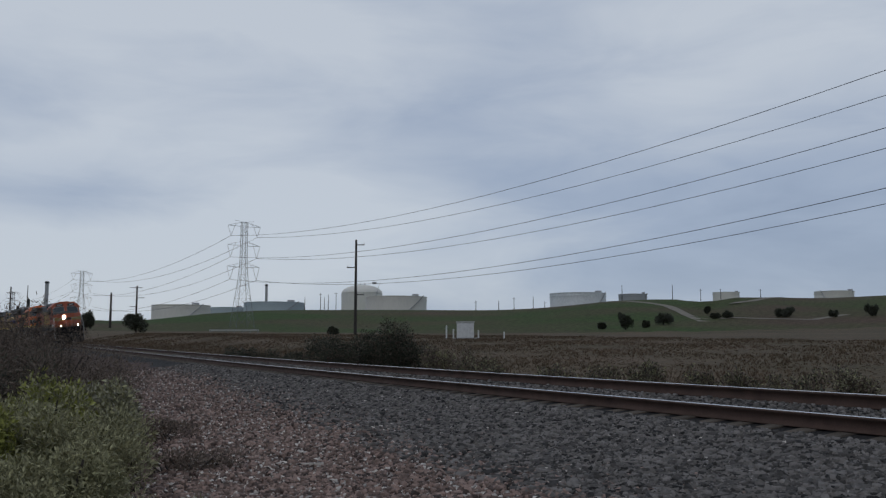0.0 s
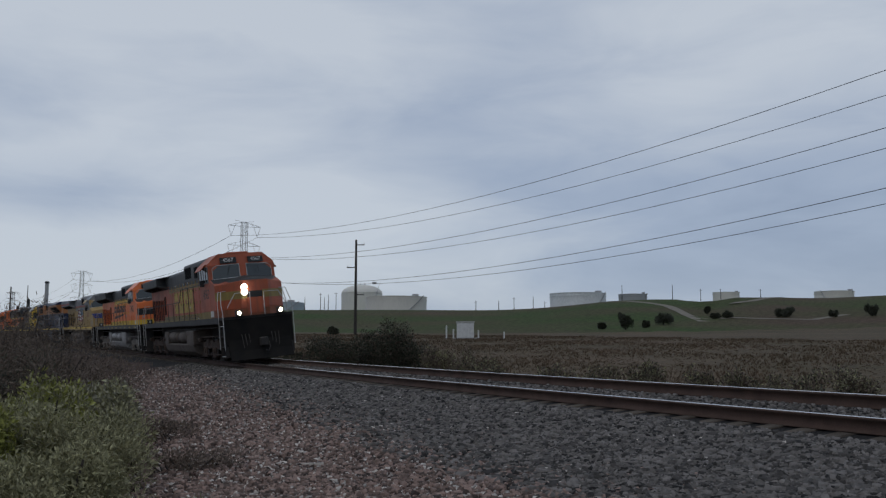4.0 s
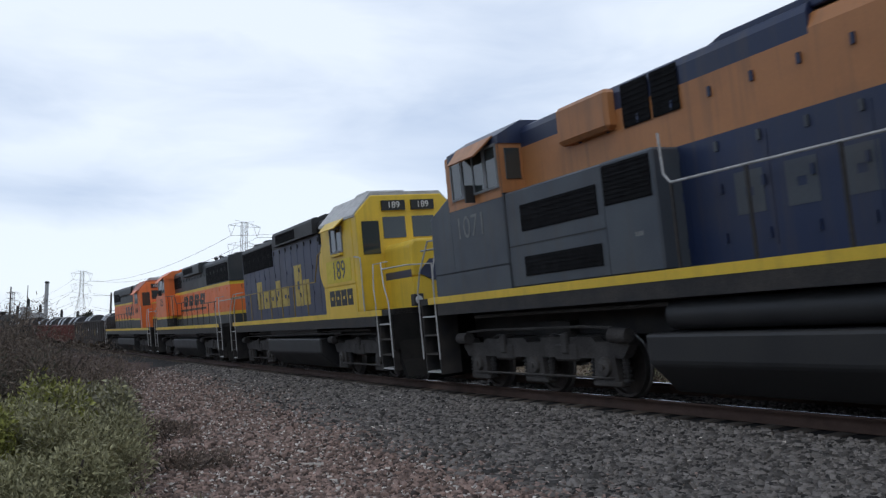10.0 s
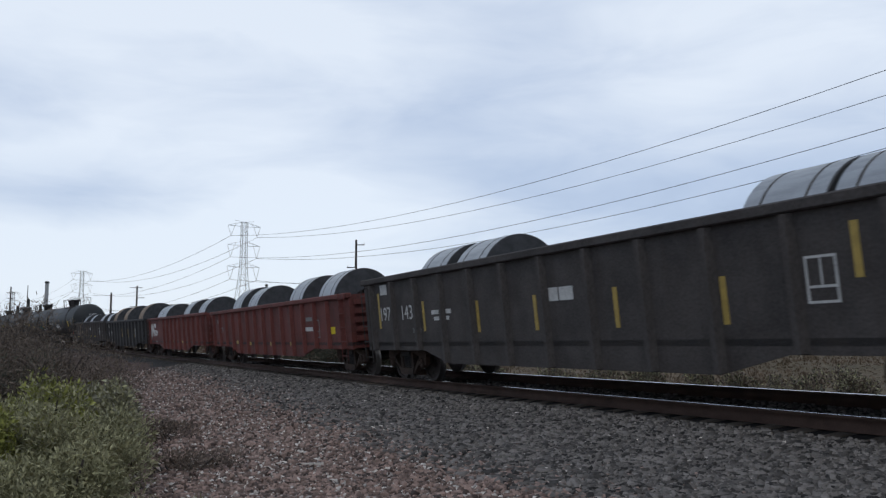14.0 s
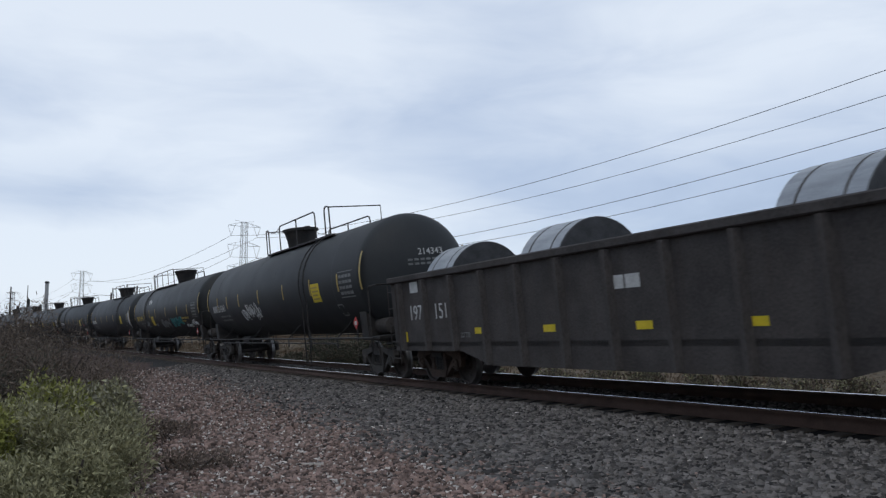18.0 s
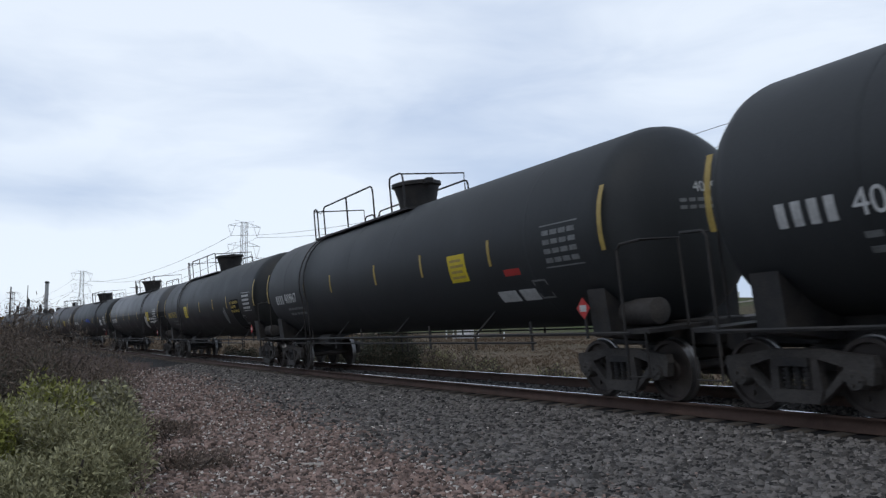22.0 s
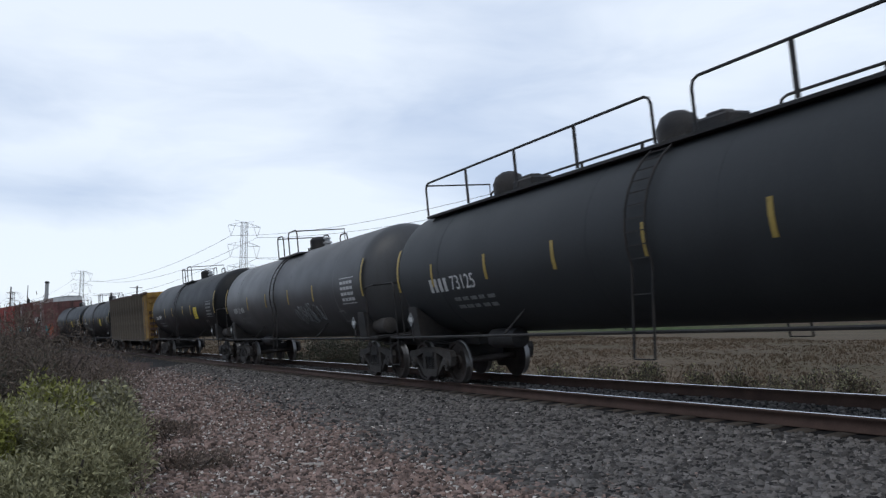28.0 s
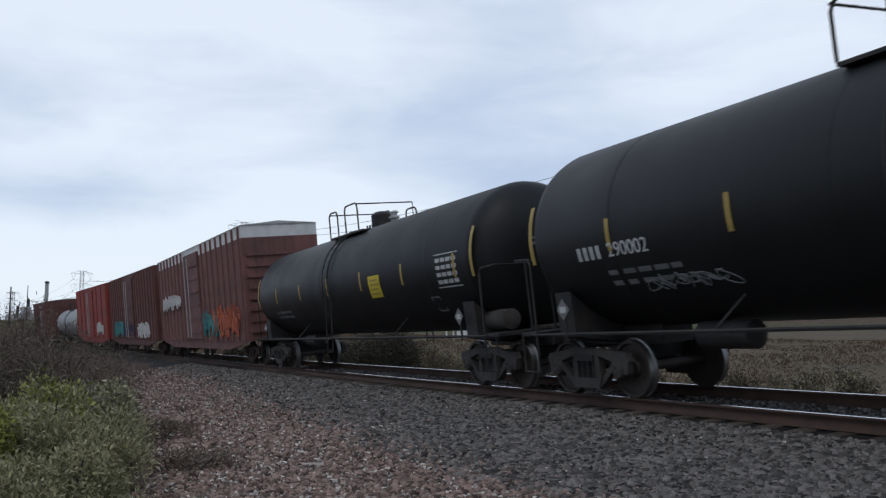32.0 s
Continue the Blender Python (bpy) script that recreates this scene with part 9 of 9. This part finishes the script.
    part("air_reservoir", Shape().turned([(1.2, 0.1), (1.3, 0.25), (2.2, 0.25), (2.3, 0.1)], "x", at=(0, -0.8, 0.8), n=14), M["steel_dark"], ob, smooth=True)
    scrap = rider("scrap_metal", mid, gap, pose(0, 0, 0), "tangled scrap metal strips heaped over the gondola's rim", "scrap metal", kind="stuff")
    rnd = random.Random(77)
    s = Shape()
    for i in range(340):
        x, yy, z = rnd.uniform(-h + 0.3, h - 0.3), rnd.uniform(-1.35, 1.35), top - 0.30 + rnd.uniform(0, 0.22)
        a, l = rnd.uniform(0, 6.28), rnd.uniform(0.12, 0.5)
        up = rnd.uniform(-0.1, 0.16)
        s.tube([(x, yy, z), (x + 0.5 * l * math.cos(a), yy + 0.5 * l * math.sin(a), z + up), (x + l * math.cos(a), yy + l * math.sin(a), z + up * 0.4)], rnd.uniform(0.012, 0.035), 4)
    s.box(-h + 0.08, h - 0.08, -1.42, 1.42, 1.1, top - 0.25)
    part("scrap_heap", s, M["rail"], scrap)


tall_hopper()


def boxcar(front, rear, label, mat, ribs, top=5.5, cap="white", seed=1, tags=()):
    L = front - rear
    gap, h, y = L - 4.6, L / 2 - 0.75, 1.52
    ob = vehicle("boxcar", front, rear, gap, label, "boxcar", "boxcars of the train")
    part("body", Shape().box(-h, h, -y, y, 1.0, top - 0.55), M[mat], ob)
    part("upper_side", Shape().box(-h, h, -y, y, top - 0.55, top - 0.06), M[cap], ob)
    part("roof", Shape().prism([(-y - 0.04, top - 0.07), (0, top + 0.06), (y + 0.04, top - 0.07)], -h - 0.04, h + 0.04), M["handrail"], ob)
    part("side_sill", Shape().prism([(-h, 1.0), (h, 1.0), (h - 3.2, 0.66), (-h + 3.2, 0.66)], -y + 0.03, -y + 0.08, "y").prism([(-h, 1.0), (h, 1.0), (h - 3.2, 0.66), (-h + 3.2, 0.66)], y - 0.08, y - 0.03, "y"), M[mat], ob)
    rib_me = Shape().prism([(-0.07, 0), (-0.04, 0.07), (0.04, 0.07), (0.07, 0)], 1.02, top - 0.12, "z").mesh("rib")
    rib_me.materials.append(M[mat])
    for sd in (-1, 1):
        for i in range(ribs):
            x = -h + 0.3 + (2 * h - 0.6) * i / (ribs - 1)
            if abs(x) < 1.75:
                continue
            o = new("rib", rib_me)
            o.parent = ob
            o.matrix_basis = pose(x, sd * y, 0, 0, 0, 0 if sd > 0 else 180)
        d = part("sliding_door", Shape().chamfer(-1.6, 1.6, min(sd * y, sd * (y + 0.09)), max(sd * y, sd * (y + 0.09)), 1.08, top - 0.35, 0.02), M[mat], ob)
        for k in range(6):
            z = 1.4 + k * (top - 2.1) / 5.5
            part("door_rib", Shape().box(-1.55, 1.55, min(sd * (y + 0.09), sd * (y + 0.13)), max(sd * (y + 0.09), sd * (y + 0.13)), z, z + 0.07), M[mat], d)
        for x in (-1.2, -0.4):
            part("door_bar", Shape().tube([(x, sd * (y + 0.16), 1.2), (x, sd * (y + 0.16), top - 0.5)], 0.025), M["handrail"], d)
        lad = Shape()
        for k in range(4):
            lad.tube([(h - 0.55, sd * (y + 0.1), 0.7 + 0.42 * k), (h - 0.1, sd * (y + 0.1), 0.7 + 0.42 * k)], 0.015, 4)
        part("ladder", lad, M[mat], ob)
    for sg in (-1, 1):
        for k in range(8):
            z = 1.3 + k * 0.42
            part("end_rib", Shape().box(min(sg * h, sg * (h + 0.07)), max(sg * h, sg * (h + 0.07)), -y + 0.15, y - 0.15, z, z + 0.16), M[mat], ob)
        freight_truck(ob, sg * gap / 2, "truck_rust")
        coupler(ob, sg * (L / 2 - 0.12))
    for x0, x1, z0, z1, mt, sdn in tags:
        if mt in ("teal", "orange", "stencil", "navy"):
            scrawl(ob, "graffiti", x0, x1, z0, z1, -y - 0.07, mt, sdn, max(4, int((x1 - x0) / 0.35)), 0.05)
    return ob


boxcar(-361.06, -381.21, "tall oxide red boxcar with white top and bright graffiti", "box_pink", 20, tags=[(4.0, 8.5, 1.1, 2.6, "orange", 41), (2.0, 5.0, 1.1, 2.4, "teal", 42), (-8.0, -3.0, 2.6, 3.4, "stencil", 43)])
boxcar(-381.21, -400.95, "tall dull red boxcar with white graffiti", "box_red", 20, cap="box_red", tags=[(3.0, 7.0, 1.1, 2.2, "stencil", 44), (-7.0, -3.0, 1.1, 2.4, "teal", 45), (-2.5, 1.5, 1.2, 2.3, "navy", 46)])
boxcar(-400.95, -419.78, "bright red smooth-sided boxcar", "box_bright", 8, cap="box_bright", tags=[(3.5, 6.5, 1.3, 2.4, "stencil", 47)])
boxcar(-436.42, -455.23, "dull brown boxcar at the end of the string", "box_red", 16, cap="box_red", top=5.2)


# ---- what moves ----
def motions():
    times = [i * 0.8 for i in range(41)]
    for ob, mid, gap, turned, *offset in MOVING:
        ride = offset[0] if offset else Matrix.Identity(4)
        walk(ob, [(t, vehicle_pose(mid, gap, turned, t) @ ride) for t in times])
    # the wheels roll: one of each kind is keyed, the others share its keys
    ticks = [i / FPS for i in range(int(SECONDS * FPS) + 1)]
    for (x, r, sense), wheels in SPINS.items():
        walk(wheels[0], [(t, Matrix.Translation((x, 0, r)) @ Matrix.Rotation(sense * advance(t) / r, 4, "Y")) for t in ticks])
        keys = wheels[0].animation_data
        for ob in wheels[1:]:
            ob.rotation_mode = "QUATERNION"
            ob.animation_data_create()
            ob.animation_data.action = keys.action
            ob.animation_data.action_slot = keys.action_slot


motions()
